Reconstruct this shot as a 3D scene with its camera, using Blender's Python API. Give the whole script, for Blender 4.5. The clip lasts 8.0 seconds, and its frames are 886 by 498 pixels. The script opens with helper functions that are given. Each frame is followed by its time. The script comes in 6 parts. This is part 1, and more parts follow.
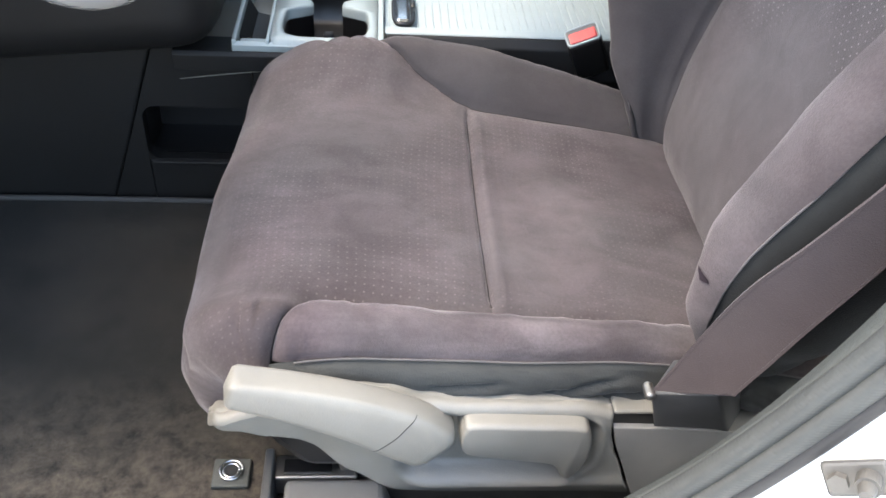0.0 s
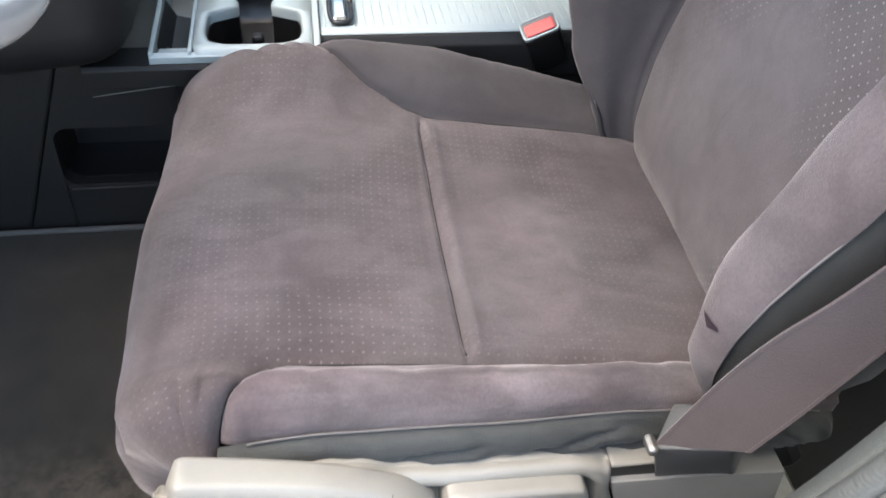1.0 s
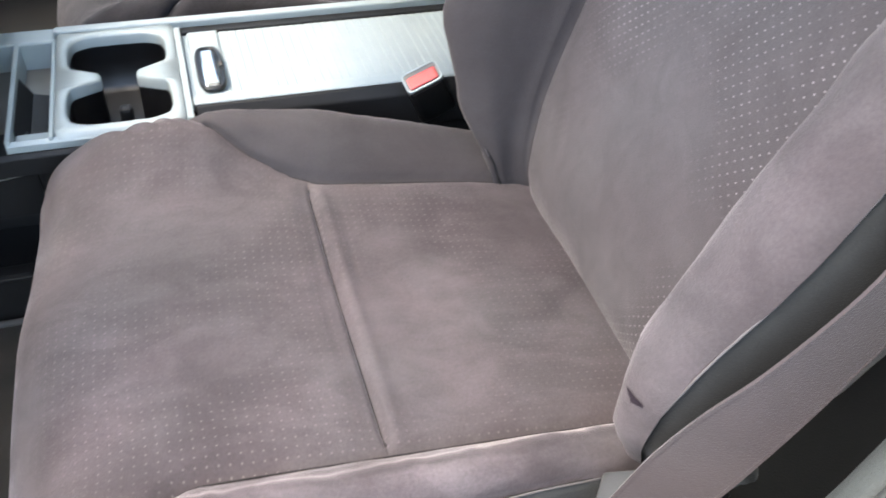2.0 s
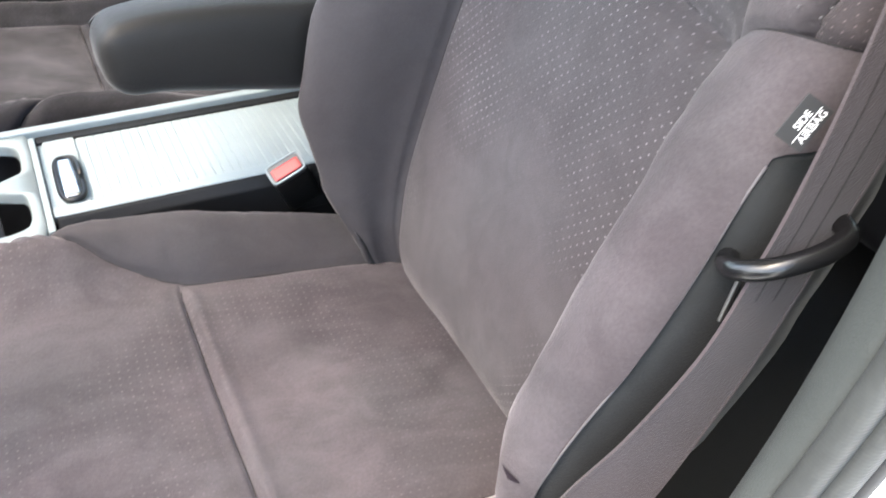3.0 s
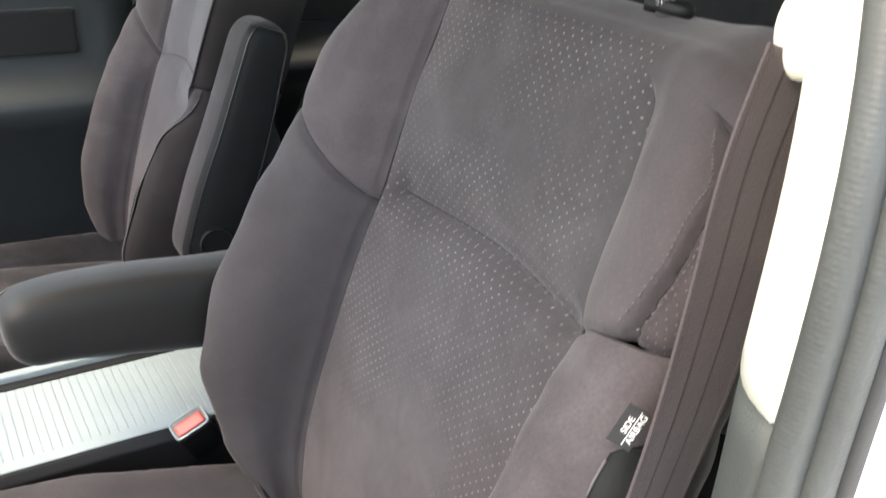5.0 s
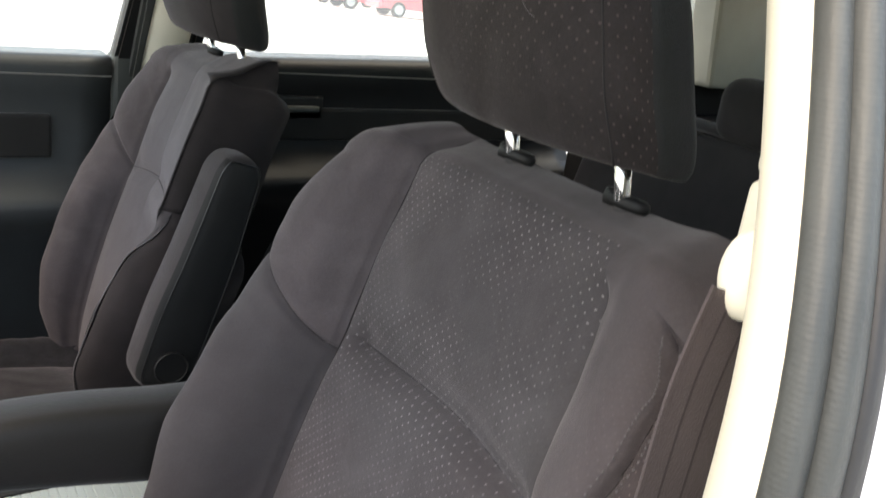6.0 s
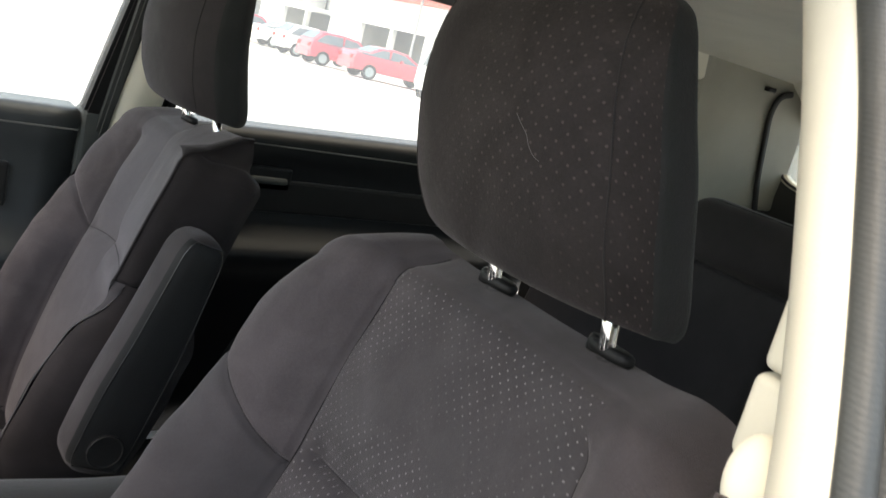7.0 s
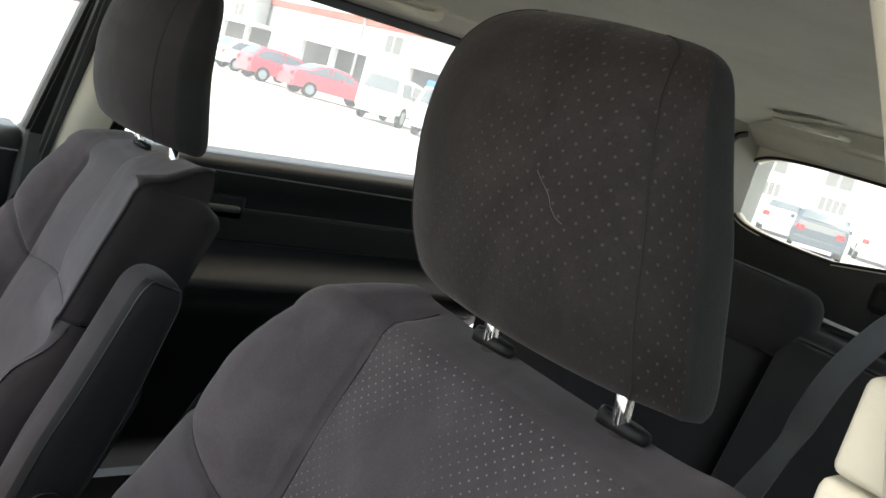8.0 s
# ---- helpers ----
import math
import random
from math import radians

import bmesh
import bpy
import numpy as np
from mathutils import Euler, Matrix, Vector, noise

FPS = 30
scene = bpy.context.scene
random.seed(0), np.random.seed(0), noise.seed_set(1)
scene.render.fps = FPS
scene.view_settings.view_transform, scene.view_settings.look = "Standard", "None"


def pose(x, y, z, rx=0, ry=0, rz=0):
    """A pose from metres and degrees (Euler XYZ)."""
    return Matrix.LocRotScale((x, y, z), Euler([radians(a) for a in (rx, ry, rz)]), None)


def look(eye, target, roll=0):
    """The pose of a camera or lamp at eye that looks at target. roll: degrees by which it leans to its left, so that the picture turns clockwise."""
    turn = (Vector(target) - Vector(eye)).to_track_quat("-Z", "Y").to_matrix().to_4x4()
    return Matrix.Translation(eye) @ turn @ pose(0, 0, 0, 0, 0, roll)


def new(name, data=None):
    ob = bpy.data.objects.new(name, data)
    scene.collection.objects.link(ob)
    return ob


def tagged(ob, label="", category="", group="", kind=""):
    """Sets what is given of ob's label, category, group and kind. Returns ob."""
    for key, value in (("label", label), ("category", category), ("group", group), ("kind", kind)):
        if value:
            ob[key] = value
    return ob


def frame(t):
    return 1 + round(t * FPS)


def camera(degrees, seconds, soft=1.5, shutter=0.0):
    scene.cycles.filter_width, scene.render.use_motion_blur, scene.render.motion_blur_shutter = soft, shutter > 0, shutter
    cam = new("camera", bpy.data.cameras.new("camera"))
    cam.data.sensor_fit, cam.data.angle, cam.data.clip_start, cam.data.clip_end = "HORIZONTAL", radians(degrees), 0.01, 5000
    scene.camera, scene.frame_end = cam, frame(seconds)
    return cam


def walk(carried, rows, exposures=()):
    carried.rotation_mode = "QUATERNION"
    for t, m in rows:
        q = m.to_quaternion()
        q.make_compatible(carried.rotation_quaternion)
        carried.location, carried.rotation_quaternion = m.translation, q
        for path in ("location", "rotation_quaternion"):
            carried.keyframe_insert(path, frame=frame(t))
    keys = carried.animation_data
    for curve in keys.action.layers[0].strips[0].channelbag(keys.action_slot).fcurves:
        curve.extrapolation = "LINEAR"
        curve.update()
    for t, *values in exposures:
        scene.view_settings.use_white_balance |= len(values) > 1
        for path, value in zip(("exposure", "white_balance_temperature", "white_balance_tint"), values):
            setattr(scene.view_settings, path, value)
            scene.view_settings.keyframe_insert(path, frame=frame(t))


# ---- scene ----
from mathutils.bvhtree import BVHTree

cam = camera(53.6, 8.0, soft=1.5, shutter=0.4)
METRES, EYE, TILT, LEAN, TURN = 0.52, 1.24, -40.5, -3.5, -3.0
ROWS = [
    (0.0, 0.0, 0.0, 0.0, 0.0, 0.0, -0.0),
    (0.5, -0.0074, 0.0861, 0.0563, -1.75, -1.45, 2.38),
    (1.0, -0.0227, 0.1739, 0.1179, -3.67, -2.53, 3.63),
    (2.5, 0.0081, 0.226, 0.2531, -14.59, -2.51, 12.8),
    (3.0, 0.0325, 0.1918, 0.2657, -17.66, -0.93, 15.31),
    (3.5, 0.0457, 0.1567, 0.2862, -19.16, 1.82, 16.22),
    (4.0, 0.0606, 0.1243, 0.3114, -19.88, 4.8, 17.2),
    (4.5, 0.0767, 0.0945, 0.3387, -21.12, 7.06, 18.33),
    (5.0, 0.0764, 0.053, 0.364, -22.61, 9.62, 18.16),
    (6.5, 0.0721, -0.021, 0.5035, -28.59, 17.0, 12.52),
    (7.0, 0.0657, 0.0216, 0.57, -31.28, 18.1, 10.44),
    (7.5, 0.0467, 0.0775, 0.6329, -33.94, 18.66, 9.61),
    (8.0, 0.0493, 0.1311, 0.6697, -35.74, 18.6, 10.5),
]
walk(cam, [(t, pose(0, 0, EYE, TILT, LEAN, TURN) @ pose(METRES * x, METRES * y, METRES * z, 90 + pitch, roll, yaw)) for t, x, y, z, yaw, pitch, roll in ROWS],
     exposures=[(0.0, 3.26, 7100, 6.5), (1.2, 3.29, 7100, 6.5), (2.5, 3.52, 7050, 6), (3.5, 3.44, 7150, 6), (4.5, 3.28, 7550, 5), (5.2, 3.12, 7650, 6), (6.5, 2.30, 7700, 7), (8.0, 2.29, 7500, 6)])

# ---- light ----
world = bpy.data.worlds.new("sky")
scene.world = world
world.use_nodes = True
wn = world.node_tree.nodes
sky = wn.new("ShaderNodeTexSky")
sky.sky_type, sky.sun_disc = "NISHITA", False
sky.sun_elevation, sky.sun_rotation = radians(61), radians(270)
sky.dust_density = 3.0
world.node_tree.links.new(sky.outputs[0], wn["Background"].inputs[0])
wn["Background"].inputs[1].default_value = 0.15
sun = new("sun", bpy.data.lights.new("sun", "SUN"))
sun.data.energy, sun.data.angle, sun.data.color = 0.8, radians(30), (1.0, 0.96, 0.9)
# veiled sun from behind the car
sun.matrix_world = look((0, 0, 0), (-0.55, 0.0, -1.0))

# ---- materials ----
def material(name, color=(0.5, 0.5, 0.5), rough=0.5, metal=0.0, sheen=0.0, grain=0.0, grain_scale=400.0,
             stain=0.0, stain_scale=6.0, stain_color=None, coat=0.0, bumpdist=0.0008, spec=0.5):
    """A surface with stains at a large scale, grain at a small one and fine relief."""
    m = bpy.data.materials.new(name)
    m.use_nodes = True
    n, ln = m.node_tree.nodes, m.node_tree.links
    b = n["Principled BSDF"]
    b.inputs["Roughness"].default_value, b.inputs["Metallic"].default_value = rough, metal
    b.inputs["Sheen Weight"].default_value, b.inputs["Sheen Roughness"].default_value = sheen, 0.45
    b.inputs["Coat Weight"].default_value, b.inputs["Specular IOR Level"].default_value = coat, spec
    b.inputs["Base Color"].default_value = (*color, 1)
    tc = n.new("ShaderNodeTexCoord")
    if stain:
        a = n.new("ShaderNodeTexNoise")
        a.inputs["Scale"].default_value, a.inputs["Detail"].default_value, a.inputs["Roughness"].default_value = stain_scale, 5, 0.6
        ln.new(tc.outputs["Object"], a.inputs["Vector"])
        mr = n.new("ShaderNodeMapRange")
        mr.inputs["From Min"].default_value, mr.inputs["From Max"].default_value = 0.36, 0.68
        ln.new(a.outputs["Fac"], mr.inputs["Value"])
        mx = n.new("ShaderNodeMix")
        mx.data_type = "RGBA"
        mx.inputs["A"].default_value = (*color, 1)
        mx.inputs["B"].default_value = (*(stain_color or [c * (1 - stain) for c in color]), 1)
        ln.new(mr.outputs["Result"], mx.inputs["Factor"])
        ln.new(mx.outputs["Result"], b.inputs["Base Color"])
        m["mix"] = mx.name
    if grain:
        g = n.new("ShaderNodeTexNoise")
        g.inputs["Scale"].default_value, g.inputs["Detail"].default_value = grain_scale, 3
        ln.new(tc.outputs["Object"], g.inputs["Vector"])
        bu = n.new("ShaderNodeBump")
        bu.inputs["Strength"].default_value, bu.inputs["Distance"].default_value = grain, bumpdist
        ln.new(g.outputs["Fac"], bu.inputs["Height"])
        ln.new(bu.outputs["Normal"], b.inputs["Normal"])
    return m


def velour(name, color, nap, dots=0.0, dot_color=(0.3, 0.27, 0.27), pitch=0.0076, size=0.15, sheen=0.4, turn=45, crush=1.0, worn=None, strokes=False):
    """Brushed car velour: nap patches, crushed streaks, and a lattice of small woven dots laid out on the UV map in metres."""
    m = material(name, color, 0.9, sheen=sheen, stain=0.35, stain_scale=6.0, stain_color=nap, grain=0.6, grain_scale=900.0)
    n, ln = m.node_tree.nodes, m.node_tree.links
    b, mx = n["Principled BSDF"], n[m["mix"]]
    out = mx.outputs["Result"]
    b.inputs["Sheen Tint"].default_value = (0.94, 0.86, 0.865, 1)
    b.inputs["Sheen Roughness"].default_value = 0.42
    b.inputs["Specular IOR Level"].default_value = 0.25
    tc = n.new("ShaderNodeTexCoord")

    def layer(stretch, scale, distort, lo, hi, dark, light, under):
        """Nap lying darker or lighter in stretched patches."""
        mp = n.new("ShaderNodeMapping")
        mp.inputs["Scale"].default_value = stretch
        mp.inputs["Rotation"].default_value = (0.2, 0.3, 0.35)
        ln.new(tc.outputs["Object"], mp.inputs["Vector"])
        w = n.new("ShaderNodeTexNoise")
        w.inputs["Scale"].default_value, w.inputs["Detail"].default_value, w.inputs["Distortion"].default_value = scale, 6, distort
        ln.new(mp.outputs[0], w.inputs["Vector"])
        r = n.new("ShaderNodeMapRange")
        r.inputs["From Min"].default_value, r.inputs["From Max"].default_value = lo, hi
        r.inputs["To Min"].default_value, r.inputs["To Max"].default_value = 1 - (1 - dark) * crush, 1 + (light - 1) * crush
        ln.new(w.outputs["Fac"], r.inputs["Value"])
        mul = n.new("ShaderNodeVectorMath")
        mul.operation = "SCALE"
        ln.new(under, mul.inputs[0])
        ln.new(r.outputs["Result"], mul.inputs["Scale"])
        return mul.outputs[0]

    out = layer((1, 1, 1), 6, 0.4, 0.38, 0.62, 0.77, 1.19, out)
    out = layer((0.8, 1.4, 1.1), 22, 1.2, 0.40, 0.64, 0.89, 1.10, out)
    if strokes:
        # sweeping strokes of pile rubbed both ways
        out = layer((1.0, 2.6, 2.6), 6, 1.2, 0.36, 0.64, 0.72, 1.30, out)
        out = layer((1.6, 9, 9), 14, 0.8, 0.40, 0.68, 0.96, 1.10, out)
    # brushed patches where the pile stands against the light
    mp = n.new("ShaderNodeMapping")
    mp.inputs["Scale"].default_value, mp.inputs["Rotation"].default_value = (0.85, 1.3, 1.0), (0.1, 0.2, -0.3)
    ln.new(tc.outputs["Object"], mp.inputs["Vector"])
    brush = n.new("ShaderNodeTexNoise")
    brush.inputs["Scale"].default_value, brush.inputs["Detail"].default_value, brush.inputs["Distortion"].default_value = 9, 5, 1.0
    ln.new(mp.outputs[0], brush.inputs["Vector"])
    br = n.new("ShaderNodeMapRange")
    br.inputs["From Min"].default_value, br.inputs["From Max"].default_value = 0.36, 0.66
    br.inputs["To Min"].default_value, br.inputs["To Max"].default_value = sheen * (1 - 0.55 * min(crush, 1)), sheen * (1 + 0.55 * crush)
    ln.new(brush.outputs["Fac"], br.inputs["Value"])
    ln.new(br.outputs["Result"], b.inputs["Sheen Weight"])
    # pile seen close: fine specks
    out = layer((1, 1, 1), 420, 0.0, 0.30, 0.70, 0.90, 1.10, out)
    if dots:
        uv = n.new("ShaderNodeUVMap")
        mp = n.new("ShaderNodeMapping")
        mp.inputs["Rotation"].default_value[2] = radians(turn)
        mp.inputs["Scale"].default_value = (1 / pitch, 1 / pitch, 1)
        fr = n.new("ShaderNodeVectorMath")
        fr.operation = "FRACTION"
        sub = n.new("ShaderNodeVectorMath")
        sub.operation, sub.inputs[1].default_value = "SUBTRACT", (0.5, 0.5, 0)
        le = n.new("ShaderNodeVectorMath")
        le.operation = "LENGTH"
        ln.new(uv.outputs[0], mp.inputs["Vector"])
        ln.new(mp.outputs[0], fr.inputs[0])
        ln.new(fr.outputs[0], sub.inputs[0])
        ln.new(sub.outputs[0], le.inputs[0])
        mr = n.new("ShaderNodeMapRange")
        mr.inputs["From Min"].default_value, mr.inputs["From Max"].default_value = size, size * 0.6
        ln.new(le.outputs["Value"], mr.inputs["Value"])
        # the dots wear away in patches
        wear = n.new("ShaderNodeTexNoise")
        wear.inputs["Scale"].default_value, wear.inputs["Detail"].default_value = 9, 2
        ln.new(tc.outputs["Object"], wear.inputs["Vector"])
        wr = n.new("ShaderNodeMapRange")
        wr.inputs["From Min"].default_value, wr.inputs["From Max"].default_value = 0.36, 0.58
        wr.inputs["To Min"].default_value, wr.inputs["To Max"].default_value = 0.0, dots
        ln.new(wear.outputs["Fac"], wr.inputs["Value"])
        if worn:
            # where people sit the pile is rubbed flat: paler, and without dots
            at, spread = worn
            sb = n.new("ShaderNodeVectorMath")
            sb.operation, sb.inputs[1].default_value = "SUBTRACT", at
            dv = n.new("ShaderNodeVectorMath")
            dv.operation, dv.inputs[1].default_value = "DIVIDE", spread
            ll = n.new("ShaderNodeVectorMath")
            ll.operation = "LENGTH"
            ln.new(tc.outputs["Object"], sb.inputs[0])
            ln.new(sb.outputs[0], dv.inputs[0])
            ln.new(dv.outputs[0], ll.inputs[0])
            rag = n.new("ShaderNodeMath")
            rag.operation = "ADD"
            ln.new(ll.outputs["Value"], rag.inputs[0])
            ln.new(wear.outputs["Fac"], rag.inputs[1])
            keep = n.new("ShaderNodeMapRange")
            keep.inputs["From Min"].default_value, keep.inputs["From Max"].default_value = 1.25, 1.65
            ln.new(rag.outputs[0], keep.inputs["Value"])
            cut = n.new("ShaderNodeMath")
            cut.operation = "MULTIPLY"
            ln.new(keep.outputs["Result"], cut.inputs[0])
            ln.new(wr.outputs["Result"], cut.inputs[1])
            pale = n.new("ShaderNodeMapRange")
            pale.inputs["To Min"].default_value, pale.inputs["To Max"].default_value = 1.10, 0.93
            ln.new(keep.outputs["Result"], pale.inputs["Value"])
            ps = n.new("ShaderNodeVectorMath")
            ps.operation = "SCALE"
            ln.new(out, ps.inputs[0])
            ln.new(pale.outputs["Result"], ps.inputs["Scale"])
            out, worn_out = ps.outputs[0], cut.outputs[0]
        else:
            worn_out = wr.outputs["Result"]
        mu = n.new("ShaderNodeMath")
        mu.operation = "MULTIPLY"
        ln.new(mr.outputs["Result"], mu.inputs[0])
        ln.new(worn_out, mu.inputs[1])
        m2 = n.new("ShaderNodeMix")
        m2.data_type = "RGBA"
        m2.inputs["B"].default_value = (*dot_color, 1)
        ln.new(mu.outputs[0], m2.inputs["Factor"])
        ln.new(out, m2.inputs["A"])
        out = m2.outputs["Result"]
    ln.new(out, b.inputs["Base Color"])
    return m


VEL = (0.0595, 0.0505, 0.0530)
velour_plain = velour("velour_plain", VEL, (0.066, 0.0575, 0.0595), crush=0.7, sheen=0.16)
velour_wing = velour("velour_wing", (0.051, 0.0405, 0.0435), (0.068, 0.060, 0.0625), crush=1.1, sheen=0.24)
# passenger backrest: same velour, window light put into a paler colour
velour_far_lit = velour("velour_far_lit", (0.072, 0.0645, 0.0675), (0.080, 0.073, 0.076), crush=0.45, sheen=0.22)
# passenger cushion: same velour with shade put into a darker colour
velour_far_shaded = velour("velour_far_shaded", (0.0185, 0.0175, 0.0200), (0.034, 0.033, 0.0375), dots=0.08, dot_color=(0.12, 0.105, 0.105), pitch=0.0078, turn=2, crush=1.4, sheen=0.2)
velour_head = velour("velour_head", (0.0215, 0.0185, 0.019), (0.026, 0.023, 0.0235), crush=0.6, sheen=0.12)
velour_brushed = velour("velour_brushed", (0.066, 0.0515, 0.0555), (0.090, 0.080, 0.083), crush=1.1, sheen=0.34, strokes=True)
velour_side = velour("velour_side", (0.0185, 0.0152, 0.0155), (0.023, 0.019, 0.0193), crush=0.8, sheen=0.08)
velour_smooth = velour("velour_smooth", (0.046, 0.0405, 0.0425), (0.051, 0.047, 0.049), crush=0.5, sheen=0.12)
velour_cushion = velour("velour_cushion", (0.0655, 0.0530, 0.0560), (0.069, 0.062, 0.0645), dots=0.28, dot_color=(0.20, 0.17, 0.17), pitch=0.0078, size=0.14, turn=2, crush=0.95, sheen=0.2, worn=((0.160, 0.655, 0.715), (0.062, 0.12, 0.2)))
velour_back = velour("velour_back", (0.0600, 0.0515, 0.0530), (0.067, 0.0615, 0.0625), sheen=0.18, dots=0.68, dot_color=(0.27, 0.245, 0.245), size=0.13, crush=0.6, worn=((0.34, 0.690, 0.80), (0.30, 0.115, 0.125)))
velour_top = velour("velour_top", (0.060, 0.050, 0.0512), (0.067, 0.060, 0.0605), sheen=0.18, crush=0.45)
velour_strip = velour("velour_strip", VEL, (0.066, 0.0575, 0.0595), dots=0.09, dot_color=(0.20, 0.175, 0.17), pitch=0.0062, size=0.15, crush=0.6, sheen=0.18)
velour_shoulder = velour("velour_shoulder", (0.036, 0.029, 0.030), (0.044, 0.036, 0.037), dots=0.45, dot_color=(0.17, 0.13, 0.13), pitch=0.0052, size=0.13, sheen=0.15)
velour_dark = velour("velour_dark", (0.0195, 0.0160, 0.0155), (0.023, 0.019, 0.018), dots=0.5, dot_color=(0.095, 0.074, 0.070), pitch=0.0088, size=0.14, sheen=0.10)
patch_dark = material("patch_dark", (0.030, 0.022, 0.028), 0.9, grain=0.5, grain_scale=700, stain=0.4, stain_scale=60, spec=0.1)
knit_dark = material("knit_dark", (0.021, 0.0222, 0.0222), 0.8, sheen=0.10, grain=0.6, grain_scale=700, stain=0.2, stain_scale=20, spec=0.15)
knit_skirt = material("knit_skirt", (0.040, 0.0425, 0.0420), 0.8, sheen=0.11, grain=0.6, grain_scale=700, stain=0.2, stain_scale=20, spec=0.15)
seam_dark = material("seam_dark", (0.012, 0.010, 0.010), 0.9)
thread = material("thread", (0.085, 0.078, 0.08), 0.8)
webbing = material("webbing", (0.053, 0.041, 0.043), 0.6, sheen=0.25, grain=0.7, grain_scale=900, stain=0.15, stain_scale=30, spec=0.2)
webbing_dark = material("webbing_dark", (0.030, 0.024, 0.025), 0.7, sheen=0.15, grain=0.7, grain_scale=900, stain=0.15, stain_scale=30, spec=0.2)
webbing_grey = material("webbing_grey", (0.05, 0.050, 0.050), 0.6, sheen=0.3, grain=0.7, grain_scale=900, stain=0.15, stain_scale=30)
plastic_grey = material("plastic_grey", (0.175, 0.170, 0.153), 0.40, grain=0.35, grain_scale=900, stain=0.2, stain_scale=12)
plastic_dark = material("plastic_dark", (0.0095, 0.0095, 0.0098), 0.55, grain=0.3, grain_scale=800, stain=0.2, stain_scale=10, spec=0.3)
# front door plastic, paler to stand for window sheen on it
door_lit = material("door_lit", (0.036, 0.040, 0.041), 0.5, grain=0.3, grain_scale=700, stain=0.2, stain_scale=8, spec=0.4)
plastic_black = material("plastic_black", (0.007, 0.007, 0.0075), 0.35, grain=0.15, grain_scale=700, stain=0.15)
plastic_silver = material("plastic_silver", (0.31, 0.36, 0.365), 0.42, metal=0.10, grain=0.1, grain_scale=900, stain=0.12, stain_scale=10)
trim_cream = material("trim_cream", (0.72, 0.68, 0.56), 0.6, grain=0.3, grain_scale=600, stain=0.08, stain_scale=8)
trim_grey = material("trim_grey", (0.042, 0.047, 0.044), 0.6, grain=0.7, grain_scale=600, stain=0.15, stain_scale=9)
trim_tan = material("trim_tan", (0.30, 0.285, 0.235), 0.6, grain=0.3, grain_scale=600, stain=0.1, stain_scale=8)
headliner = material("headliner", (0.68, 0.65, 0.56), 0.95, grain=0.6, grain_scale=500, stain=0.1, stain_scale=5)
carpet = material("carpet", (0.0115, 0.0115, 0.0108), 0.98, sheen=0.10, grain=1.0, grain_scale=1400, stain=0.6, stain_scale=7, stain_color=(0.030, 0.0275, 0.0235), bumpdist=0.0014, spec=0.05)
# dried mud trodden in beside the sill
n, ln = carpet.node_tree.nodes, carpet.node_tree.links
tc, xyz, near, mud = n.new("ShaderNodeTexCoord"), n.new("ShaderNodeSeparateXYZ"), n.new("ShaderNodeMapRange"), n.new("ShaderNodeTexNoise")
near.inputs["From Min"].default_value, near.inputs["From Max"].default_value = 0.66, 0.50
mud.inputs["Scale"].default_value, mud.inputs["Detail"].default_value, mud.inputs["Roughness"].default_value, mud.inputs["Distortion"].default_value = 34, 8, 0.8, 0.0
smear, both, soil = n.new("ShaderNodeMapRange"), n.new("ShaderNodeMath"), n.new("ShaderNodeMix")
smear.inputs["From Min"].default_value, smear.inputs["From Max"].default_value = 0.38, 0.62
both.operation, soil.data_type = "MULTIPLY", "RGBA"
soil.inputs["B"].default_value = (0.088, 0.075, 0.060, 1)
ln.new(tc.outputs["Object"], xyz.inputs[0])
ln.new(xyz.outputs["Y"], near.inputs["Value"])
ln.new(tc.outputs["Object"], mud.inputs["Vector"])
ln.new(mud.outputs["Fac"], smear.inputs["Value"])
ln.new(near.outputs["Result"], both.inputs[0])
ln.new(smear.outputs["Result"], both.inputs[1])
ln.new(both.outputs[0], soil.inputs["Factor"])
ln.new(n[carpet["mix"]].outputs["Result"], soil.inputs["A"])
ln.new(soil.outputs["Result"], n["Principled BSDF"].inputs["Base Color"])
rubber = material("rubber", (0.042, 0.045, 0.043), 0.55, grain=0.5, grain_scale=300, stain=0.3, stain_scale=15)
ribs, rubber_nodes = rubber.node_tree.nodes.new("ShaderNodeTexWave"), rubber.node_tree.nodes
ribs.wave_type, ribs.bands_direction = "BANDS", "Z"
ribs.inputs["Scale"].default_value, ribs.inputs["Distortion"].default_value = 130.0, 0.6
rib_bump = rubber_nodes.new("ShaderNodeBump")
rib_bump.inputs["Strength"].default_value, rib_bump.inputs["Distance"].default_value = 0.14, 0.0005
rubber.node_tree.links.new(rubber_nodes["Texture Coordinate"].outputs["Object"], ribs.inputs["Vector"])
rubber.node_tree.links.new(ribs.outputs["Fac"], rib_bump.inputs["Height"])
rubber.node_tree.links.new(rubber_nodes["Bump"].outputs["Normal"], rib_bump.inputs["Normal"])
rubber.node_tree.links.new(rib_bump.outputs["Normal"], rubber_nodes["Principled BSDF"].inputs["Normal"])
rubber_black = material("rubber_black", (0.015, 0.015, 0.016), 0.6, grain=0.3, grain_scale=300, stain=0.2)
paint_white = material("paint_white", (0.80, 0.80, 0.78), 0.3, coat=0.5, stain=0.06, stain_scale=4)
chrome = material("chrome", (0.75, 0.75, 0.75), 0.12, metal=1.0, stain=0.1, stain_scale=40)
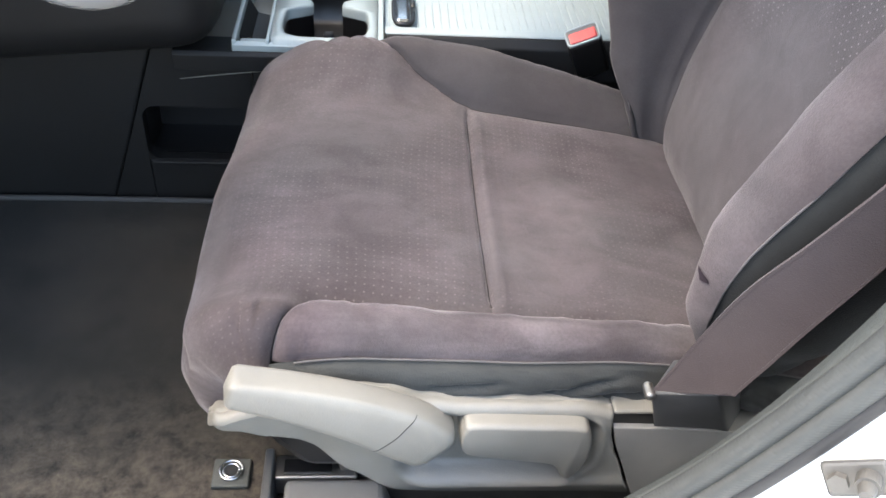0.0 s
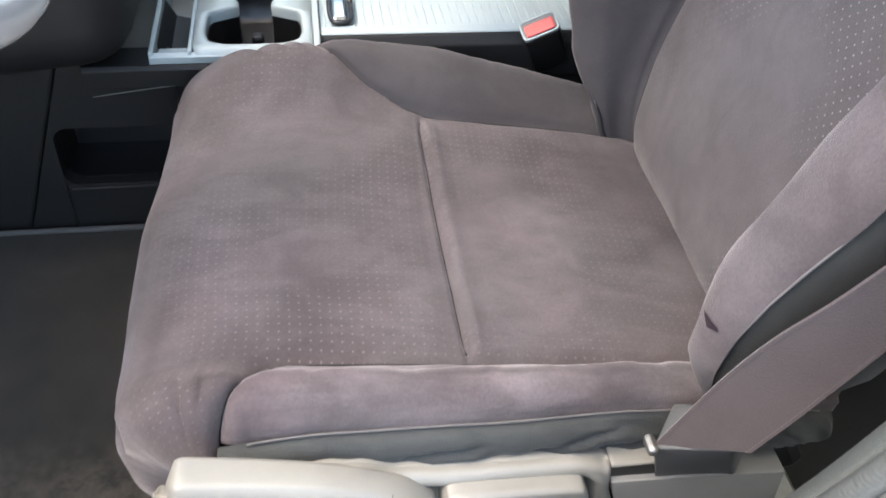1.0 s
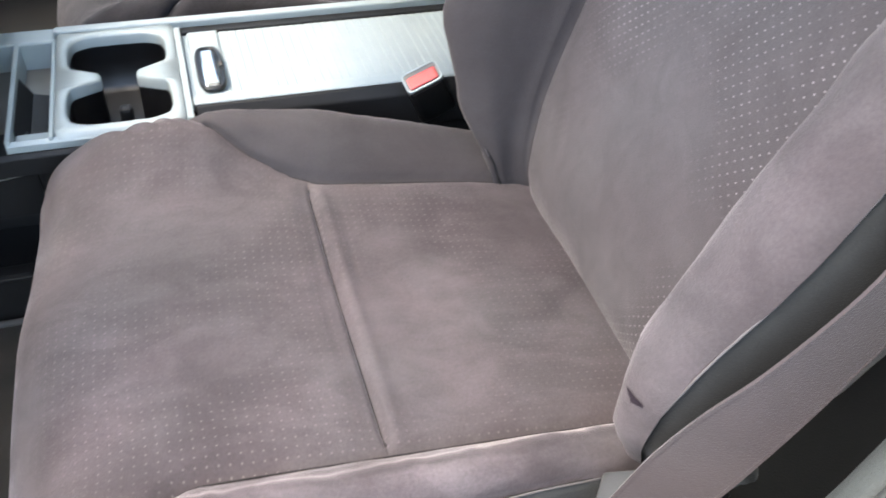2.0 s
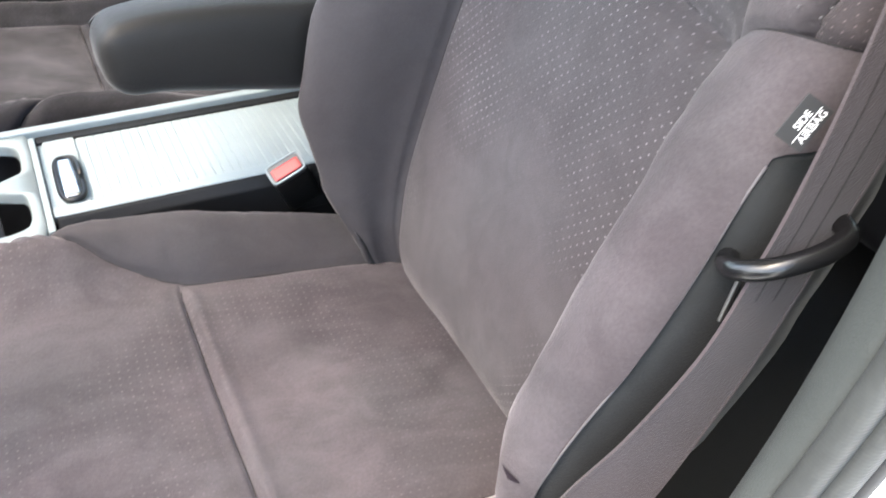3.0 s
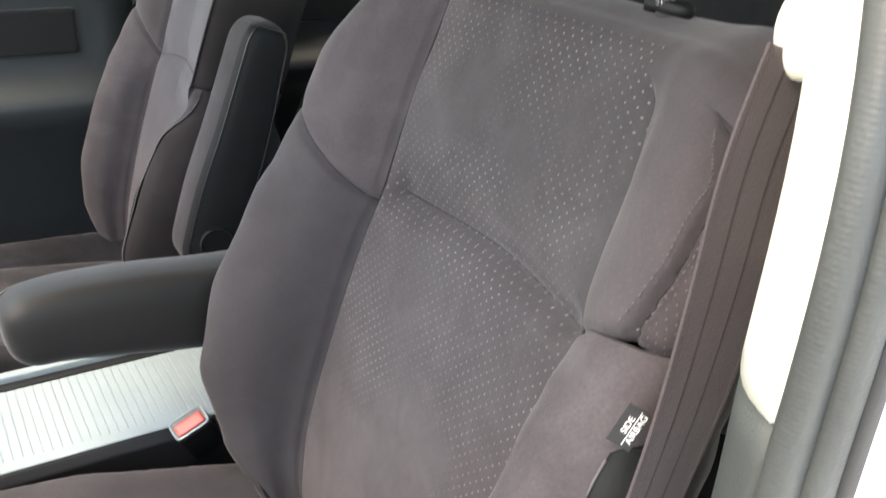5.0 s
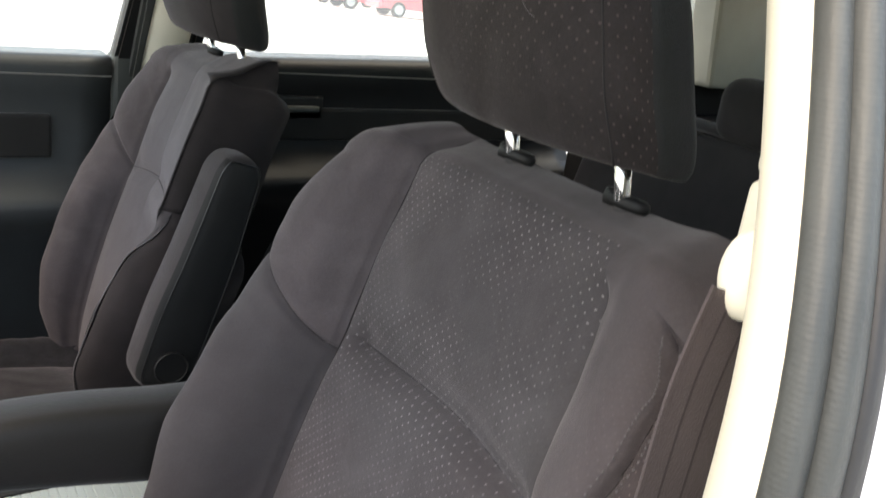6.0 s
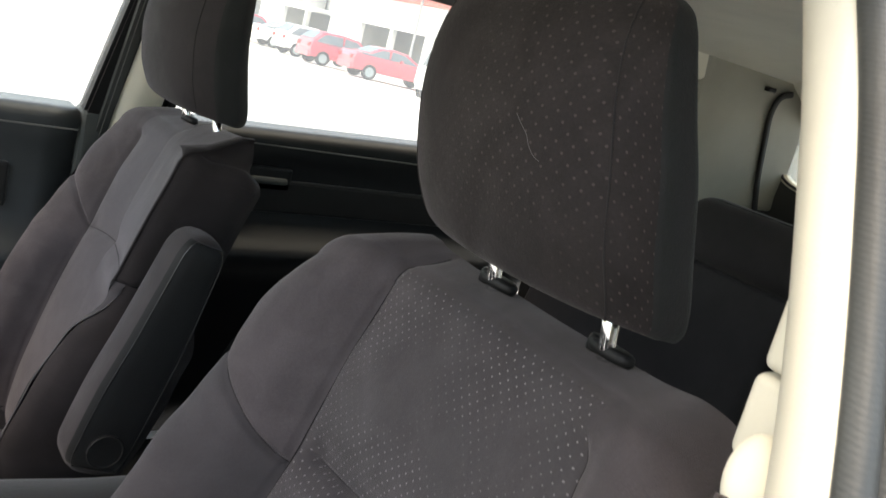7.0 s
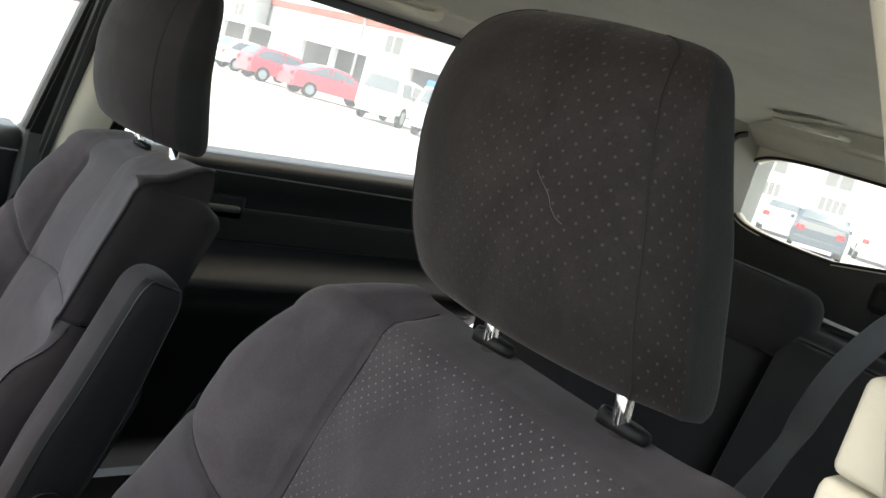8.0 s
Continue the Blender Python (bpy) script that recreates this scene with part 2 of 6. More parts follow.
steel = material("steel", (0.36, 0.35, 0.33), 0.42, metal=1.0, grain=0.2, grain_scale=300, stain=0.2, stain_scale=30)
red_button = material("red_button", (0.60, 0.09, 0.085), 0.35, stain=0.15, stain_scale=40)
label_black = material("label_black", (0.02, 0.02, 0.02), 0.6, grain=0.2)
label_white = material("label_white", (0.75, 0.75, 0.75), 0.6)
asphalt = material("asphalt", (0.60, 0.59, 0.57), 0.9, grain=0.8, grain_scale=30, stain=0.15, stain_scale=0.4, bumpdist=0.004)
tyre = material("tyre", (0.02, 0.02, 0.02), 0.85, stain=0.2)
# armrest flank: darker than the cover, its shade put into the colour
arm_side_shaded = material("arm_side_shaded", (0.0095, 0.0098, 0.0098), 0.55, sheen=0.12, grain=0.5, grain_scale=600, stain=0.15, stain_scale=10, spec=0.18)
velour_far_arm = velour("velour_far_arm", (0.030, 0.026, 0.027), (0.040, 0.036, 0.037), crush=0.7, sheen=0.14)
armskin = material("armskin", (0.0155, 0.0152, 0.0147), 0.5, sheen=0.20, grain=0.5, grain_scale=600, stain=0.15, stain_scale=10, spec=0.18)

# ---- mesh helpers ----
def link(name, verts, faces, mat, parent=None, label="", uv=None, smooth=True):
    me = bpy.data.meshes.new(name)
    me.from_pydata([tuple(v) for v in verts], [], faces)
    if uv is not None:
        layer = me.uv_layers.new(name="UVMap")
        for lp in me.loops:
            layer.data[lp.index].uv = uv[lp.vertex_index]
    if smooth:
        me.shade_smooth()
    me.materials.append(mat)
    ob = new(name, me)
    if parent:
        ob.parent = parent
        ob.matrix_parent_inverse = parent.matrix_world.inverted()
    if label:
        tagged(ob, label)
    return ob


def part(name, bm, mat, parent=None, label="", smooth=False):
    me = bpy.data.meshes.new(name)
    bmesh.ops.recalc_face_normals(bm, faces=bm.faces)
    bm.to_mesh(me)
    bm.free()
    if smooth:
        me.shade_smooth()
    me.materials.append(mat)
    ob = new(name, me)
    if parent:
        ob.parent = parent
        ob.matrix_parent_inverse = parent.matrix_world.inverted()
    if label:
        tagged(ob, label)
    return ob


def empty(name, at, label, category, group="", kind=""):
    ob = new(name)
    ob.empty_display_size = 0.05
    ob.matrix_world = Matrix.Translation(at)
    bpy.context.view_layer.update()
    return tagged(ob, label, category, group, kind)


def box(lo, hi, bevel=0.0, seg=2, bm=None, m=None):
    own = bm if bm is not None else bmesh.new()
    r = bmesh.ops.create_cube(own, size=1.0)
    vs = r["verts"]
    c, s = (Vector(lo) + Vector(hi)) / 2, Vector(hi) - Vector(lo)
    for v in vs:
        v.co = Vector((v.co.x * s.x, v.co.y * s.y, v.co.z * s.z)) + c
    if bevel:
        es = list({e for v in vs for e in v.link_edges})
        out = bmesh.ops.bevel(own, geom=es, offset=bevel, segments=seg, affect="EDGES", profile=0.5)
        vs = list({v for f in out["faces"] for v in f.verts} | {v for v in vs if v.is_valid})
    if m is not None:
        bmesh.ops.transform(own, matrix=m, verts=[v for v in vs if v.is_valid])
    return own


def rod(a, b, r, seg=14, r2=None, bm=None, caps=True):
    own = bm if bm is not None else bmesh.new()
    a, b = Vector(a), Vector(b)
    q = (b - a).to_track_quat("Z", "Y").to_matrix().to_4x4()
    m = Matrix.Translation((a + b) / 2) @ q
    bmesh.ops.create_cone(own, cap_ends=caps, segments=seg, radius1=r, radius2=r if r2 is None else r2, depth=(b - a).length, matrix=m)
    return own


def prism(poly, axis, lo, hi, bevel=0.0, seg=2):
    """A polygon in the plane across the axis, drawn out from lo to hi."""
    bm = bmesh.new()
    def at(p, w):
        return {"x": (w, p[0], p[1]), "y": (p[0], w, p[1]), "z": (p[0], p[1], w)}[axis]
    a = [bm.verts.new(at(p, lo)) for p in poly]
    b = [bm.verts.new(at(p, hi)) for p in poly]
    bm.faces.new(a)
    bm.faces.new(b[::-1])
    n = len(poly)
    for i in range(n):
        bm.faces.new((a[i], b[i], b[(i + 1) % n], a[(i + 1) % n]))
    bmesh.ops.recalc_face_normals(bm, faces=bm.faces)
    if bevel:
        bmesh.ops.bevel(bm, geom=[e for e in bm.edges], offset=bevel, segments=seg, affect="EDGES", profile=0.5)
    return bm


def spline(pts, t):
    """Catmull-Rom through the points, t from 0 to len - 1."""
    n = len(pts)
    i = min(max(int(math.floor(t)), 0), n - 2)
    f = t - i
    p = [pts[min(max(i + k, 0), n - 1)] for k in (-1, 0, 1, 2)]
    out = []
    for a, b, c, d in zip(*p):
        out.append(0.5 * (2 * b + (c - a) * f + (2 * a - 5 * b + 4 * c - d) * f * f + (3 * b - a - 3 * c + d) * f ** 3))
    return out


def curve_points(pts, n):
    return [Vector(spline(pts, (len(pts) - 1) * i / (n - 1))) for i in range(n)]


def lerp_table(table, x):
    """Smooth lookup in rows of (x, value)."""
    if x <= table[0][0]:
        return table[0][1]
    for (a, va), (b, vb) in zip(table, table[1:]):
        if x <= b:
            f = (x - a) / (b - a)
            f = f * f * (3 - 2 * f) * 0.5 + f * 0.5
            return va + (vb - va) * f
    return table[-1][1]


def grid_faces(nr, nc, flip=False, wrap=False):
    fs = []
    for i in range(nr - 1):
        for j in range(nc if wrap else nc - 1):
            k = (j + 1) % nc
            q = (i * nc + j, i * nc + k, (i + 1) * nc + k, (i + 1) * nc + j)
            fs.append(q[::-1] if flip else q)
    return fs


def sweep(path, section, closed=True, up=Vector((0, 1, 0)), caps=True):
    """A section (list of (a, b)) carried along a path of points; a runs along side, b along the normal."""
    vs, n = [], len(path)
    for i, p in enumerate(path):
        t = (path[min(i + 1, n - 1)] - path[max(i - 1, 0)]).normalized()
        side = t.cross(up).normalized()
        nor = side.cross(t).normalized()
        vs += [p + side * a + nor * b for a, b in section]
    fs = grid_faces(n, len(section), wrap=closed)
    if closed and caps:
        m = len(section)
        fs += [tuple(range(m))[::-1], tuple(range((n - 1) * m, n * m))]
    return vs, fs


def mesh_bm(vs, fs):
    bm = bmesh.new()
    me = bpy.data.meshes.new("scratch")
    me.from_pydata([tuple(v) for v in vs], [], fs)
    bm.from_mesh(me)
    bpy.data.meshes.remove(me)
    return bm


def circle(r, n=12, sx=1.0, sy=1.0):
    return [(r * sx * math.cos(2 * math.pi * i / n), r * sy * math.sin(2 * math.pi * i / n)) for i in range(n)]


def spaced(a, b, n, tight=0.0):
    """n values from a to b, closer together near both ends."""
    out = []
    for i in range(n):
        f = i / (n - 1)
        g = 0.5 - 0.5 * math.cos(math.pi * f)
        out.append(a + (b - a) * (f * (1 - tight) + g * tight))
    return out


# ---- seats ----
class Skin:
    """An upholstered body: a centre line (x, z) and a half section (d, h), d across and h along the line's normal."""
    def __init__(self, line, section, turn=1):
        self.line, self.section, self.turn = line, section, turn
        self.cache = {}

    def at_line(self, u):
        p = spline(self.line, u)
        a, b = spline(self.line, max(u - 0.05, 0)), spline(self.line, min(u + 0.05, len(self.line) - 1))
        t = Vector((b[0] - a[0], b[1] - a[1])).normalized()
        return p, t

    def row(self, u, side=1):
        key = (round(u, 4), side)
        if key not in self.cache:
            pts = self.section(u, side)
            n = 6 * (len(pts) - 1) + 1
            poly = [spline(pts, (len(pts) - 1) * i / (n - 1)) for i in range(n)]
            arc = [0.0]
            for p, q in zip(poly, poly[1:]):
                arc.append(arc[-1] + math.hypot(q[0] - p[0], q[1] - p[1]))
            self.cache[key] = (poly, arc, [arc[6 * k] for k in range(len(pts))])
        return self.cache[key]

    def point(self, u, a, side, dip=0.0):
        """The point at arc length a out from the centre, on side +1 or -1, pressed in by dip."""
        poly, arc, _ = self.row(u, 1 if side >= 0 else -1)
        a = min(max(a, 0.0), arc[-1])
        j = int(np.searchsorted(arc, a))
        j = min(max(j, 1), len(arc) - 1)
        f = (a - arc[j - 1]) / max(arc[j] - arc[j - 1], 1e-9)
        p, q = poly[j - 1], poly[j]
        d, h = p[0] + (q[0] - p[0]) * f, p[1] + (q[1] - p[1]) * f
        if dip:
            tx, ty = q[0] - p[0], q[1] - p[1]
            k = math.hypot(tx, ty) or 1.0
            d, h = d + ty / k * dip * 1.0, h - tx / k * dip
        (x, z), t = self.at_line(u)
        nx, nz = self.normal(t)
        return (x + nx * h, side * d, z + nz * h)

    def normal(self, t):
        return -t.y * self.turn, t.x * self.turn


def groove(dist, depth=0.0045, width=0.005):
    return depth * math.exp(-(dist / width) ** 2)


def patch(skin, frame_at, us, cols, side, dips):
    """Rows us, columns: functions of u giving the arc. dips(u, i, j) presses the skin in. Returns verts, uvs and size."""
    vs, uvs = [], []
    run, last = 0.0, None
    for i, u in enumerate(us):
        row = cols(u) if callable(cols) else cols
        for j, a in enumerate(row):
            s = side
            if side == 0:
                s = 1 if a >= 0 else -1
            p = skin.point(u, abs(a), s, dips(u, a, i, j))
            vs.append(frame_at(p))
            uvs.append((a if side == 0 else a * side, 0.0))
        c, _ = skin.at_line(u)
        if last:
            run += math.hypot(c[0] - last[0], c[1] - last[1])
        last = c
        for j in range(len(row)):
            uvs[i * len(row) + j] = (uvs[i * len(row) + j][0], run)
    return vs, uvs, len(us), len(row)


def skin_part(name, skin, frame_at, us, cols, side, dips, mat, parent, label=""):
    vs, uvs, nr, nc = patch(skin, frame_at, us, cols, side, dips)
    k = (nr // 2) * nc + nc // 2
    n = (Vector(vs[k + 1]) - Vector(vs[k])).cross(Vector(vs[k + nc]) - Vector(vs[k]))
    row = cols(us[nr // 2])
    a = row[nc // 2]
    inner = skin.point(us[nr // 2], abs(a), side if side else (1 if a >= 0 else -1), 0.03)
    out = Vector(vs[k]) - Vector(frame_at(inner))
    return link(name, vs, grid_faces(nr, nc, flip=n.dot(out) < 0), mat, parent, label, uvs)


def seam_dip(dist, depth=0.006, width=0.0045):
    """A sewn seam: a narrow crease with the padding rounding down to it."""
    return groove(dist, depth, width) + groove(dist, depth * 0.8, width * 4.5)


def smooth01(x):
    x = min(max(x, 0.0), 1.0)
    return x * x * (3 - 2 * x)


def cushion_skin():
    line = [(0.375, 0.680), (0.31, 0.696), (0.21, 0.710), (0.105, 0.722), (0.0, 0.734), (-0.07, 0.738), (-0.120, 0.729),
            (-0.150, 0.706), (-0.164, 0.672), (-0.164, 0.636), (-0.150, 0.600)]

    pipe = [(0, 0.017), (1, 0.015), (2, 0.010), (3, -0.002), (4, -0.010), (5, -0.020), (6, -0.030), (10, -0.030)]
    rise = [(0, 0.006), (1, 0.016), (2, 0.034), (3, 0.050), (4, 0.051), (5, 0.042), (6, 0.026), (7, 0.010), (8, 0.0), (10, 0.0)]

    def section(u, side):
        f = smooth01((u - 5.2) / 3.0)
        if side > 0:
            # inboard bolster, fuller towards the front
            k, c = 1 - 0.07 * f, lerp_table(rise, u)
            return [(0, -0.004), (0.08 * k, -0.003 + 0.04 * c), (0.150 * k, 0.002 + 0.10 * c), (0.178 * k, c * 0.58), (0.203 * k, c * 0.98), (0.224 * k, c * 0.80 - 0.002),
                    (0.233 * k, c * 0.3 - 0.016), (0.231 * k, -0.036), (0.216 * k, -0.060)]
        g = smooth01((u - 0.8) / 2.5)
        k = 1 - 0.11 * f
        crest = (0.022 + 0.014 * (1 - g)) * (1 - f)
        h = lerp_table(pipe, u)
        return [(0, -0.004), (0.08 * k, -0.003), (0.158 * k, 0.002), (0.186 * k, crest * 0.85), (0.204 * k, crest * 0.75 + h * 0.25), (0.218 * k, h),
                (0.227 * k, h - 0.012), (0.226 * k, h - 0.030), (0.212 * k, h - 0.055)]
    return Skin(line, section, turn=-1)


def back_skin(boxy=False):
    line = [(0.335, 0.660), (0.320, 0.715), (0.327, 0.78), (0.342, 0.85), (0.363, 0.93), (0.385, 1.01), (0.403, 1.068), (0.429, 1.15),
            (0.450, 1.205), (0.461, 1.234)]
    push = [(0, 0.015), (1, 0.048), (2, 0.092), (3, 0.111), (4, 0.101), (5, 0.080), (6, 0.060), (7, 0.044), (8, 0.030), (9, 0.022)]
    push_in = [(0, 0.012), (1, 0.030), (2, 0.070), (3, 0.100), (4, 0.098), (5, 0.080), (6, 0.064), (7, 0.054), (8, 0.044), (9, 0.034)]
    wide_out = [(0, 0.175), (1, 0.205), (2, 0.237), (3, 0.253), (4, 0.262), (5, 0.264), (6, 0.260), (7, 0.248), (8, 0.240), (9, 0.232)]
    wide_in = [(0, 0.172), (1, 0.185), (2, 0.212), (3, 0.238), (4, 0.254), (5, 0.258), (6, 0.258), (7, 0.256), (8, 0.252), (9, 0.242)]
    seam_in = [(0, 0.158), (2, 0.168), (4, 0.162), (6, 0.148), (9, 0.146)]
    seam_out = [(0, 0.163), (2, 0.166), (4, 0.160), (5.8, 0.138), (7, 0.132), (8, 0.124), (9, 0.117)]
    seam_box = [(0, 0.163), (2, 0.166), (4, 0.160), (5, 0.160), (5.6, 0.170), (6.2, 0.182), (7, 0.184), (8, 0.182), (9, 0.178)]
    taper = [(0, 0.012), (1, 0.034), (2, 0.074), (3, 0.098), (4, 0.096), (5, 0.082), (5.6, 0.062), (6, 0.045), (9, 0.042)]
    lean = [(0, 0.52), (1, 0.50), (2, 0.47), (3, 0.45), (4, 0.45), (5, 0.50), (6, 0.60), (9, 0.62)]

    def section(u, side):
        p, w, s = lerp_table(push if side < 0 else push_in, u), lerp_table(wide_out if side < 0 else wide_in, u), lerp_table(seam_out if side < 0 else seam_in, u)
        deep = 0.125
        if boxy:
            # narrower seat; its inboard wing tapers off where the square shoulder begins
            if side < 0:
                w, s, p = w * 0.90, s * 0.92, p * 0.62
            else:
                p, s = lerp_table(taper, u), lerp_table(seam_box, u)
        c = lerp_table(lean, u) if side < 0 else 0.62
        soft = [(0, -0.006), (s * 0.55, -0.004), (s, 0.0), (s + (w - s) * c * 0.5, p * 0.64), (s + (w - s) * c, p), (w - 0.012, p * 0.92 - 0.002),
                (w, p * 0.55 - 0.012), (w - 0.008, -deep * 0.26), (w - 0.035, -deep * 0.55), (w - 0.075, -deep * 0.9)]
        if not boxy or side < 0 or u < 4.8:
            return soft
        # square shoulder behind the folded armrest
        hard = [(0, -0.004), (s * 0.55, 0.016), (s, 0.042), (s + 0.006, 0.040), (s + 0.012, 0.034), (s + 0.018, 0.020), (s + 0.022, -0.004), (s + 0.025, -0.036), (s + 0.021, -0.064), (s + 0.004, -0.088)]
        f = smooth01((u - 4.8) / 1.2)
        return [(a[0] + (b[0] - a[0]) * f, a[1] + (b[1] - a[1]) * f) for a, b in zip(soft, hard)]
    sk = Skin(line, section, turn=1)
    return sk


CUSHION, BACK, BACK_BOXY = cushion_skin(), back_skin(), back_skin(True)


def bolster_edge(u, side):
    """Arc at which the insert ends and the bolster begins: it flares out to the side near the front, sooner on the inboard side."""
    end = CUSHION.row(u, side)[1][-1]
    base, flare = (0.156, smooth01((u - 2.75) / 3.0) ** 1.1) if side > 0 else (0.158, smooth01((u - 4.3) / 1.45) ** 1.5)
    return base + (end - base) * flare


def piping_arc(u, side):
    return CUSHION.row(u, side)[2][5 if side < 0 else 6]


def stop_at(side):
    """Where the bolster runs out under the front roll."""
    return 5.65 if side > 0 else 5.75


def build_seat(name, label, yc, sgn, dx, dz, driver):
    seat = empty(name, (0.2 + dx, yc, 0.45), label, "car seat", "front seats")
    shift = 0.02
    back = BACK if driver else BACK_BOXY

    def on_cushion(p):
        # the front edge runs a little askew, back towards the console
        ahead = smooth01((0.10 - p[0]) / 0.18)
        askew = ahead * (0.018 * smooth01((p[1] - 0.02) / 0.20) - 0.006 * smooth01((0.14 - abs(p[1])) / 0.10))
        return (p[0] + dx + askew, yc + sgn * (p[1] + shift), p[2] + dz)

    def on_back(p):
        # the shoulders fall away round the corners
        z = p[2]
        if not driver and p[1] > 0 and p[0] > 0.40:
            # the square shoulder is level on top
            z += (0.33 * max(0.0, p[0] - 0.465) - 9.0 * max(0.0, p[0] - 0.500) ** 2) * smooth01((z - 1.06) / 0.12)
        if 1.17 < z < 1.29 and p[0] > 0.3:
            z -= (0.034 if p[1] < 0 else 0.020 if driver else 0.006) * smooth01((z - 1.17) / 0.09) * max(0.0, (abs(p[1]) - 0.13) / 0.10) ** 2
        return (p[0] + dx, yc + sgn * p[1], z + dz)

    def raw(p):
        return (p[0] + dx, yc + sgn * p[1], p[2] + dz)

    # cushion: two insert panels with a seam across, bolsters and skirts
    cross = 3.02

    def insert_cols(u):
        return [-a for a in spaced(0, bolster_edge(u, -1), 15, 0.75)[:0:-1]] + spaced(0, bolster_edge(u, 1), 15, 0.75)

    def front_seam(u):
        return 0.220 - 0.0235 * (u - 5.4)

    def insert_dip(u, a, i, j):
        gap = bolster_edge(u, 1 if a >= 0 else -1) - abs(a)
        stop = stop_at(a)
        d = seam_dip(gap) * smooth01((stop - u) / 0.5)
        inner = 1 - math.exp(-(gap / 0.012) ** 2)
        q = (u - cross) * 0.105
        d += (groove(q, 0.0075, 0.0026) + groove(q - 0.006, 0.0035, 0.012)) * inner
        d -= 0.0042 * math.exp(-((q + 0.009) / 0.006) ** 2) * inner
        if a < 0 and u > 5.3:
            # seam of the front corner
            d += seam_dip(abs(a) - front_seam(u), 0.004, 0.003) * smooth01((u - 5.3) / 0.3)
        # creases worn into the seat
        d += 0.0016 * math.exp(-((u - 1.75 + a * 4) / 0.10) ** 2) * smooth01(1 - abs(a - 0.05) / 0.08)
        d += 0.0018 * math.exp(-((u - 1.25 - a * 3) / 0.12) ** 2) * smooth01(1 - abs(a + 0.02) / 0.12)
        return d + insert_noise(u, a)

    def insert_noise(u, a):
        return (noise.noise((u * 1.7, a * 14, 1.0)) * 0.0017 + noise.noise((u * 4.0, a * 34, 5.0)) * 0.0009) * (0.35 + 0.65 * smooth01((6.0 - u) / 2.5))

    skin_part("cushion_rear_panel", CUSHION, on_cushion, spaced(0, cross, 40, 0.8), insert_cols, 0, insert_dip, velour_cushion if driver else velour_far_shaded, seat)
    skin_part("cushion_front_panel", CUSHION, on_cushion, spaced(cross, 10, 170, 0.5), insert_cols, 0, insert_dip, velour_cushion if driver else velour_far_shaded, seat)
    for side in (1, -1):
        stop = stop_at(side)

        def bolster_cols(u):
            e = bolster_edge(u, side)
            return spaced(e, max(piping_arc(u, side), e + 0.0005), 20, 0.7)

        def bolster_dip(u, a, i, j):
            w, e = piping_arc(u, side), bolster_edge(u, side)
            d = seam_dip(a - e) * smooth01((stop - u) / 0.5) + groove(w - a, 0.0035, 0.005)
            if side > 0:
                f = (a - e) / max(w - e, 1e-4)
                d -= 0.004 * math.exp(-((u - 3.0) / 1.2) ** 2) * math.sin(math.pi * min(max(f, 0), 1)) - 0.008 * smooth01(1.2 - u)
            crush = noise.noise((u * 2.2, a * 16, 7.0 + side)) * (0.0012 if side > 0 else 0.0026) * (1 + 1.2 * smooth01(1.5 - u))
            away = smooth01((a - e) / 0.02)
            if side < 0:
                # folds where the bolster runs in under the backrest
                crush += 0.0042 * math.sin(34 * (u * 0.55 - (a - e) * 16) + 2 * noise.noise((u * 3, a * 20, 4.0))) * smooth01((1.35 - u) / 0.7) * smooth01((w - a) / 0.02)
            return d + (crush + noise.noise((u * 9, a * 40, 2.0 + side)) * 0.0012) * away + insert_noise(u, side * e) * (1 - away)

        def skirt_cols(u):
            return spaced(max(piping_arc(u, side), bolster_edge(u, side)), CUSHION.row(u, side)[1][-1] + 0.0003, 30, 0.3)

        def skirt_dip(u, a, i, j):
            top = max(piping_arc(u, side), bolster_edge(u, side))
            fold = noise.noise((u * 6 + a * 55, a * 10, 3.0)) * 0.0028 + noise.noise((u * 2.6 + a * 60, a * 22, 8.0)) * 0.008 * smooth01((3.2 - u) / 2)
            if side < 0:
                # slack diagonal folds towards the rear
                for u0, a0, u1, a1 in ((3.1, 0.047, 1.9, 0.010), (2.7, 0.052, 1.4, 0.022), (1.9, 0.040, 0.9, 0.008), (3.6, 0.030, 2.9, 0.018)):
                    px, pa, dx_, da = (u - u0) * 0.1, a - top - a0, (u1 - u0) * 0.1, a1 - a0
                    ll = math.hypot(dx_, da)
                    along, off = (px * dx_ + pa * da) / ll / ll, (px * da - pa * dx_) / ll
                    ends = smooth01(along / 0.3) * smooth01((1 - along) / 0.3)
                    fold += ends * (groove(off, 0.0045, 0.0028) - groove(off - 0.006, 0.003, 0.004))
            return groove(a - top, 0.003, 0.004) + fold * smooth01((a - top) / 0.01)

        us = spaced(0.0, stop, 130, 0.3)
        skin_part("cushion_bolster", CUSHION, on_cushion, us, bolster_cols, side, bolster_dip, velour_brushed if driver and side == -1 else velour_smooth if driver else velour_far_shaded, seat)
        skin_part("cushion_skirt", CUSHION, on_cushion, us, skirt_cols, side, skirt_dip, knit_skirt, seat, "dark grey knitted side skirt")
        # piping along the skirt
        path = [Vector(on_cushion(CUSHION.point(u, piping_arc(u, side), side, -0.0002))) for u in spaced(0.3 if side < 0 else 2.2, stop - 0.9, 60)]
        vs, fs = sweep(path, circle(0.0008, 6))
        link("seam_piping", vs, fs, thread, seat)
    # sewn seams, sunk in their creases
    def seam_line(points, r=0.0006):
        vs, fs = sweep([Vector(p) for p in points], circle(r, 6), up=Vector((0.3, 0.2, 1)).normalized())
        link("sewn_seam", vs, fs, seam_dark, seat)

    for side in (1, -1):
        stop = stop_at(side)
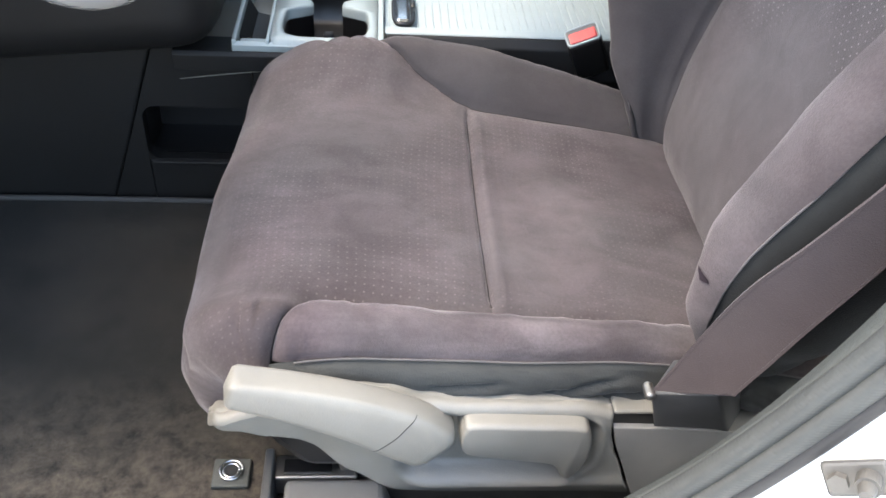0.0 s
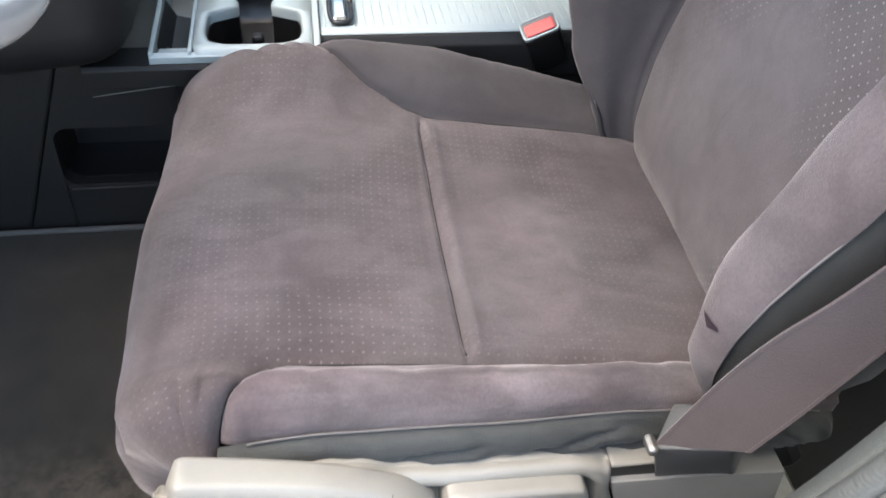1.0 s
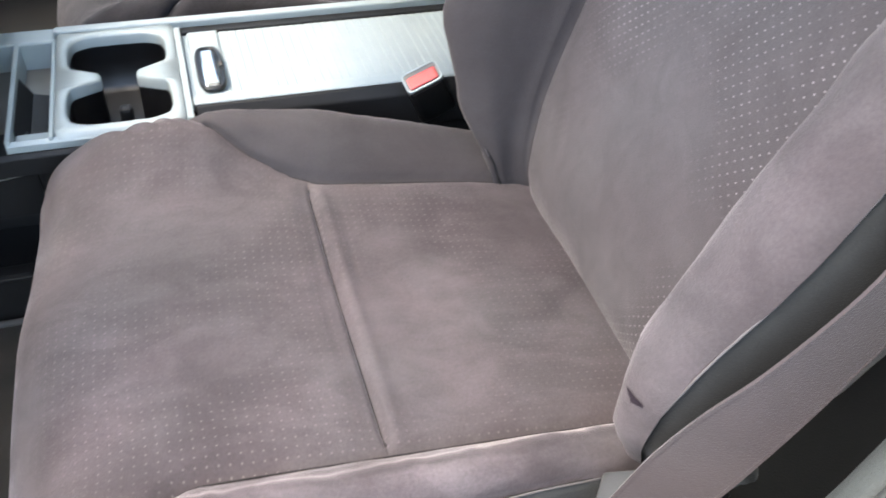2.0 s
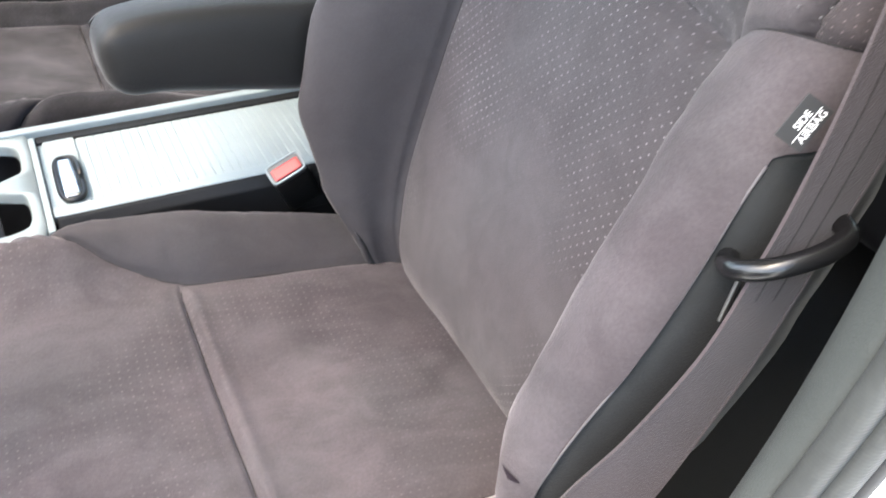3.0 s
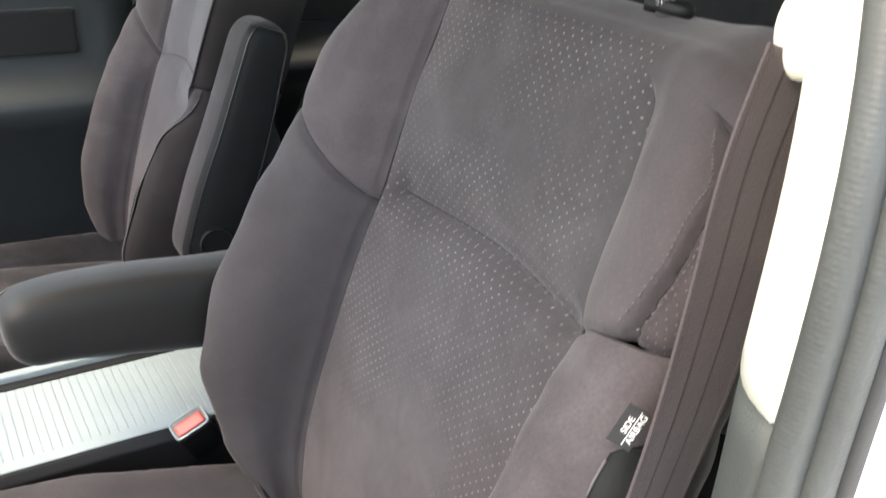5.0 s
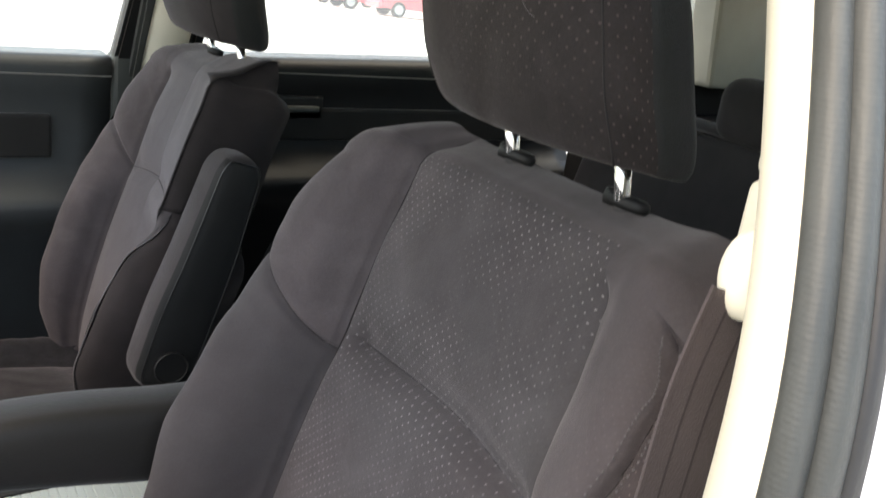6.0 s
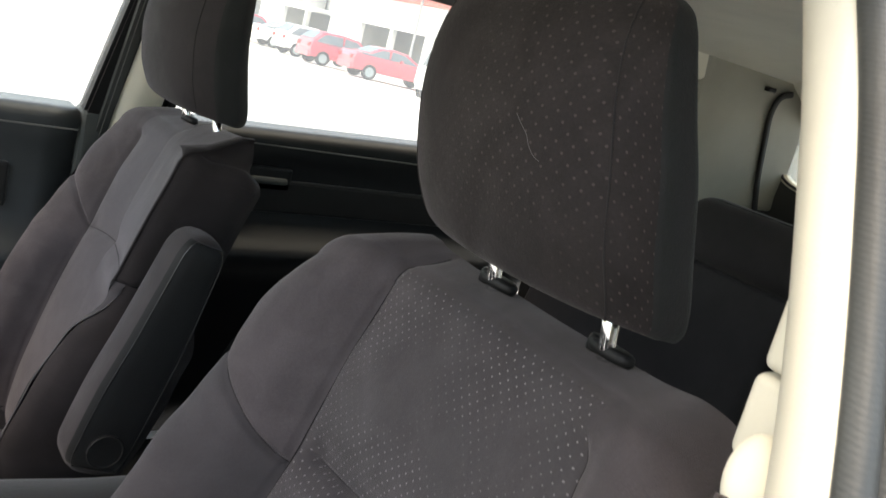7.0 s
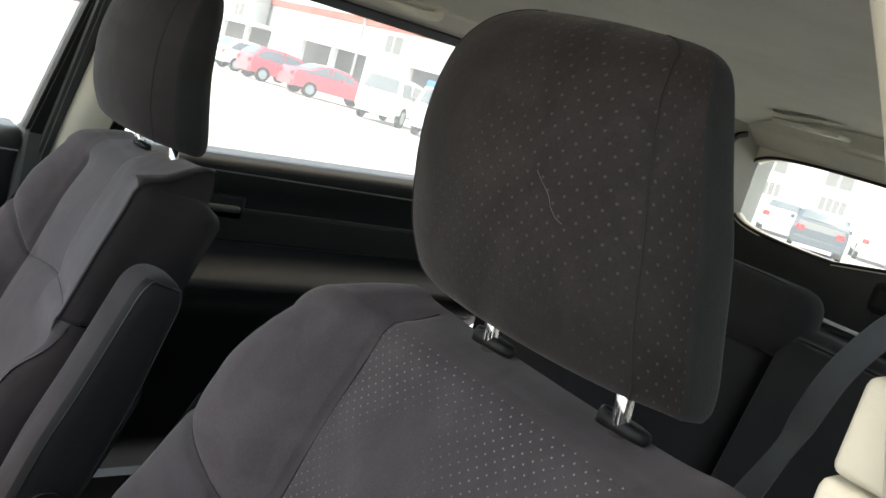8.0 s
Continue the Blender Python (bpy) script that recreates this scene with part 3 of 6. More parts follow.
        seam_line([on_cushion(CUSHION.point(u, bolster_edge(u, side), side, 0.0102 * smooth01((stop - u) / 0.5))) for u in spaced(0.2, stop - 0.08, 90)])
    seam_line([on_cushion(CUSHION.point(cross, abs(a), 1 if a >= 0 else -1, insert_dip(cross, a, 0, 0) - 0.0002)) for a in spaced(-0.150, 0.150, 70)], 0.0007)
    seam_line([on_cushion(CUSHION.point(u, front_seam(u), -1, insert_dip(u, -front_seam(u), 0, 0) - 0.0001)) for u in spaced(5.5, 7.6, 40)], 0.0004)
    # seat pan under the cushion
    bm = prism([(-0.09, 0.60), (-0.105, 0.67), (-0.05, 0.695), (0.36, 0.672), (0.40, 0.60), (0.30, 0.56), (-0.06, 0.56)], "y", -0.205, 0.205, 0.012)
    bmesh.ops.transform(bm, matrix=Matrix.Translation((dx, yc + sgn * shift, dz)), verts=bm.verts)
    part("seat_pan", bm, plastic_black, seat)
    for d in (-0.18, 0.19):
        y = yc + sgn * (d + shift)
        part("seat_rail", box((-0.05 + dx, y - 0.022, 0.502), (0.42 + dx, y + 0.022, 0.532), 0.004), steel, seat)
        for x in (0.0, 0.33):
            part("rail_bracket", box((x - 0.03 + dx, y - 0.016, 0.53), (x + 0.03 + dx, y + 0.016, 0.60 + dz), 0.006), plastic_black, seat)

    # backrest
    split = 6.0

    def seam_arc(u, side=1):
        return back.row(u, side)[2][2]

    def back_cols(u):
        return [-a for a in spaced(0, seam_arc(u, -1), 16, 0.75)[:0:-1]] + spaced(0, seam_arc(u, 1), 16, 0.75)

    def split_at(a):
        """Row of the seam across the backrest, a little lower at its ends."""
        return split + 0.08 - (0.08 if a >= 0 else 0.28) * (abs(a) / 0.14) ** 2

    def open_top(u, side):
        """How deep the long seams still lie near the top: the outboard one runs out there."""
        return smooth01((8.9 - u) / 0.8) if side < 0 else 1.0

    def back_dip(u, a, i, j):
        side = 1 if a >= 0 else -1
        gap = seam_arc(u, side) - abs(a)
        q = (u - split_at(a)) * 0.07
        if not driver and side > 0 and u > 5.6:
            return groove(gap, 0.0012, 0.002) + groove(q - 0.004, 0.006, 0.016) * (1 - math.exp(-(gap / 0.01) ** 2))
        # the padding swells above the cross seam and tucks in under it
        d = seam_dip(gap) * open_top(u, side)
        d += (1.0 if driver else 0.4) * (groove(q, 0.0060, 0.0028) + groove(q - 0.004, 0.0160, 0.016) - groove(q + 0.022, 0.002, 0.012)) * (1 - math.exp(-(gap / 0.01) ** 2))
        return d + noise.noise((u * 0.9, a * 9, 11.0)) * 0.0022 * smooth01((9 - u) / 0.9)

    def seam_rows(lo, hi, n):
        return spaced(lo, hi, n, 0.7)

    skin_part("backrest_lower_panel", back, on_back, seam_rows(0, split, 90), back_cols, 0, back_dip, velour_back if driver else velour_far_lit, seat)
    skin_part("backrest_upper_panel", back, on_back, seam_rows(split, 9, 80), back_cols, 0, back_dip, velour_back if driver else velour_far_lit, seat)
    for side in (1, -1):
        deep = 0.0100 if driver or side < 0 else 0.0006
        seam_line([on_back(back.point(u, seam_arc(u, side), side, deep * open_top(u, side) + 0.0006 * (deep > 0.001))) for u in spaced(0.1, 8.98 if side > 0 else 8.4, 100)])
    row = []
    for a in spaced(-0.130, 0.138 if driver else 0.118, 60):
        u = split_at(a)
        row.append(on_back(back.point(u, abs(a), 1 if a >= 0 else -1, back_dip(u, a, 0, 0) + 0.0004)))
    seam_line(row, 0.0009)
    # rounded top: rings that close over the upper outline
    ring = []
    for sd in (-1, 1):
        s9, end = seam_arc(9, sd), back.row(9, sd)[1][-1]
        arcs = spaced(0, s9, 22, 0.8) + spaced(s9, end, 44, 0.6)[1:]
        ring += [(a, sd) for a in (arcs[::-1] if sd < 0 else arcs[1:])]
    base = [Vector(back.point(9, a, sd)) for a, sd in ring]
    dips = [seam_dip(a - seam_arc(9, 1)) if sd > 0 and driver else 0.0 for a, sd in ring]
    e0, e1 = base[-1], base[0]
    base += [e0.lerp(e1, k / 24) + Vector((0.012 * math.sin(math.pi * k / 24), 0, 0)) for k in range(1, 24)]
    dips += [0.0] * 23
    n = len(base)
    upv = Vector((0.34, 0, 0.94))
    vs, rad = [], 0.021
    for k in range(11):
        th = math.pi / 2 * k / 10
        for i, p in enumerate(base):
            t = base[(i + 1) % n] - base[i - 1]
            inn = Vector((t.y, -t.x, 0)).normalized()
            away = upv * math.sin(th) - (inn - upv * inn.dot(upv)).normalized() * math.cos(th)
            vs.append(p + inn * rad * (1 - math.cos(th)) + upv * rad * math.sin(th) - away * dips[i])
    top = vs[-n:]
    for k in range(1, 6):
        f = k / 5
        for i, p in enumerate(top):
            vs.append(Vector((p.x + (0.53 - p.x) * f, p.y * (1 - 0.08 * f), p.z + 0.006 * math.sin(f * 1.6) + dips[i] * f * f)))
    run9 = sum(math.hypot(*[q - p for p, q in zip(spline(back.line, k / 10), spline(back.line, (k + 1) / 10))]) for k in range(10 * (len(back.line) - 1)))
    faces, placed = grid_faces(16, n, flip=sgn < 0, wrap=True), [on_back(v) for v in vs]
    tops = []
    for k in range(16):
        for i in range(n):
            a, sd = ring[i] if i < len(ring) else (0.0, 1)
            tops.append((a * sd, run9 + (rad * math.pi / 2 * k / 10 if k <= 10 else rad * math.pi / 2 + 0.012 * (k - 10))))
    first = next(i for i, (a, sd) in enumerate(ring) if sd < 0 and a <= seam_arc(9, -1) + 1e-6)
    last = max(i for i, (a, sd) in enumerate(ring) if sd > 0 and a <= seam_arc(9, 1) + 1e-6)
    groups = {"front": [], "middle": [], "outer": [], "inner": []}
    for f, face in enumerate(faces):
        k, j = divmod(f, n)
        key = ("front" if k < 5 else "middle") if first <= j < last else "inner" if last <= j < len(ring) + 12 else "outer"
        groups[key].append(face)
    for key, nm, mat in (("front", "backrest_top", velour_back if driver else velour_far_lit), ("middle", "backrest_top", velour_top if driver else velour_far_lit), ("outer", "shoulder_top", velour_plain), ("inner", "shoulder_top", velour_plain if driver else velour_side)):
        link(nm, placed, groups[key], mat, seat, uv=tops)
    seam_line([placed[k * n + last] for k in range(0, 15)], 0.0008 if driver else 0.0004)
    for side in (1, -1):
        boxy = not driver and side == 1
        outer_rise = (1.15 if driver else 0.30) if side == 1 else 0.62 if driver else 0.9

        def edge_u(f, lo, hi):
            """The border of wing and shoulder where the strip from lo to hi has its fraction f."""
            return border(lo(6.3) + (hi(6.3) - lo(6.3)) * f)

        def border(a):
            u = 6.3
            g = min(max((a - seam_arc(u, side)) / 0.13, 0.0), 1.6)
            if side > 0:
                # on the inboard side the border climbs steeply from the corner
                return split - 0.30 + (0.30 if not driver else 0.0) + outer_rise * smooth01(g / 1.7) ** 0.62
            return split - 0.20 + outer_rise * (1 - math.exp(-g * 2.4))

        def strip(lo_arc, hi_arc, u_of, n_rows, n_cols, nm, mat, dip, lab=""):
            vs, uvs = [], []
            for i in range(n_rows):
                ti = spaced(0, 1, n_rows, 0.6)[i]
                for j in range(n_cols):
                    f = spaced(0, 1, n_cols, 0.6)[j]
                    u = u_of(ti, f)
                    lo, hi = lo_arc(u), hi_arc(u)
                    a = lo + (hi - lo) * f
                    p = back.point(u, a, side, dip(u, a, f, ti))
                    vs.append(on_back(p))
                    uvs.append((a * side, u * 0.072))
            k = (n_rows // 2) * n_cols + n_cols // 2
            nn = (Vector(vs[k + 1]) - Vector(vs[k])).cross(Vector(vs[k + n_cols]) - Vector(vs[k]))
            mid = Vector(on_back((0.46, 0.16 * side, 0.95)))
            return link(nm, vs, grid_faces(n_rows, n_cols, flip=nn.dot(Vector(vs[k]) - mid) < 0), mat, seat, lab, uvs)

        def wing_dip(u, a, f, t):
            d = seam_dip(a - seam_arc(u, side)) * (smooth01((5.7 - u) / 0.5) if boxy else 1) + (groove((1 - t) * 0.4, 0.003, 0.004) if boxy else seam_dip((1 - t) * 0.4, 0.005) * (1 if t > 0.5 else 0))
            away = smooth01((a - seam_arc(u, side)) / 0.02)
            own = noise.noise((u * 1.1, a * 9, 20.0 + side)) * 0.003 + noise.noise((u * 4, a * 24, 9.0 + side)) * 0.0008
            return d + own * away + noise.noise((u * 0.9, side * seam_arc(u, side) * 9, 11.0)) * 0.0022 * (1 - away)

        def crest(u):
            more = lerp_table([(0, 0.0), (2.4, 0.0), (3.2, 0.005), (4.3, 0.007), (5.0, 0.002), (5.6, 0.001), (5.85, 0.030), (6.3, 0.068)], u) if driver and side == -1 else 0.0
            return back.row(u, side)[2][4] + 0.006 if boxy else back.row(u, side)[2][5] + more

        def crest_up(u):
            if driver and side == -1:
                return lerp_table([(5.8, 0.222), (6.2, 0.237), (6.6, 0.242), (7.0, 0.244), (7.6, 0.236), (8.4, 0.214), (9, 0.194)], u)
            return back.row(u, side)[2][5]

        outer = lambda u: back.row(u, side)[1][-1]
        own_seam = lambda u: seam_arc(u, side)
        strip(own_seam, crest, lambda t, f: t * edge_u(f, own_seam, crest), 90, 26, "backrest_wing", velour_smooth if side == 1 else velour_wing if driver else velour_plain, wing_dip)
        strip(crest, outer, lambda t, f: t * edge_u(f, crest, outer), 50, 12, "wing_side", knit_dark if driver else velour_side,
              lambda u, a, f, t: groove(a - crest(u), 0.003, 0.004) + noise.noise((u * 2, a * 20, 31.0)) * 0.002, "dark side of the wing")

        def shoulder_dip(u, a, f, t):
            if boxy:
                return groove(a - seam_arc(u, side), 0.0012, 0.002) + groove(t * 0.3, 0.003, 0.004)
            d = seam_dip(a - seam_arc(u, side)) * open_top(u, side) + seam_dip(t * 0.3, 0.005)
            puck = noise.noise((u * 30, side * 3.0, 4.0)) * 0.0030 if driver and side < 0 else 0.0
            d += (seam_dip(crest_up(u) - a, 0.0092 if side < 0 and driver else 0.0045, 0.004) + puck * math.exp(-((crest_up(u) - a) / 0.012) ** 2)) * smooth01((9.2 - u) / 0.9)
            return d + noise.noise((u * 2, a * 14, 40.0 + side)) * 0.0016 * smooth01((9 - u) / 0.9)

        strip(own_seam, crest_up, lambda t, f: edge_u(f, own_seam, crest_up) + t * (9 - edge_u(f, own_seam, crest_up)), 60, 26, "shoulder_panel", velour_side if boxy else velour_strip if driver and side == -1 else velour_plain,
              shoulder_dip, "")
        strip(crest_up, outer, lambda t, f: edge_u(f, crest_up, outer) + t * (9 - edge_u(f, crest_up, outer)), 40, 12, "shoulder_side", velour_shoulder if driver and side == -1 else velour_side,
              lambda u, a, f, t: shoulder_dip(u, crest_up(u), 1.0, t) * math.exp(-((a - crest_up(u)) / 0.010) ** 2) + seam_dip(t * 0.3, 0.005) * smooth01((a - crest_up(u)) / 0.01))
        if driver and side == -1:
            # dark worn patch low on the wing
            vs = []
            for i in range(9):
                for j in range(9):
                    r, q = i / 8, j / 8
                    u = 2.50 - 0.11 * r * (1 - 0.7 * q) - 0.02 * q
                    a = (0.284 + 0.004 * r) * (1 - q) + 0.298 * q
                    vs.append(on_back(back.point(u, a, side, wing_dip(u, a, 0.5, 0.5) - 0.0012)))
            k = 4 * 9 + 4
            nn = (Vector(vs[k + 1]) - Vector(vs[k])).cross(Vector(vs[k + 9]) - Vector(vs[k]))
            link("worn_patch", vs, grid_faces(9, 9, flip=nn.y > 0), patch_dark, seat, "dark worn patch on the wing")
            # stitches beside the shoulder seam
            bms = bmesh.new()
            for k in range(34):
                u = 6.45 + 2.05 * k / 33
                for off in (-0.0085, 0.0065):
                    def sewn(w):
                        a = crest_up(w) + off
                        return Vector(on_back(back.point(w, a, side, shoulder_dip(w, a, 0.5, 0.5) - 0.0006)))
                    c, e = sewn(u), sewn(u + 0.03)
                    rod(c, c + (e - c).normalized() * 0.0016, 0.0007, 6, bm=bms)
            part("stitching", bms, thread, seat, "two rows of pale stitches")
            seam_line([on_back(back.point(u, crest_up(u), side, shoulder_dip(u, crest_up(u), 1.0, 0.5) + 0.0003)) for u in spaced(6.5, 8.45, 60)], 0.0007)
        reach = (0.150, 0.262) if side > 0 else (0.140, 0.300)
        if driver:
            seam_line([on_back(back.point(border(a), a, side, 0.0092 + (seam_dip(a - seam_arc(6.0, side)) if a < 0.16 else 0))) for a in spaced(*reach, 60)], 0.0006)
        path = [Vector(on_back(back.point(u, crest(u), side, 0.0008))) for u in spaced(1.2, 5.5 if driver and side == -1 else 5.9, 70)]
        vs, fs = sweep(path, circle(0.0009, 6), up=Vector((1, 0, 0)))
        link("seam_piping", vs, fs, thread, seat)
    # closing panel behind
    vs, uvs = [], []
    us = spaced(0, 9, 26)
    for u in us:
        l, r = Vector(on_back(back.point(u, 9, -1))), Vector(on_back(back.point(u, 9, 1)))
        for j in range(13):
            f = j / 12
            q = l.lerp(r, f)
            vs.append(q + Vector((0.012 * math.sin(math.pi * f), 0, 0)))
    link("back_panel", vs, grid_faces(26, 13), knit_dark, seat)
    build_headrest(seat, raw, driver)
    return seat


def lozenge(rx, ry, h, m):
    """A low oval button with a flat top and a rounded rim."""
    vs = []
    for k, (grow, z) in enumerate(((0.90, -1.0), (1.0, -0.3), (1.0, 0.25), (0.94, 0.75), (0.80, 1.0), (0.3, 1.04))):
        vs += [m @ Vector((rx * grow * math.cos(a), ry * grow * math.sin(a), h * z)) for a in np.linspace(0, 2 * math.pi, 24, endpoint=False)]
    return mesh_bm(vs, grid_faces(6, 24, wrap=True) + [tuple(range(24))[::-1], tuple(range(120, 144))])


def build_headrest(seat, at, driver):
    """A rounded headrest on two chromed posts, leaning with the backrest."""
    levels = [  # z, centre x, half depth, outboard and inboard edge
        (1.296, 0.494, 0.015, -0.055, 0.062), (1.2975, 0.494, 0.044, -0.116, 0.12), (1.302, 0.493, 0.054, -0.128, 0.134), (1.318, 0.488, 0.058, -0.131, 0.142), (1.35, 0.478, 0.059, -0.128, 0.148), (1.4, 0.469, 0.057, -0.12, 0.152), (1.44, 0.468, 0.054, -0.105, 0.153), (1.475, 0.472, 0.049, -0.09, 0.149), (1.496, 0.478, 0.042, -0.079, 0.14), (1.508, 0.483, 0.033, -0.068, 0.127), (1.515, 0.487, 0.021, -0.048, 0.105), (1.518, 0.489, 0.006, -0.005, 0.055)]
    n_rows, n_cols = 60, 72
    e = 0.62

    def ring_point(v, ang):
        z, xc, a, lo, hi = spline(levels, v)
        b, yc = (hi - lo) / 2, (hi + lo) / 2
        c, s = math.cos(ang), math.sin(ang)
        # front face flatter than the back
        x = xc - a * math.copysign(abs(c) ** (e if c > 0 else 0.5), c)
        y = b * math.copysign(abs(s) ** (0.75 if c > 0 else 0.5), s)
        z -= 0.16 * (x - 0.48) * max(0.0, 1 - v / 4)
        x += 0.016 * (abs(y) / max(b, 1e-4)) ** 2 * (-0.6 + 1.6 * smooth01(c + 0.5)) * min(1, b / 0.1)
        return x, y + yc, z

    def shell(nm, lo, hi, mat, under, lab=""):
        vs, uvs = [], []
        for i in range(n_rows):
            v = (len(levels) - 1) * spaced(0, 1, n_rows, 0.3)[i]
            for j in range(n_cols // 2 + 1):
                ang = spaced(lo, hi, n_cols // 2 + 1, 0.5)[j]
                x, y, z = ring_point(v, ang)
                vs.append(at((x, y, z)))
                uvs.append((y if nm == "headrest" else ang * 0.09, z))
        c = n_cols // 2 + 1
        k = (n_rows // 2) * c + c // 2
        nn = (Vector(vs[k + 1]) - Vector(vs[k])).cross(Vector(vs[k + c]) - Vector(vs[k]))
        ctr = Vector(at((0.49, 0, 1.42)))
        return link(nm, vs, grid_faces(n_rows, c, flip=nn.dot(Vector(vs[k]) - ctr) < 0), mat, under, lab, uvs)

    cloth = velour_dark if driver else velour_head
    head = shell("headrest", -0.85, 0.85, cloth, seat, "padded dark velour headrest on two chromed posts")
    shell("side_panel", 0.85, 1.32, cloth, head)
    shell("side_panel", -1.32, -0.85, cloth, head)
    shell("back_cover", 1.32, 2 * math.pi - 1.32, knit_dark, head, "dark grey back of the headrest")
    if driver:
        hair = [Vector(at(ring_point(v, ang))) + Vector((-0.0004, 0, 0)) for v, ang in ((5.36, -0.19), (5.24, -0.22), (5.09, -0.265), (4.95, -0.285), (4.84, -0.32), (4.80, -0.36))]
        vs, fs = sweep(curve_points(hair, 24), circle(0.0002, 5), up=Vector((1, 0, 0)))
        link("scratch", vs, fs, thread, head, "fine pale scratch")
    for ang in (-0.85, 0.85):
        path = [Vector(at(ring_point(v, ang))) for v in spaced(1.0, 10.2, 60)]
        vs, fs = sweep(path, circle(0.0008, 6), up=Vector((1, 0, 0)))
        link("cover_seam", vs, fs, seam_dark, head)
    for d in (-0.069, 0.069):
        part("post", rod(at((0.527, d, 1.20)), at((0.502, d, 1.32)), 0.0065, 16), chrome, head, "polished metal post", True)
    for d in (-0.069, 0.069):
        m = Matrix.Translation(at((0.519, d, 1.2630))) @ pose(0, 0, 0, 0, 12, 0)
        g = part("post_guide", lozenge(0.0120, 0.0225, 0.0050, m), plastic_dark, seat, "black post guide", True)
        part("release_button", lozenge(0.0085, 0.0095, 0.0064, m @ Matrix.Translation((0, 0.013, 0.0))), plastic_dark, g, "", True)


# ---- setting: ground, floor, roof, pillars ----
C = 1.075  # the car's middle line

def sheet(name, pts_rows, mat, thick, label, category, parent=None, smooth=True, into=(0, 0, 1)):
    """A curved sheet with thickness from rows of points."""
    nr, nc = len(pts_rows), len(pts_rows[0])
    top = [Vector(p) for r in pts_rows for p in r]
    off = Vector(into).normalized() * thick
    vs = top + [p + off for p in top]
    fs = grid_faces(nr, nc)
    n = nr * nc
    fs += [tuple(i + n for i in f[::-1]) for f in grid_faces(nr, nc)]
    rim = [j for j in range(nc)] + [i * nc + nc - 1 for i in range(1, nr)] + [(nr - 1) * nc + j for j in range(nc - 2, -1, -1)] + [i * nc for i in range(nr - 2, 0, -1)]
    for a, b in zip(rim, rim[1:] + rim[:1]):
        fs.append((b, a, a + n, b + n))
    ob = link(name, vs, fs, mat, parent, "" if parent else label, smooth=smooth)
    if parent is None:
        tagged(ob, label, category, kind="structure")
    elif label:
        tagged(ob, label)
    return ob


# the car stands on a car park that falls gently away from it
SLOPE = Matrix.Rotation(radians(2.4), 4, Vector((-0.8486, 0.5291, 0)))
ground = part("ground", box((-150, -150, -0.3), (150, 150, 0.0)), asphalt)
ground.matrix_world = SLOPE
tagged(ground, "pale sunlit concrete of a car park", "ground", kind="structure")

floor_ob = part("floor", box((-1.0, 0.36, 0.42), (2.3, 1.80, 0.498), 0.01), material("floor_carpet", (0.006, 0.006, 0.006), 0.95, grain=0.8, grain_scale=400, stain=0.3, stain_scale=6))
tagged(floor_ob, "dark carpeted floor pan of the car", "car floor", kind="structure")

rows = []
for i in range(30):
    x = -0.18 + 2.51 * i / 29
    dome = 1.60 - 0.025 * max(0, (x - 0.8) / 1.5) ** 2 - 0.05 * max(0, (-0.1 - x) / 0.5) ** 2
    row = []
    for j in range(41):
        f = -1 + 2 * j / 40
        y = C + 0.60 * f
        drop = (0.085 if f > 0 else 0.02) * abs(f) ** 6 + 0.012 * f * f
        row.append((x, y, dome - drop))
    rows.append(row)
sheet("ceiling", rows, headliner, 0.05, "beige woven headliner under the car's roof", "headliner")
roof = []
for i in range(12):
    x = -0.20 + 2.55 * i / 11
    roof.append([(x, C + 0.66 * (-1 + 2 * j / 20), 1.69 - 0.07 * abs(-1 + 2 * j / 20) ** 4 - 0.03 * ((x - 0.7) / 1.5) ** 2) for j in range(21)])
sheet("roof_panel", roof, paint_white, 0.012, "white painted steel roof of the car", "car roof")

# B-pillar beside the driver's seat: z, inner edge (x, y), outer edge (x, y)
PILLAR = [(0.62, 0.12, 0.352, 0.06, 0.33), (0.70, 0.180, 0.350, 0.135, 0.326), (0.80, 0.252, 0.345, 0.210, 0.320), (0.93, 0.296, 0.340, 0.280, 0.318), (1.05, 0.328, 0.343, 0.298, 0.308),
          (1.155, 0.332, 0.344, 0.300, 0.303), (1.30, 0.356, 0.364, 0.318, 0.318), (1.45, 0.406, 0.437, 0.384, 0.397), (1.56, 0.460, 0.515, 0.440, 0.475)]


def pillar_sheet(name, u0, u1, mat, label, out=0.0):
    rows = []
    for i in range(28):
        z, ax, ay, bx, by = spline(PILLAR, u0 + (u1 - u0) * i / 27)
        row = [(ax + 0.16, ay + 0.045, z), (ax + 0.06, ay + 0.018, z), (ax + 0.006, ay + 0.002, z)]
        for j in range(7):
            f = j / 6
            bulge = 0.007 * math.sin(math.pi * f)
            row.append((ax + (bx - ax) * f - bulge * 0.75 - out, ay + (by - ay) * f + bulge * 0.3, z))
        row.append((bx + 0.02, by - 0.012, z))
        row.append((bx + 0.15, by - 0.02, z))
        rows.append(row)
    vs = [v for r in rows for v in r]
    nc = len(rows[0])
    fs = grid_faces(28, nc, wrap=True)
    fs += [tuple(range(nc))[::-1], tuple(range(27 * nc, 28 * nc))]
    bm = mesh_bm(vs, fs)
    ob = part(name, bm, mat, smooth=True)
    return tagged(ob, label, "pillar trim", kind="structure")


pillar_sheet("trim_pillar_upper", 5.12, 8.0, trim_cream, "cream plastic upper trim of the door pillar", 0.002)
pillar_sheet("trim_pillar_lower", 0.0, 5.12, trim_grey, "grey plastic lower trim of the door pillar")

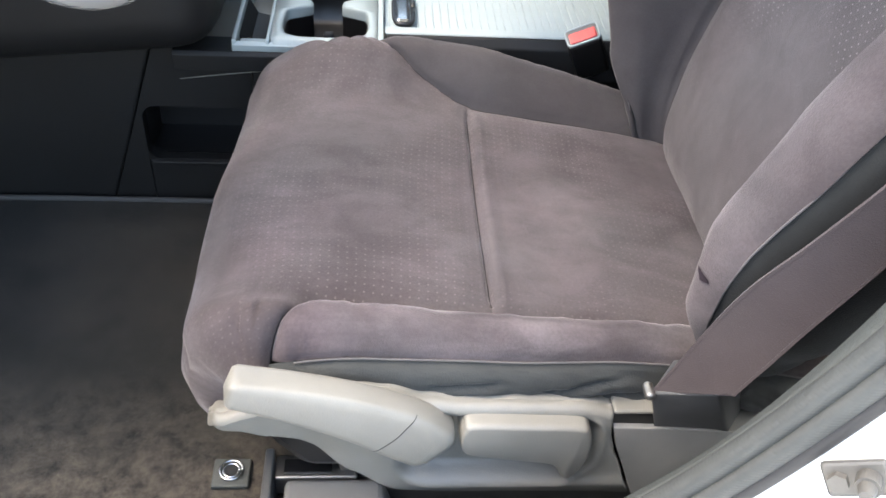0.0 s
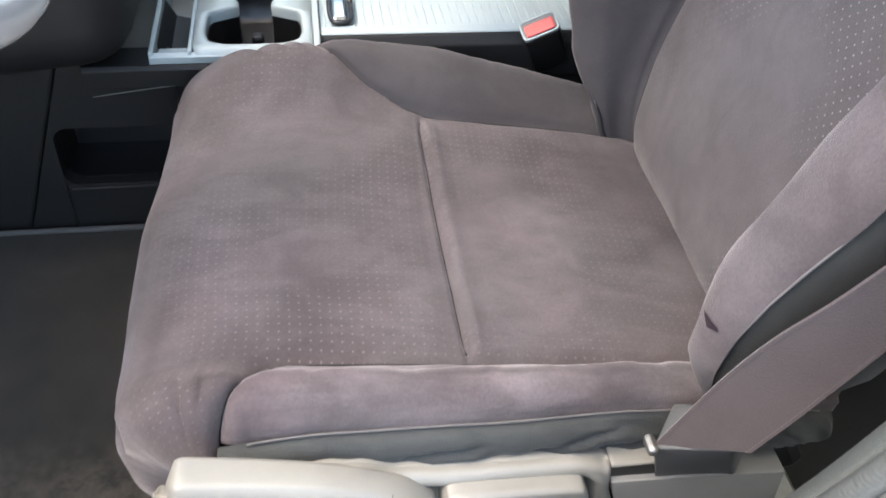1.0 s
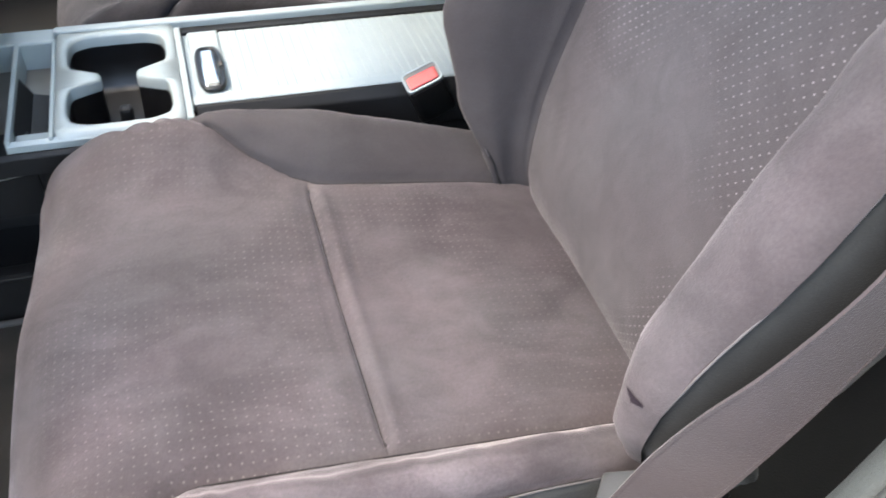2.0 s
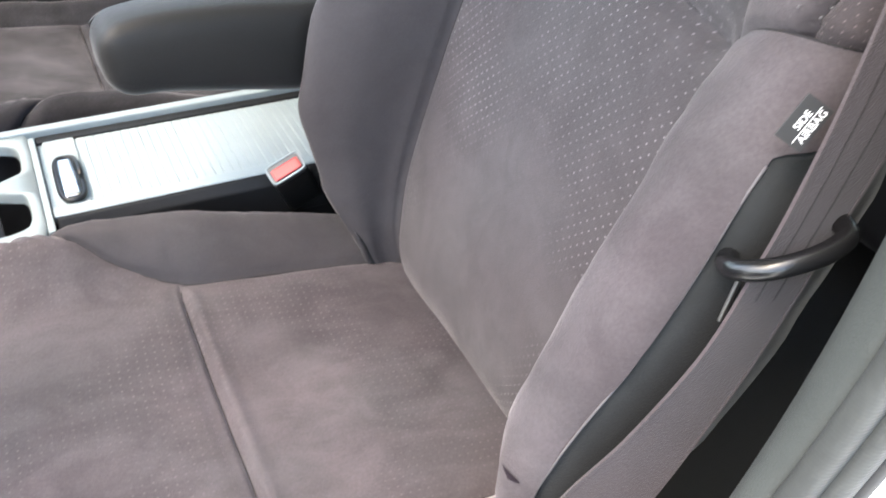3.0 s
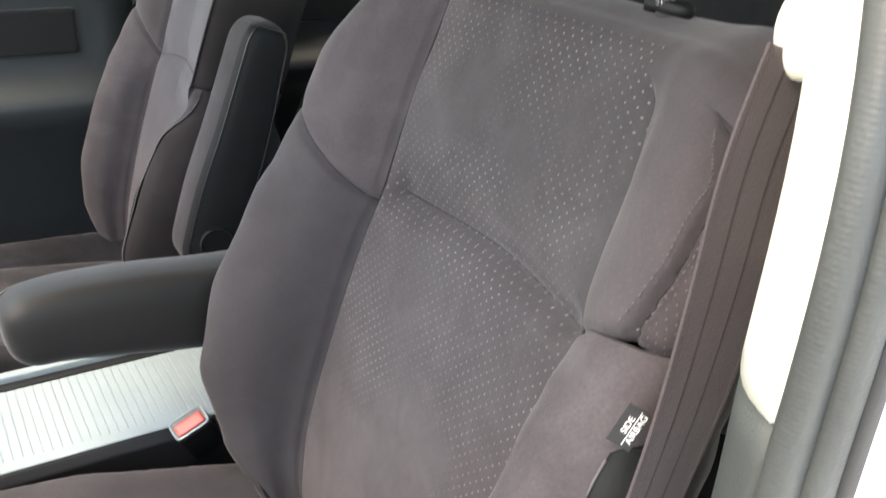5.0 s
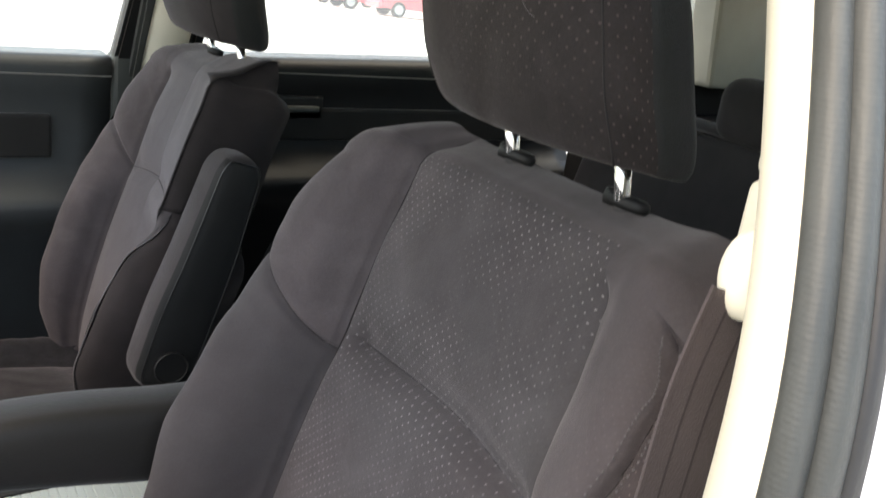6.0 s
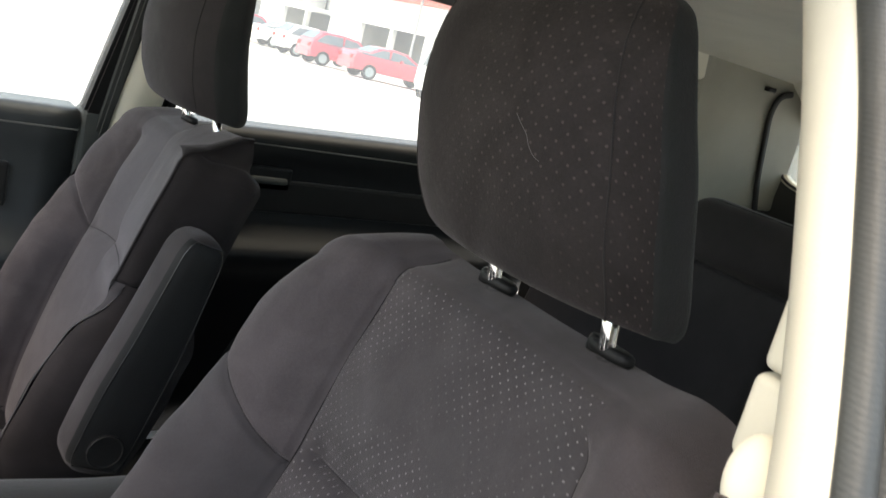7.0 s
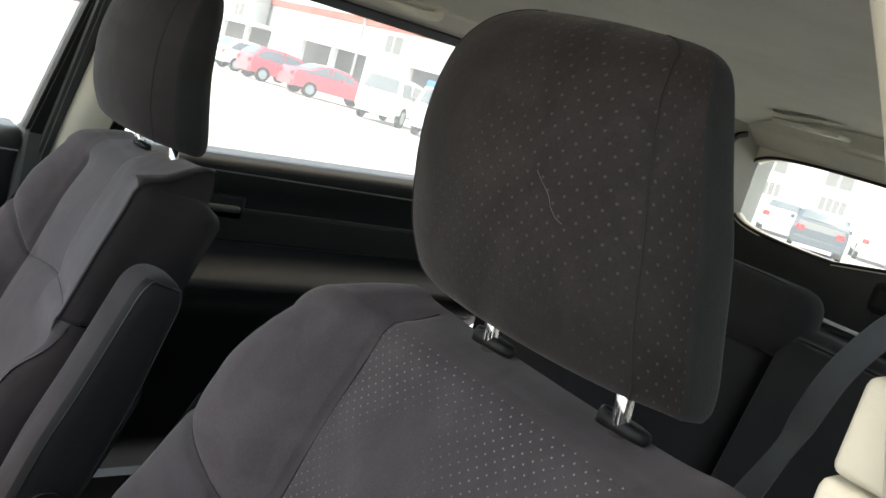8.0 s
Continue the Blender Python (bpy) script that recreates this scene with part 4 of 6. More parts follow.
# weather strip round the door opening, with the painted flange outside it
edge = [Vector((bx, by, z)) for z, ax, ay, bx, by in PILLAR]
sill_run = [(-0.95, 0.335, 0.545), (-0.5, 0.335, 0.54), (-0.2, 0.334, 0.543), (-0.03, 0.332, 0.575)]
seal_path = curve_points([Vector(p) for p in sill_run] + [Vector((e.x, e.y - 0.004, e.z)) for e in edge], 110)


def offset_path(path, dx, dy, dz=0.0):
    return [p + Vector((dx, dy, dz)) for p in path]


def rounded_strip(w, h, n=5):
    pts = []
    for cx, cy, a0 in ((w, h, 0), (-w, h, 90), (-w, -h, 180), (w, -h, 270)):
        for k in range(n):
            a = radians(a0 + 90 * k / (n - 1))
            r = min(w, h) * 0.8
            pts.append((cx - math.copysign(r, cx) + r * math.cos(a), cy - math.copysign(r, cy) + r * math.sin(a)))
    return pts


strip_ob = empty("trim_weather_strip", (0.2, 0.33, 0.6), "grey rubber weather strip of the door opening", "weather strip", kind="structure")
vs, fs = sweep(offset_path(seal_path, 0.003, -0.004), rounded_strip(0.008, 0.007), up=Vector((0, 1, 0)))
link("bulb", vs, fs, rubber, strip_ob)
vs, fs = sweep(offset_path(seal_path, 0.015, -0.011), rounded_strip(0.008, 0.007), up=Vector((0, 1, 0)))
link("lip", vs, fs, rubber, strip_ob)
vs, fs = sweep(offset_path(seal_path, 0.026, -0.015), rounded_strip(0.006, 0.005), up=Vector((0, 1, 0)))
link("outer_lip", vs, fs, rubber_black, strip_ob)
# painted body side behind the strip
rows = []
for i, p in enumerate(seal_path):
    rows.append([p + Vector((0.028, -0.012, 0)), p + Vector((0.035, -0.020, -0.004)), p + Vector((0.055, -0.028, -0.012)), p + Vector((0.13, -0.036, -0.05)), p + Vector((0.22, -0.075, -0.09)), p + Vector((0.26, -0.20, -0.11)), p + Vector((0.75, -0.24, -0.15))])
body_side = sheet("wall_body_side", rows, paint_white, 0.006, "white painted body round the driver's door opening", "car body", into=(0.3, 1, 0))
sill = part("trim_sill", prism([(0.335, 0.42), (0.335, 0.535), (0.36, 0.552), (0.40, 0.545), (0.43, 0.50), (0.43, 0.42)], "x", -0.98, 0.16, 0.004), plastic_dark)
tagged(sill, "dark plastic door sill trim beside the mat", "door sill", kind="structure")
outer_sill = part("wall_outer_sill", prism([(0.10, 0.20), (0.10, 0.42), (0.16, 0.50), (0.29, 0.53), (0.33, 0.53), (0.33, 0.20)], "x", -1.0, 2.3, 0.01), paint_white)
tagged(outer_sill, "white painted rocker panel under the doors", "car body", kind="structure")

striker_grey = material("striker_grey", (0.13, 0.125, 0.115), 0.5, metal=0.3, grain=0.2, grain_scale=300, stain=0.3, stain_scale=40)
# door striker on the body
striker = empty("door_striker", (0.268, 0.28, 0.826), "steel door striker bolt on its plate on the white body", "door striker")
axis = Vector((-0.55, -0.80, 0.22)).normalized()
m = Matrix.Translation((0.279, 0.284, 0.829)) @ axis.to_track_quat("Z", "Y").to_matrix().to_4x4() @ pose(0, 0, 0, 0, 0, 35) @ Matrix.Scale(0.82, 4)
part("plate", box((-0.022, -0.014, 0.0), (0.022, 0.014, 0.004), 0.003, m=m), striker_grey, striker)
bm = rod((0.008, 0.0, 0.0), (0.008, 0, 0.016), 0.0085, 20)
rod((0.008, 0, 0.014), (0.008, 0, 0.026), 0.007, 20, 0.0045, bm)
bmesh.ops.transform(bm, matrix=m, verts=bm.verts)
part("bolt", bm, striker_grey, striker, smooth=False)
bm = rod((-0.012, 0, 0.002), (-0.012, 0, 0.010), 0.0075, 6)
bmesh.ops.transform(bm, matrix=m, verts=bm.verts)
part("nut", bm, striker_grey, striker)

# ---- floor mat ----
mat_ob = empty("floor_mat", (-0.4, 0.68, 0.50), "dirty dark carpet floor mat with bound edge under the driver's feet", "floor mat")
rows = []
for i in range(60):
    x = -0.98 + 1.0 * i / 59
    row = []
    for j in range(50):
        y = 0.44 + 0.505 * j / 49
        z = 0.5025 + 0.003 * noise.noise((x * 5, y * 5, 0)) + 0.02 * smooth01((y - 0.90) / 0.05) * 0.3
        row.append((x, y, z))
    rows.append(row)
vs = [v for r in rows for v in r]
n0 = len(vs)
low = [(x, y, 0.4985) for x, y, z in vs]
link("carpet_face", vs + low, grid_faces(60, 50) + [tuple(k + n0 for k in f[::-1]) for f in grid_faces(60, 50)], carpet, mat_ob)
rim = curve_points([Vector((-0.5, 0.60, 0.507)), Vector((-0.505, 0.80, 0.507)), Vector((-0.505, 0.92, 0.509)), Vector((-0.495, 0.942, 0.510)), Vector((-0.47, 0.946, 0.510)), Vector((-0.3, 0.946, 0.510)), Vector((0.0, 0.946, 0.509))], 60)
vs, fs = sweep(rim, circle(0.004, 8), up=Vector((0, 0, 1)))
link("binding", vs, fs, material("binding", (0.05, 0.05, 0.05), 0.8, grain=0.6, grain_scale=300), mat_ob, "grey stitched binding")
grom = empty("mat_grommet", (-0.135, 0.515, 0.505), "metal ringed fixing eyelet in the floor mat", "grommet")
part("base", box((-0.153, 0.500, 0.503), (-0.117, 0.533, 0.5085), 0.002), trim_grey, grom)
vs, fs = sweep([Vector((-0.135 + 0.011 * math.cos(a), 0.517 + 0.011 * math.sin(a), 0.511)) for a in np.linspace(0, 2 * math.pi, 33)], circle(0.0011, 8), up=Vector((0, 0, 1)))
link("ring", vs, fs, chrome, grom)
vs, fs = sweep([Vector((-0.135 + 0.0078 * math.cos(a), 0.517 + 0.0078 * math.sin(a), 0.5105)) for a in np.linspace(0, 2 * math.pi, 33)], circle(0.0009, 8), up=Vector((0, 0, 1)))
link("inner_ring", vs, fs, chrome, grom)
part("eye", rod((-0.135, 0.517, 0.5075), (-0.135, 0.517, 0.5098), 0.0062, 20), plastic_black, grom)

# ---- tunnel and centre console ----
console = empty("center_console", (0.0, 1.055, 0.50), "center console with silver cup holder plate and ribbed sliding lid", "center console")
YN, YF, TOP = 0.957, 1.152, 0.755
# near side with the open pocket: pieces round the hole
HX0, HX1, HZ0, HZ1 = -0.290, -0.150, 0.568, 0.648
part("side_rear", box((HX1, YN, 0.49), (0.44, YN + 0.02, 0.735), 0.003), plastic_dark, console)
part("side_front", prism([(-0.348, 0.49), (-0.262, 0.735), (HX0 + 0.0001 if HX0 > -0.262 else -0.262, 0.735), (HX0, 0.648), (HX0, 0.49)], "y", YN, YN + 0.02), plastic_dark, console)
part("side_upper", prism([(HX0, HZ1), (-0.262, 0.735), (HX1, 0.735), (HX1, HZ1)], "y", YN, YN + 0.02), plastic_dark, console)
part("side_lower", box((HX0, YN, 0.49), (HX1, YN + 0.02, HZ0), 0.003), plastic_dark, console)
for lo, hi in (((HX0 - 0.004, YN + 0.02, HZ0 - 0.004), (HX1 + 0.004, YN + 0.085, HZ0)), ((HX0 - 0.004, YN + 0.02, HZ1), (HX1 + 0.004, YN + 0.085, HZ1 + 0.004)),
               ((HX0 - 0.004, YN + 0.02, HZ0), (HX0, YN + 0.085, HZ1)), ((HX1, YN + 0.02, HZ0), (HX1 + 0.004, YN + 0.085, HZ1)), ((HX0 - 0.004, YN + 0.085, HZ0 - 0.004), (HX1 + 0.004, YN + 0.089, HZ1 + 0.004))):
    part("pocket_wall", box(lo, hi), plastic_black, console, "open black side pocket")
part("pocket_lip", box((HX0 + 0.004, YN - 0.003, HZ0 - 0.006), (HX1, YN + 0.01, HZ0 - 0.001), 0.002), plastic_dark, console)
for cx, cz, sx, sz in ((HX0, HZ0, 1, 1), (HX0, HZ1, 1, -1)):
    arc = [(cx + sx * (0.018 - 0.018 * math.sin(a)), cz + sz * (0.018 - 0.018 * math.cos(a))) for a in np.linspace(0, math.pi / 2, 8)]
    part("pocket_corner", prism(([(cx, cz)] + arc), "y", YN + 0.001, YN + 0.02), plastic_dark, console)
part("side_far", box((-0.335, YF - 0.02, 0.49), (0.44, YF, 0.735), 0.003), plastic_dark, console)
part("rear_wall", box((0.42, YN + 0.02, 0.49), (0.44, YF - 0.02, 0.735), 0.003), plastic_dark, console)
part("side_rim", prism([(YN - 0.004, 0.700), (YN - 0.005, 0.742), (YN + 0.002, TOP - 0.002), (YN + 0.010, TOP - 0.002), (YN + 0.010, 0.700)], "x", 0.012, 0.44, 0.002), plastic_dark, console)
part("lid_rail", prism([(YN + 0.004, TOP - 0.0015), (YN + 0.006, TOP), (YN + 0.020, TOP), (YN + 0.0215, 0.740), (YN + 0.0105, 0.740)], "x", 0.011, 0.44, 0.001), plastic_silver, console, "silver border of the lid")
part("front_side_rim", prism([(0.930, 0.715), (0.929, 0.735), (0.9325, 0.7393), (YN + 0.001, 0.7393), (YN + 0.001, 0.715)], "x", -0.235, 0.0, 0.001), plastic_dark, console)
part("silver_edge", prism([(0.9335, 0.7395), (0.9325, 0.7475), (0.9365, 0.7515), (0.9365, 0.7395)], "x", -0.165, 0.0, 0.0006), plastic_silver, console, "silver edge of the tray")
part("plate_end", box((0.0025, 0.9370, 0.742), (0.0095, YF - 0.024, TOP), 0.0015), plastic_silver, console)
part("far_rim", prism([(YF + 0.004, 0.734), (YF + 0.004, 0.746), (YF - 0.004, TOP + 0.003), (YF - 0.016, TOP + 0.003), (YF - 0.016, 0.734)], "x", -0.125, 0.44, 0.002), plastic_silver, console)
# thin pale rod that draws the highlight along the side's crease
vs, fs = sweep([Vector((-0.236, YN + 0.0005, 0.6876)), Vector((-0.18, YN - 0.0008, 0.696)), Vector((-0.10, YN - 0.001, 0.706)), Vector((0.0, YN - 0.001, 0.715)), Vector((0.43, YN - 0.001, 0.722))], circle(0.0008, 6))
link("crease_highlight", vs, fs, plastic_grey, console)
# ribbed sliding lid in its dark border
part("lid_border", box((0.004, YN + 0.0215, 0.735), (0.010, YF - 0.0235, 0.7515), 0.001), plastic_dark, console)
part("lid_border", box((0.010, YF - 0.030, 0.735), (0.44, YF - 0.0165, 0.7500), 0.001), plastic_dark, console)
lid = part("sliding_lid", box((0.010, YN + 0.022, 0.735), (0.44, YF - 0.024, 0.7462), 0.001), plastic_silver, console, "silver ribbed sliding lid")
for i in range(38):
    x0 = 0.052 + i * 0.0098
    part("slat", box((x0, YN + 0.024, 0.745), (x0 + 0.0090, YF - 0.026, 0.7474), 0.0006, 1), plastic_silver, lid)
bm = box((0.016, YN + 0.026, 0.745), (0.050, YF - 0.028, 0.7495), 0.002)
part("lid_front", bm, plastic_silver, lid)
vs, fs = sweep([Vector((0.034 + 0.012 * math.copysign(abs(math.cos(a)) ** 0.5, math.cos(a)), 1.030 + 0.043 * math.copysign(abs(math.sin(a)) ** 0.6, math.sin(a)), 0.7535)) for a in np.linspace(0, 2 * math.pi, 41)], circle(0.0030, 8), up=Vector((0, 0, 1)))
link("pull_ring", vs, fs, plastic_black, lid, "black and chrome lid pull")
part("pull_plate", box((0.0240, 0.992, 0.7495), (0.0415, 1.068, 0.7565), 0.004, 3), chrome, lid)
# cup holder plate: outer rectangle down to a waisted hole
CX, CY = -0.060, 1.036


def cup_hole(a, grow=0.0):
    c, s = math.cos(a), math.sin(a)
    best = 0.0
    for k in range(1, 120):
        r = 0.0012 * k
        x, y = r * c, r * s
        inside = (x / (0.051 + grow)) ** 4 + ((abs(y) - 0.050) / (0.040 + grow)) ** 4 < 1 or (abs(x) < 0.019 + grow and abs(y) < 0.06)
        if inside:
            best = r
    return best


N = 96
outer, hole = [], []
for i in range(N):
    a = 2 * math.pi * i / N
    c, s = math.cos(a), math.sin(a)
    r = min(0.062 / max(abs(c), 1e-6), 0.102 / max(abs(s), 1e-6))
    outer.append((CX + r * c, CY + r * s))
    h = cup_hole(a)
    hole.append((CX + h * c, CY + h * s))
rings = [[(x, y, 0.742) for x, y in outer], [(x, y, TOP) for x, y in outer], [(x * 0.25 + hx * 0.75, y * 0.25 + hy * 0.75, TOP) for (x, y), (hx, hy) in zip(outer, hole)],
         [(x * 0.06 + hx * 0.94, y * 0.06 + hy * 0.94, TOP - 0.001) for (x, y), (hx, hy) in zip(outer, hole)], [(x, y, TOP - 0.004) for x, y in hole], [(x, y, TOP - 0.014) for x, y in hole]]
link("cup_plate", [v for r in rings for v in r], grid_faces(6, N, wrap=True), plastic_silver, console, "silver cup holder plate")
rings = [[(CX + (x - CX) * k, CY + (y - CY) * k, z) for x, y in hole] for k, z in ((1.0, TOP - 0.0135), (1.03, TOP - 0.02), (1.0, 0.69), (0.9, 0.684), (0.02, 0.684))]
link("cup_well", [v for r in rings for v in r], grid_faces(5, N, wrap=True), plastic_black, console, "deep black cup well")
part("cup_divider", box((-0.067, 1.029, 0.684), (-0.053, 1.043, 0.715), 0.004), plastic_dark, console)
# front tray
bm = box((-0.335, YN + 0.022, 0.715), (-0.124, YF - 0.024, 0.722), 0.001)
part("tray_floor", bm, plastic_grey, console, "grey front tray")
part("tray_bar", prism([(-0.128, 0.72), (-0.127, 0.754), (-0.123, 0.754), (-0.1225, 0.72)], "y", 0.934, YF - 0.024, 0.001), plastic_silver, console)
part("tray_rib", prism([(-0.167, 0.722), (-0.166, 0.754), (-0.161, 0.754), (-0.160, 0.722)], "y", 0.934, YF - 0.024, 0.001), plastic_silver, console)
part("tray_pocket", prism([(-0.160, 0.7225), (-0.160, 0.748), (-0.150, 0.728), (-0.1285, 0.7225)], "y", 0.960, 1.06), plastic_dark, console, "dark sloping pocket of the tray")
part("tray_face", box((-0.1595, 0.938, 0.7225), (-0.1285, 0.959, 0.744), 0.002), plastic_silver, console)
part("tray_rim", box((-0.335, YF - 0.03, 0.72), (-0.125, YF, TOP), 0.003), plastic_silver, console)
# tunnel side trim ahead of the console, with the joint between them
tunnel = part("trim_tunnel", prism([(-1.0, 0.49), (-1.0, 0.90), (-0.44, 0.86), (-0.2635, 0.738), (-0.3492, 0.49)], "y", YN + 0.001, YF, 0.003), plastic_dark)
tagged(tunnel, "dark plastic side cover of the transmission tunnel", "tunnel cover", kind="structure")

# ---- dashboard underside and steering wheel ----
dash = empty("dashboard", (-0.7, 1.05, 0.9), "dark dashboard with rounded knee cover under the steering wheel", "dashboard")
rows = []
for i in range(26):
    y = 0.40 + 1.38 * i / 25
    row = []
    for k in range(16):
        a = radians(-95 + 185 * k / 15)
        row.append((-0.74 + 0.23 * math.cos(a), y, 1.0 + 0.15 * math.sin(a)))
    rows.append(row)
sheet("panel", rows, plastic_dark, 0.02, "", "", dash, into=(-1, 0, 0))
bm = box((-0.80, 0.885, 0.752), (-0.170, 1.30, 1.06), 0.055, 6)
bmesh.ops.transform(bm, matrix=Matrix.Translation((-0.17, 0.9, 0.78)) @ pose(0, 0, 0, 0, -6, 0) @ Matrix.Translation((0.17, -0.9, -0.78)), verts=bm.verts)
part("knee_cover", bm, plastic_dark, dash, "rounded dark knee cover", True)
part("firewall", box((-1.02, 0.36, 0.42), (-0.98, 1.80, 1.12), 0.0), plastic_black, dash)
# rim leather, its base raised to grey for the sky's reflection
leather_rim_lit = material("leather_rim_lit", (0.26, 0.26, 0.265), 0.24, grain=0.15, grain_scale=500, stain=0.1, coat=0.5)
wheel = empty("steering_wheel", (-0.30, 0.667, 1.05), "black steering wheel with silver lower spoke", "steering wheel")
ctr, wm = Vector((-0.272, 0.667, 1.112)), pose(0, 0, 0, 0, 60, 0)
ring = [ctr + (wm.to_3x3() @ Vector((0.18 * math.cos(a), 0.18 * math.sin(a), 0))) for a in np.linspace(0, 2 * math.pi, 65)]
vs, fs = sweep(ring, circle(0.017, 12), up=(wm.to_3x3() @ Vector((0, 0, 1))), caps=False)
link("rim", vs, fs, leather_rim_lit, wheel, "glossy leather rim with sky reflection painted in as grey")
bm = bmesh.new()
bmesh.ops.create_uvsphere(bm, u_segments=24, v_segments=12, radius=1, matrix=Matrix.Translation(ctr) @ wm @ Matrix.Diagonal((0.075, 0.085, 0.03, 1)))
part("hub", bm, plastic_dark, wheel, smooth=True)
for ang in (0, 180):
    a = radians(ang)
    o = wm.to_3x3() @ Vector((0, 0.17 * math.cos(a), 0))
    part("spoke", rod(ctr, ctr + o, 0.016, 12, 0.012), plastic_dark, wheel, smooth=True)
o = wm.to_3x3() @ Vector((-0.17, 0, 0))
o2 = wm.to_3x3() @ Vector((0.17, 0, 0))
lowest = o if o.z < o2.z else o2
part("lower_spoke", rod(ctr + lowest * 0.35, ctr + lowest, 0.022, 12, 0.016), plastic_silver, wheel, "silver lower spoke", True)
part("column", rod(ctr, ctr + Vector((-0.33, 0, -0.06)), 0.045, 16), plastic_dark, wheel, smooth=True)

driver_seat = build_seat("bucket_chair", "dark mauve-grey velour driver's seat with dotted inserts and headrest", 0.667, 1, 0.0, 0.0, True)
passenger_seat = build_seat("bucket_chair", "dark mauve-grey velour passenger seat with folded-up armrest", 1.483, -1, 0.012, -0.045, False)

# ---- the driver's seat: side shield, levers, buckle, armrest, tag ----
def shield_top(x):
    """Height of the rim along the top of the plastic side shield."""
    return lerp_table([(-0.138, 0.640), (-0.130, 0.652), (-0.10, 0.664), (-0.06, 0.688), (-0.04, 0.700), (-0.015, 0.709), (0.015, 0.706), (0.045, 0.696), (0.075, 0.692), (0.17, 0.690), (0.184, 0.687), (0.194, 0.683), (0.24, 0.682)], x)


def shield_low(x):
    return lerp_table([(-0.138, 0.634), (-0.131, 0.634), (-0.112, 0.631), (-0.086, 0.621), (-0.05, 0.612), (-0.018, 0.590), (0.02, 0.573), (0.10, 0.563), (0.18, 0.553), (0.24, 0.546)], x)


def shield_end(z):
    """Curved joint between the shield and its rear end."""
    return lerp_table([(0.54, 0.243), (0.57, 0.2335), (0.613, 0.2175), (0.645, 0.2050), (0.667, 0.1990), (0.70, 0.1975)], z)


def rounded_inside(x, z, x0, x1, z0, z1, r):
    """How far a point lies inside a rounded rectangle."""
    qx, qz = abs(x - (x0 + x1) / 2) - (x1 - x0) / 2 + r, abs(z - (z0 + z1) / 2) - (z1 - z0) / 2 + r
    return r - math.hypot(max(qx, 0), max(qz, 0)) - min(max(qx, qz), 0.0)


rows = []
for i in range(120):
    row = []
    for k in range(66):
        x = -0.138 + (0.1975 + 0.138) * i / 119
        if k > 22:
            zf = shield_top(x) + (shield_low(x) - shield_top(x)) * (k - 22) / 43
            x = -0.138 + (shield_end(zf) + 0.138) * i / 119
        top, low = shield_top(x), shield_low(x)
        # set back behind the recline lever, and turning in at the front end
        back = 0.018 * smooth01((-0.015 - x) / 0.05) + 0.014 * max(0.0, (-0.122 - x) / 0.016) ** 2
        face, r = 0.4450 + back, 0.0075
        if k <= 12:
            f = k / 12
            y, z = 0.486 + (face + r - 0.486) * f, top - 0.004 * (1 - f)
        elif k <= 22:
            a = (k - 12) / 10 * math.pi / 2
            y, z = face + r - r * math.sin(a), top - r + r * math.cos(a)
        else:
            f = (k - 22) / 43
            z = top - r + (low - top + r) * f
            # flat face, hollowed round the height lever, with a soft belly turning under
            hollow = rounded_inside(x, z, 0.020, 0.1905, 0.5975 + 0.010 * smooth01((x - 0.165) / 0.02), top - 0.0085, 0.018)
            y = face + 0.0145 * smooth01(hollow / 0.0105) - 0.0028 * math.exp(-((hollow + 0.0035) / 0.0035) ** 2) * smooth01((x - 0.02) / 0.03)
            y -= 0.0035 * math.exp(-((z - 0.5925) / 0.007) ** 2) * smooth01((x - 0.02) / 0.03)
            # ahead of the hollow the face slopes in towards the sill
            y += 0.010 * smooth01((0.03 - x) / 0.06) * (top - z) / 0.10
            y += 0.014 * smooth01((0.586 - z) / 0.035) + 0.006 * smooth01(1 - (z - low) / 0.008)
        row.append((x, y, z))
    rows.append(row)
shield = sheet("side_shield", rows, plastic_grey, 0.006, "grey grained plastic side shield with two levers", "", driver_seat, into=(0, 1, 0))


def lever(name, pts, widths, y0, depth, parent, label, mat):
    """A rounded bar along pts (x, z), of the given heights, proud of the shield."""
    path = curve_points([Vector((x, 0, z)) for x, z in pts], 40)
    vs = []
    n = 28
    for i, p in enumerate(path):
        f = i / 39
        w = spline([(a,) for a in widths], f * (len(widths) - 1))[0]
        cap = min(1.0, math.sqrt(max(0.0, 1 - max(0, (0.06 - f) / 0.06, (f - 0.85) / 0.15) ** 2)) + 0.05)
        t = (path[min(i + 1, 39)] - path[max(i - 1, 0)]).normalized()
        nz = Vector((-t.z, 0, t.x))
        for k in range(n):
            a = 2 * math.pi * k / n
            ca, sa = math.cos(a), math.sin(a)
            vs.append(p + nz * (w * cap * math.copysign(abs(ca) ** 0.42, ca)) + Vector((0, y0 - depth * cap * math.copysign(abs(sa) ** 0.42, sa), 0)))
    fs = grid_faces(40, n, wrap=True) + [tuple(range(n))[::-1], tuple(range(39 * n, 40 * n))]
    return link(name, vs, fs, mat, parent, label)


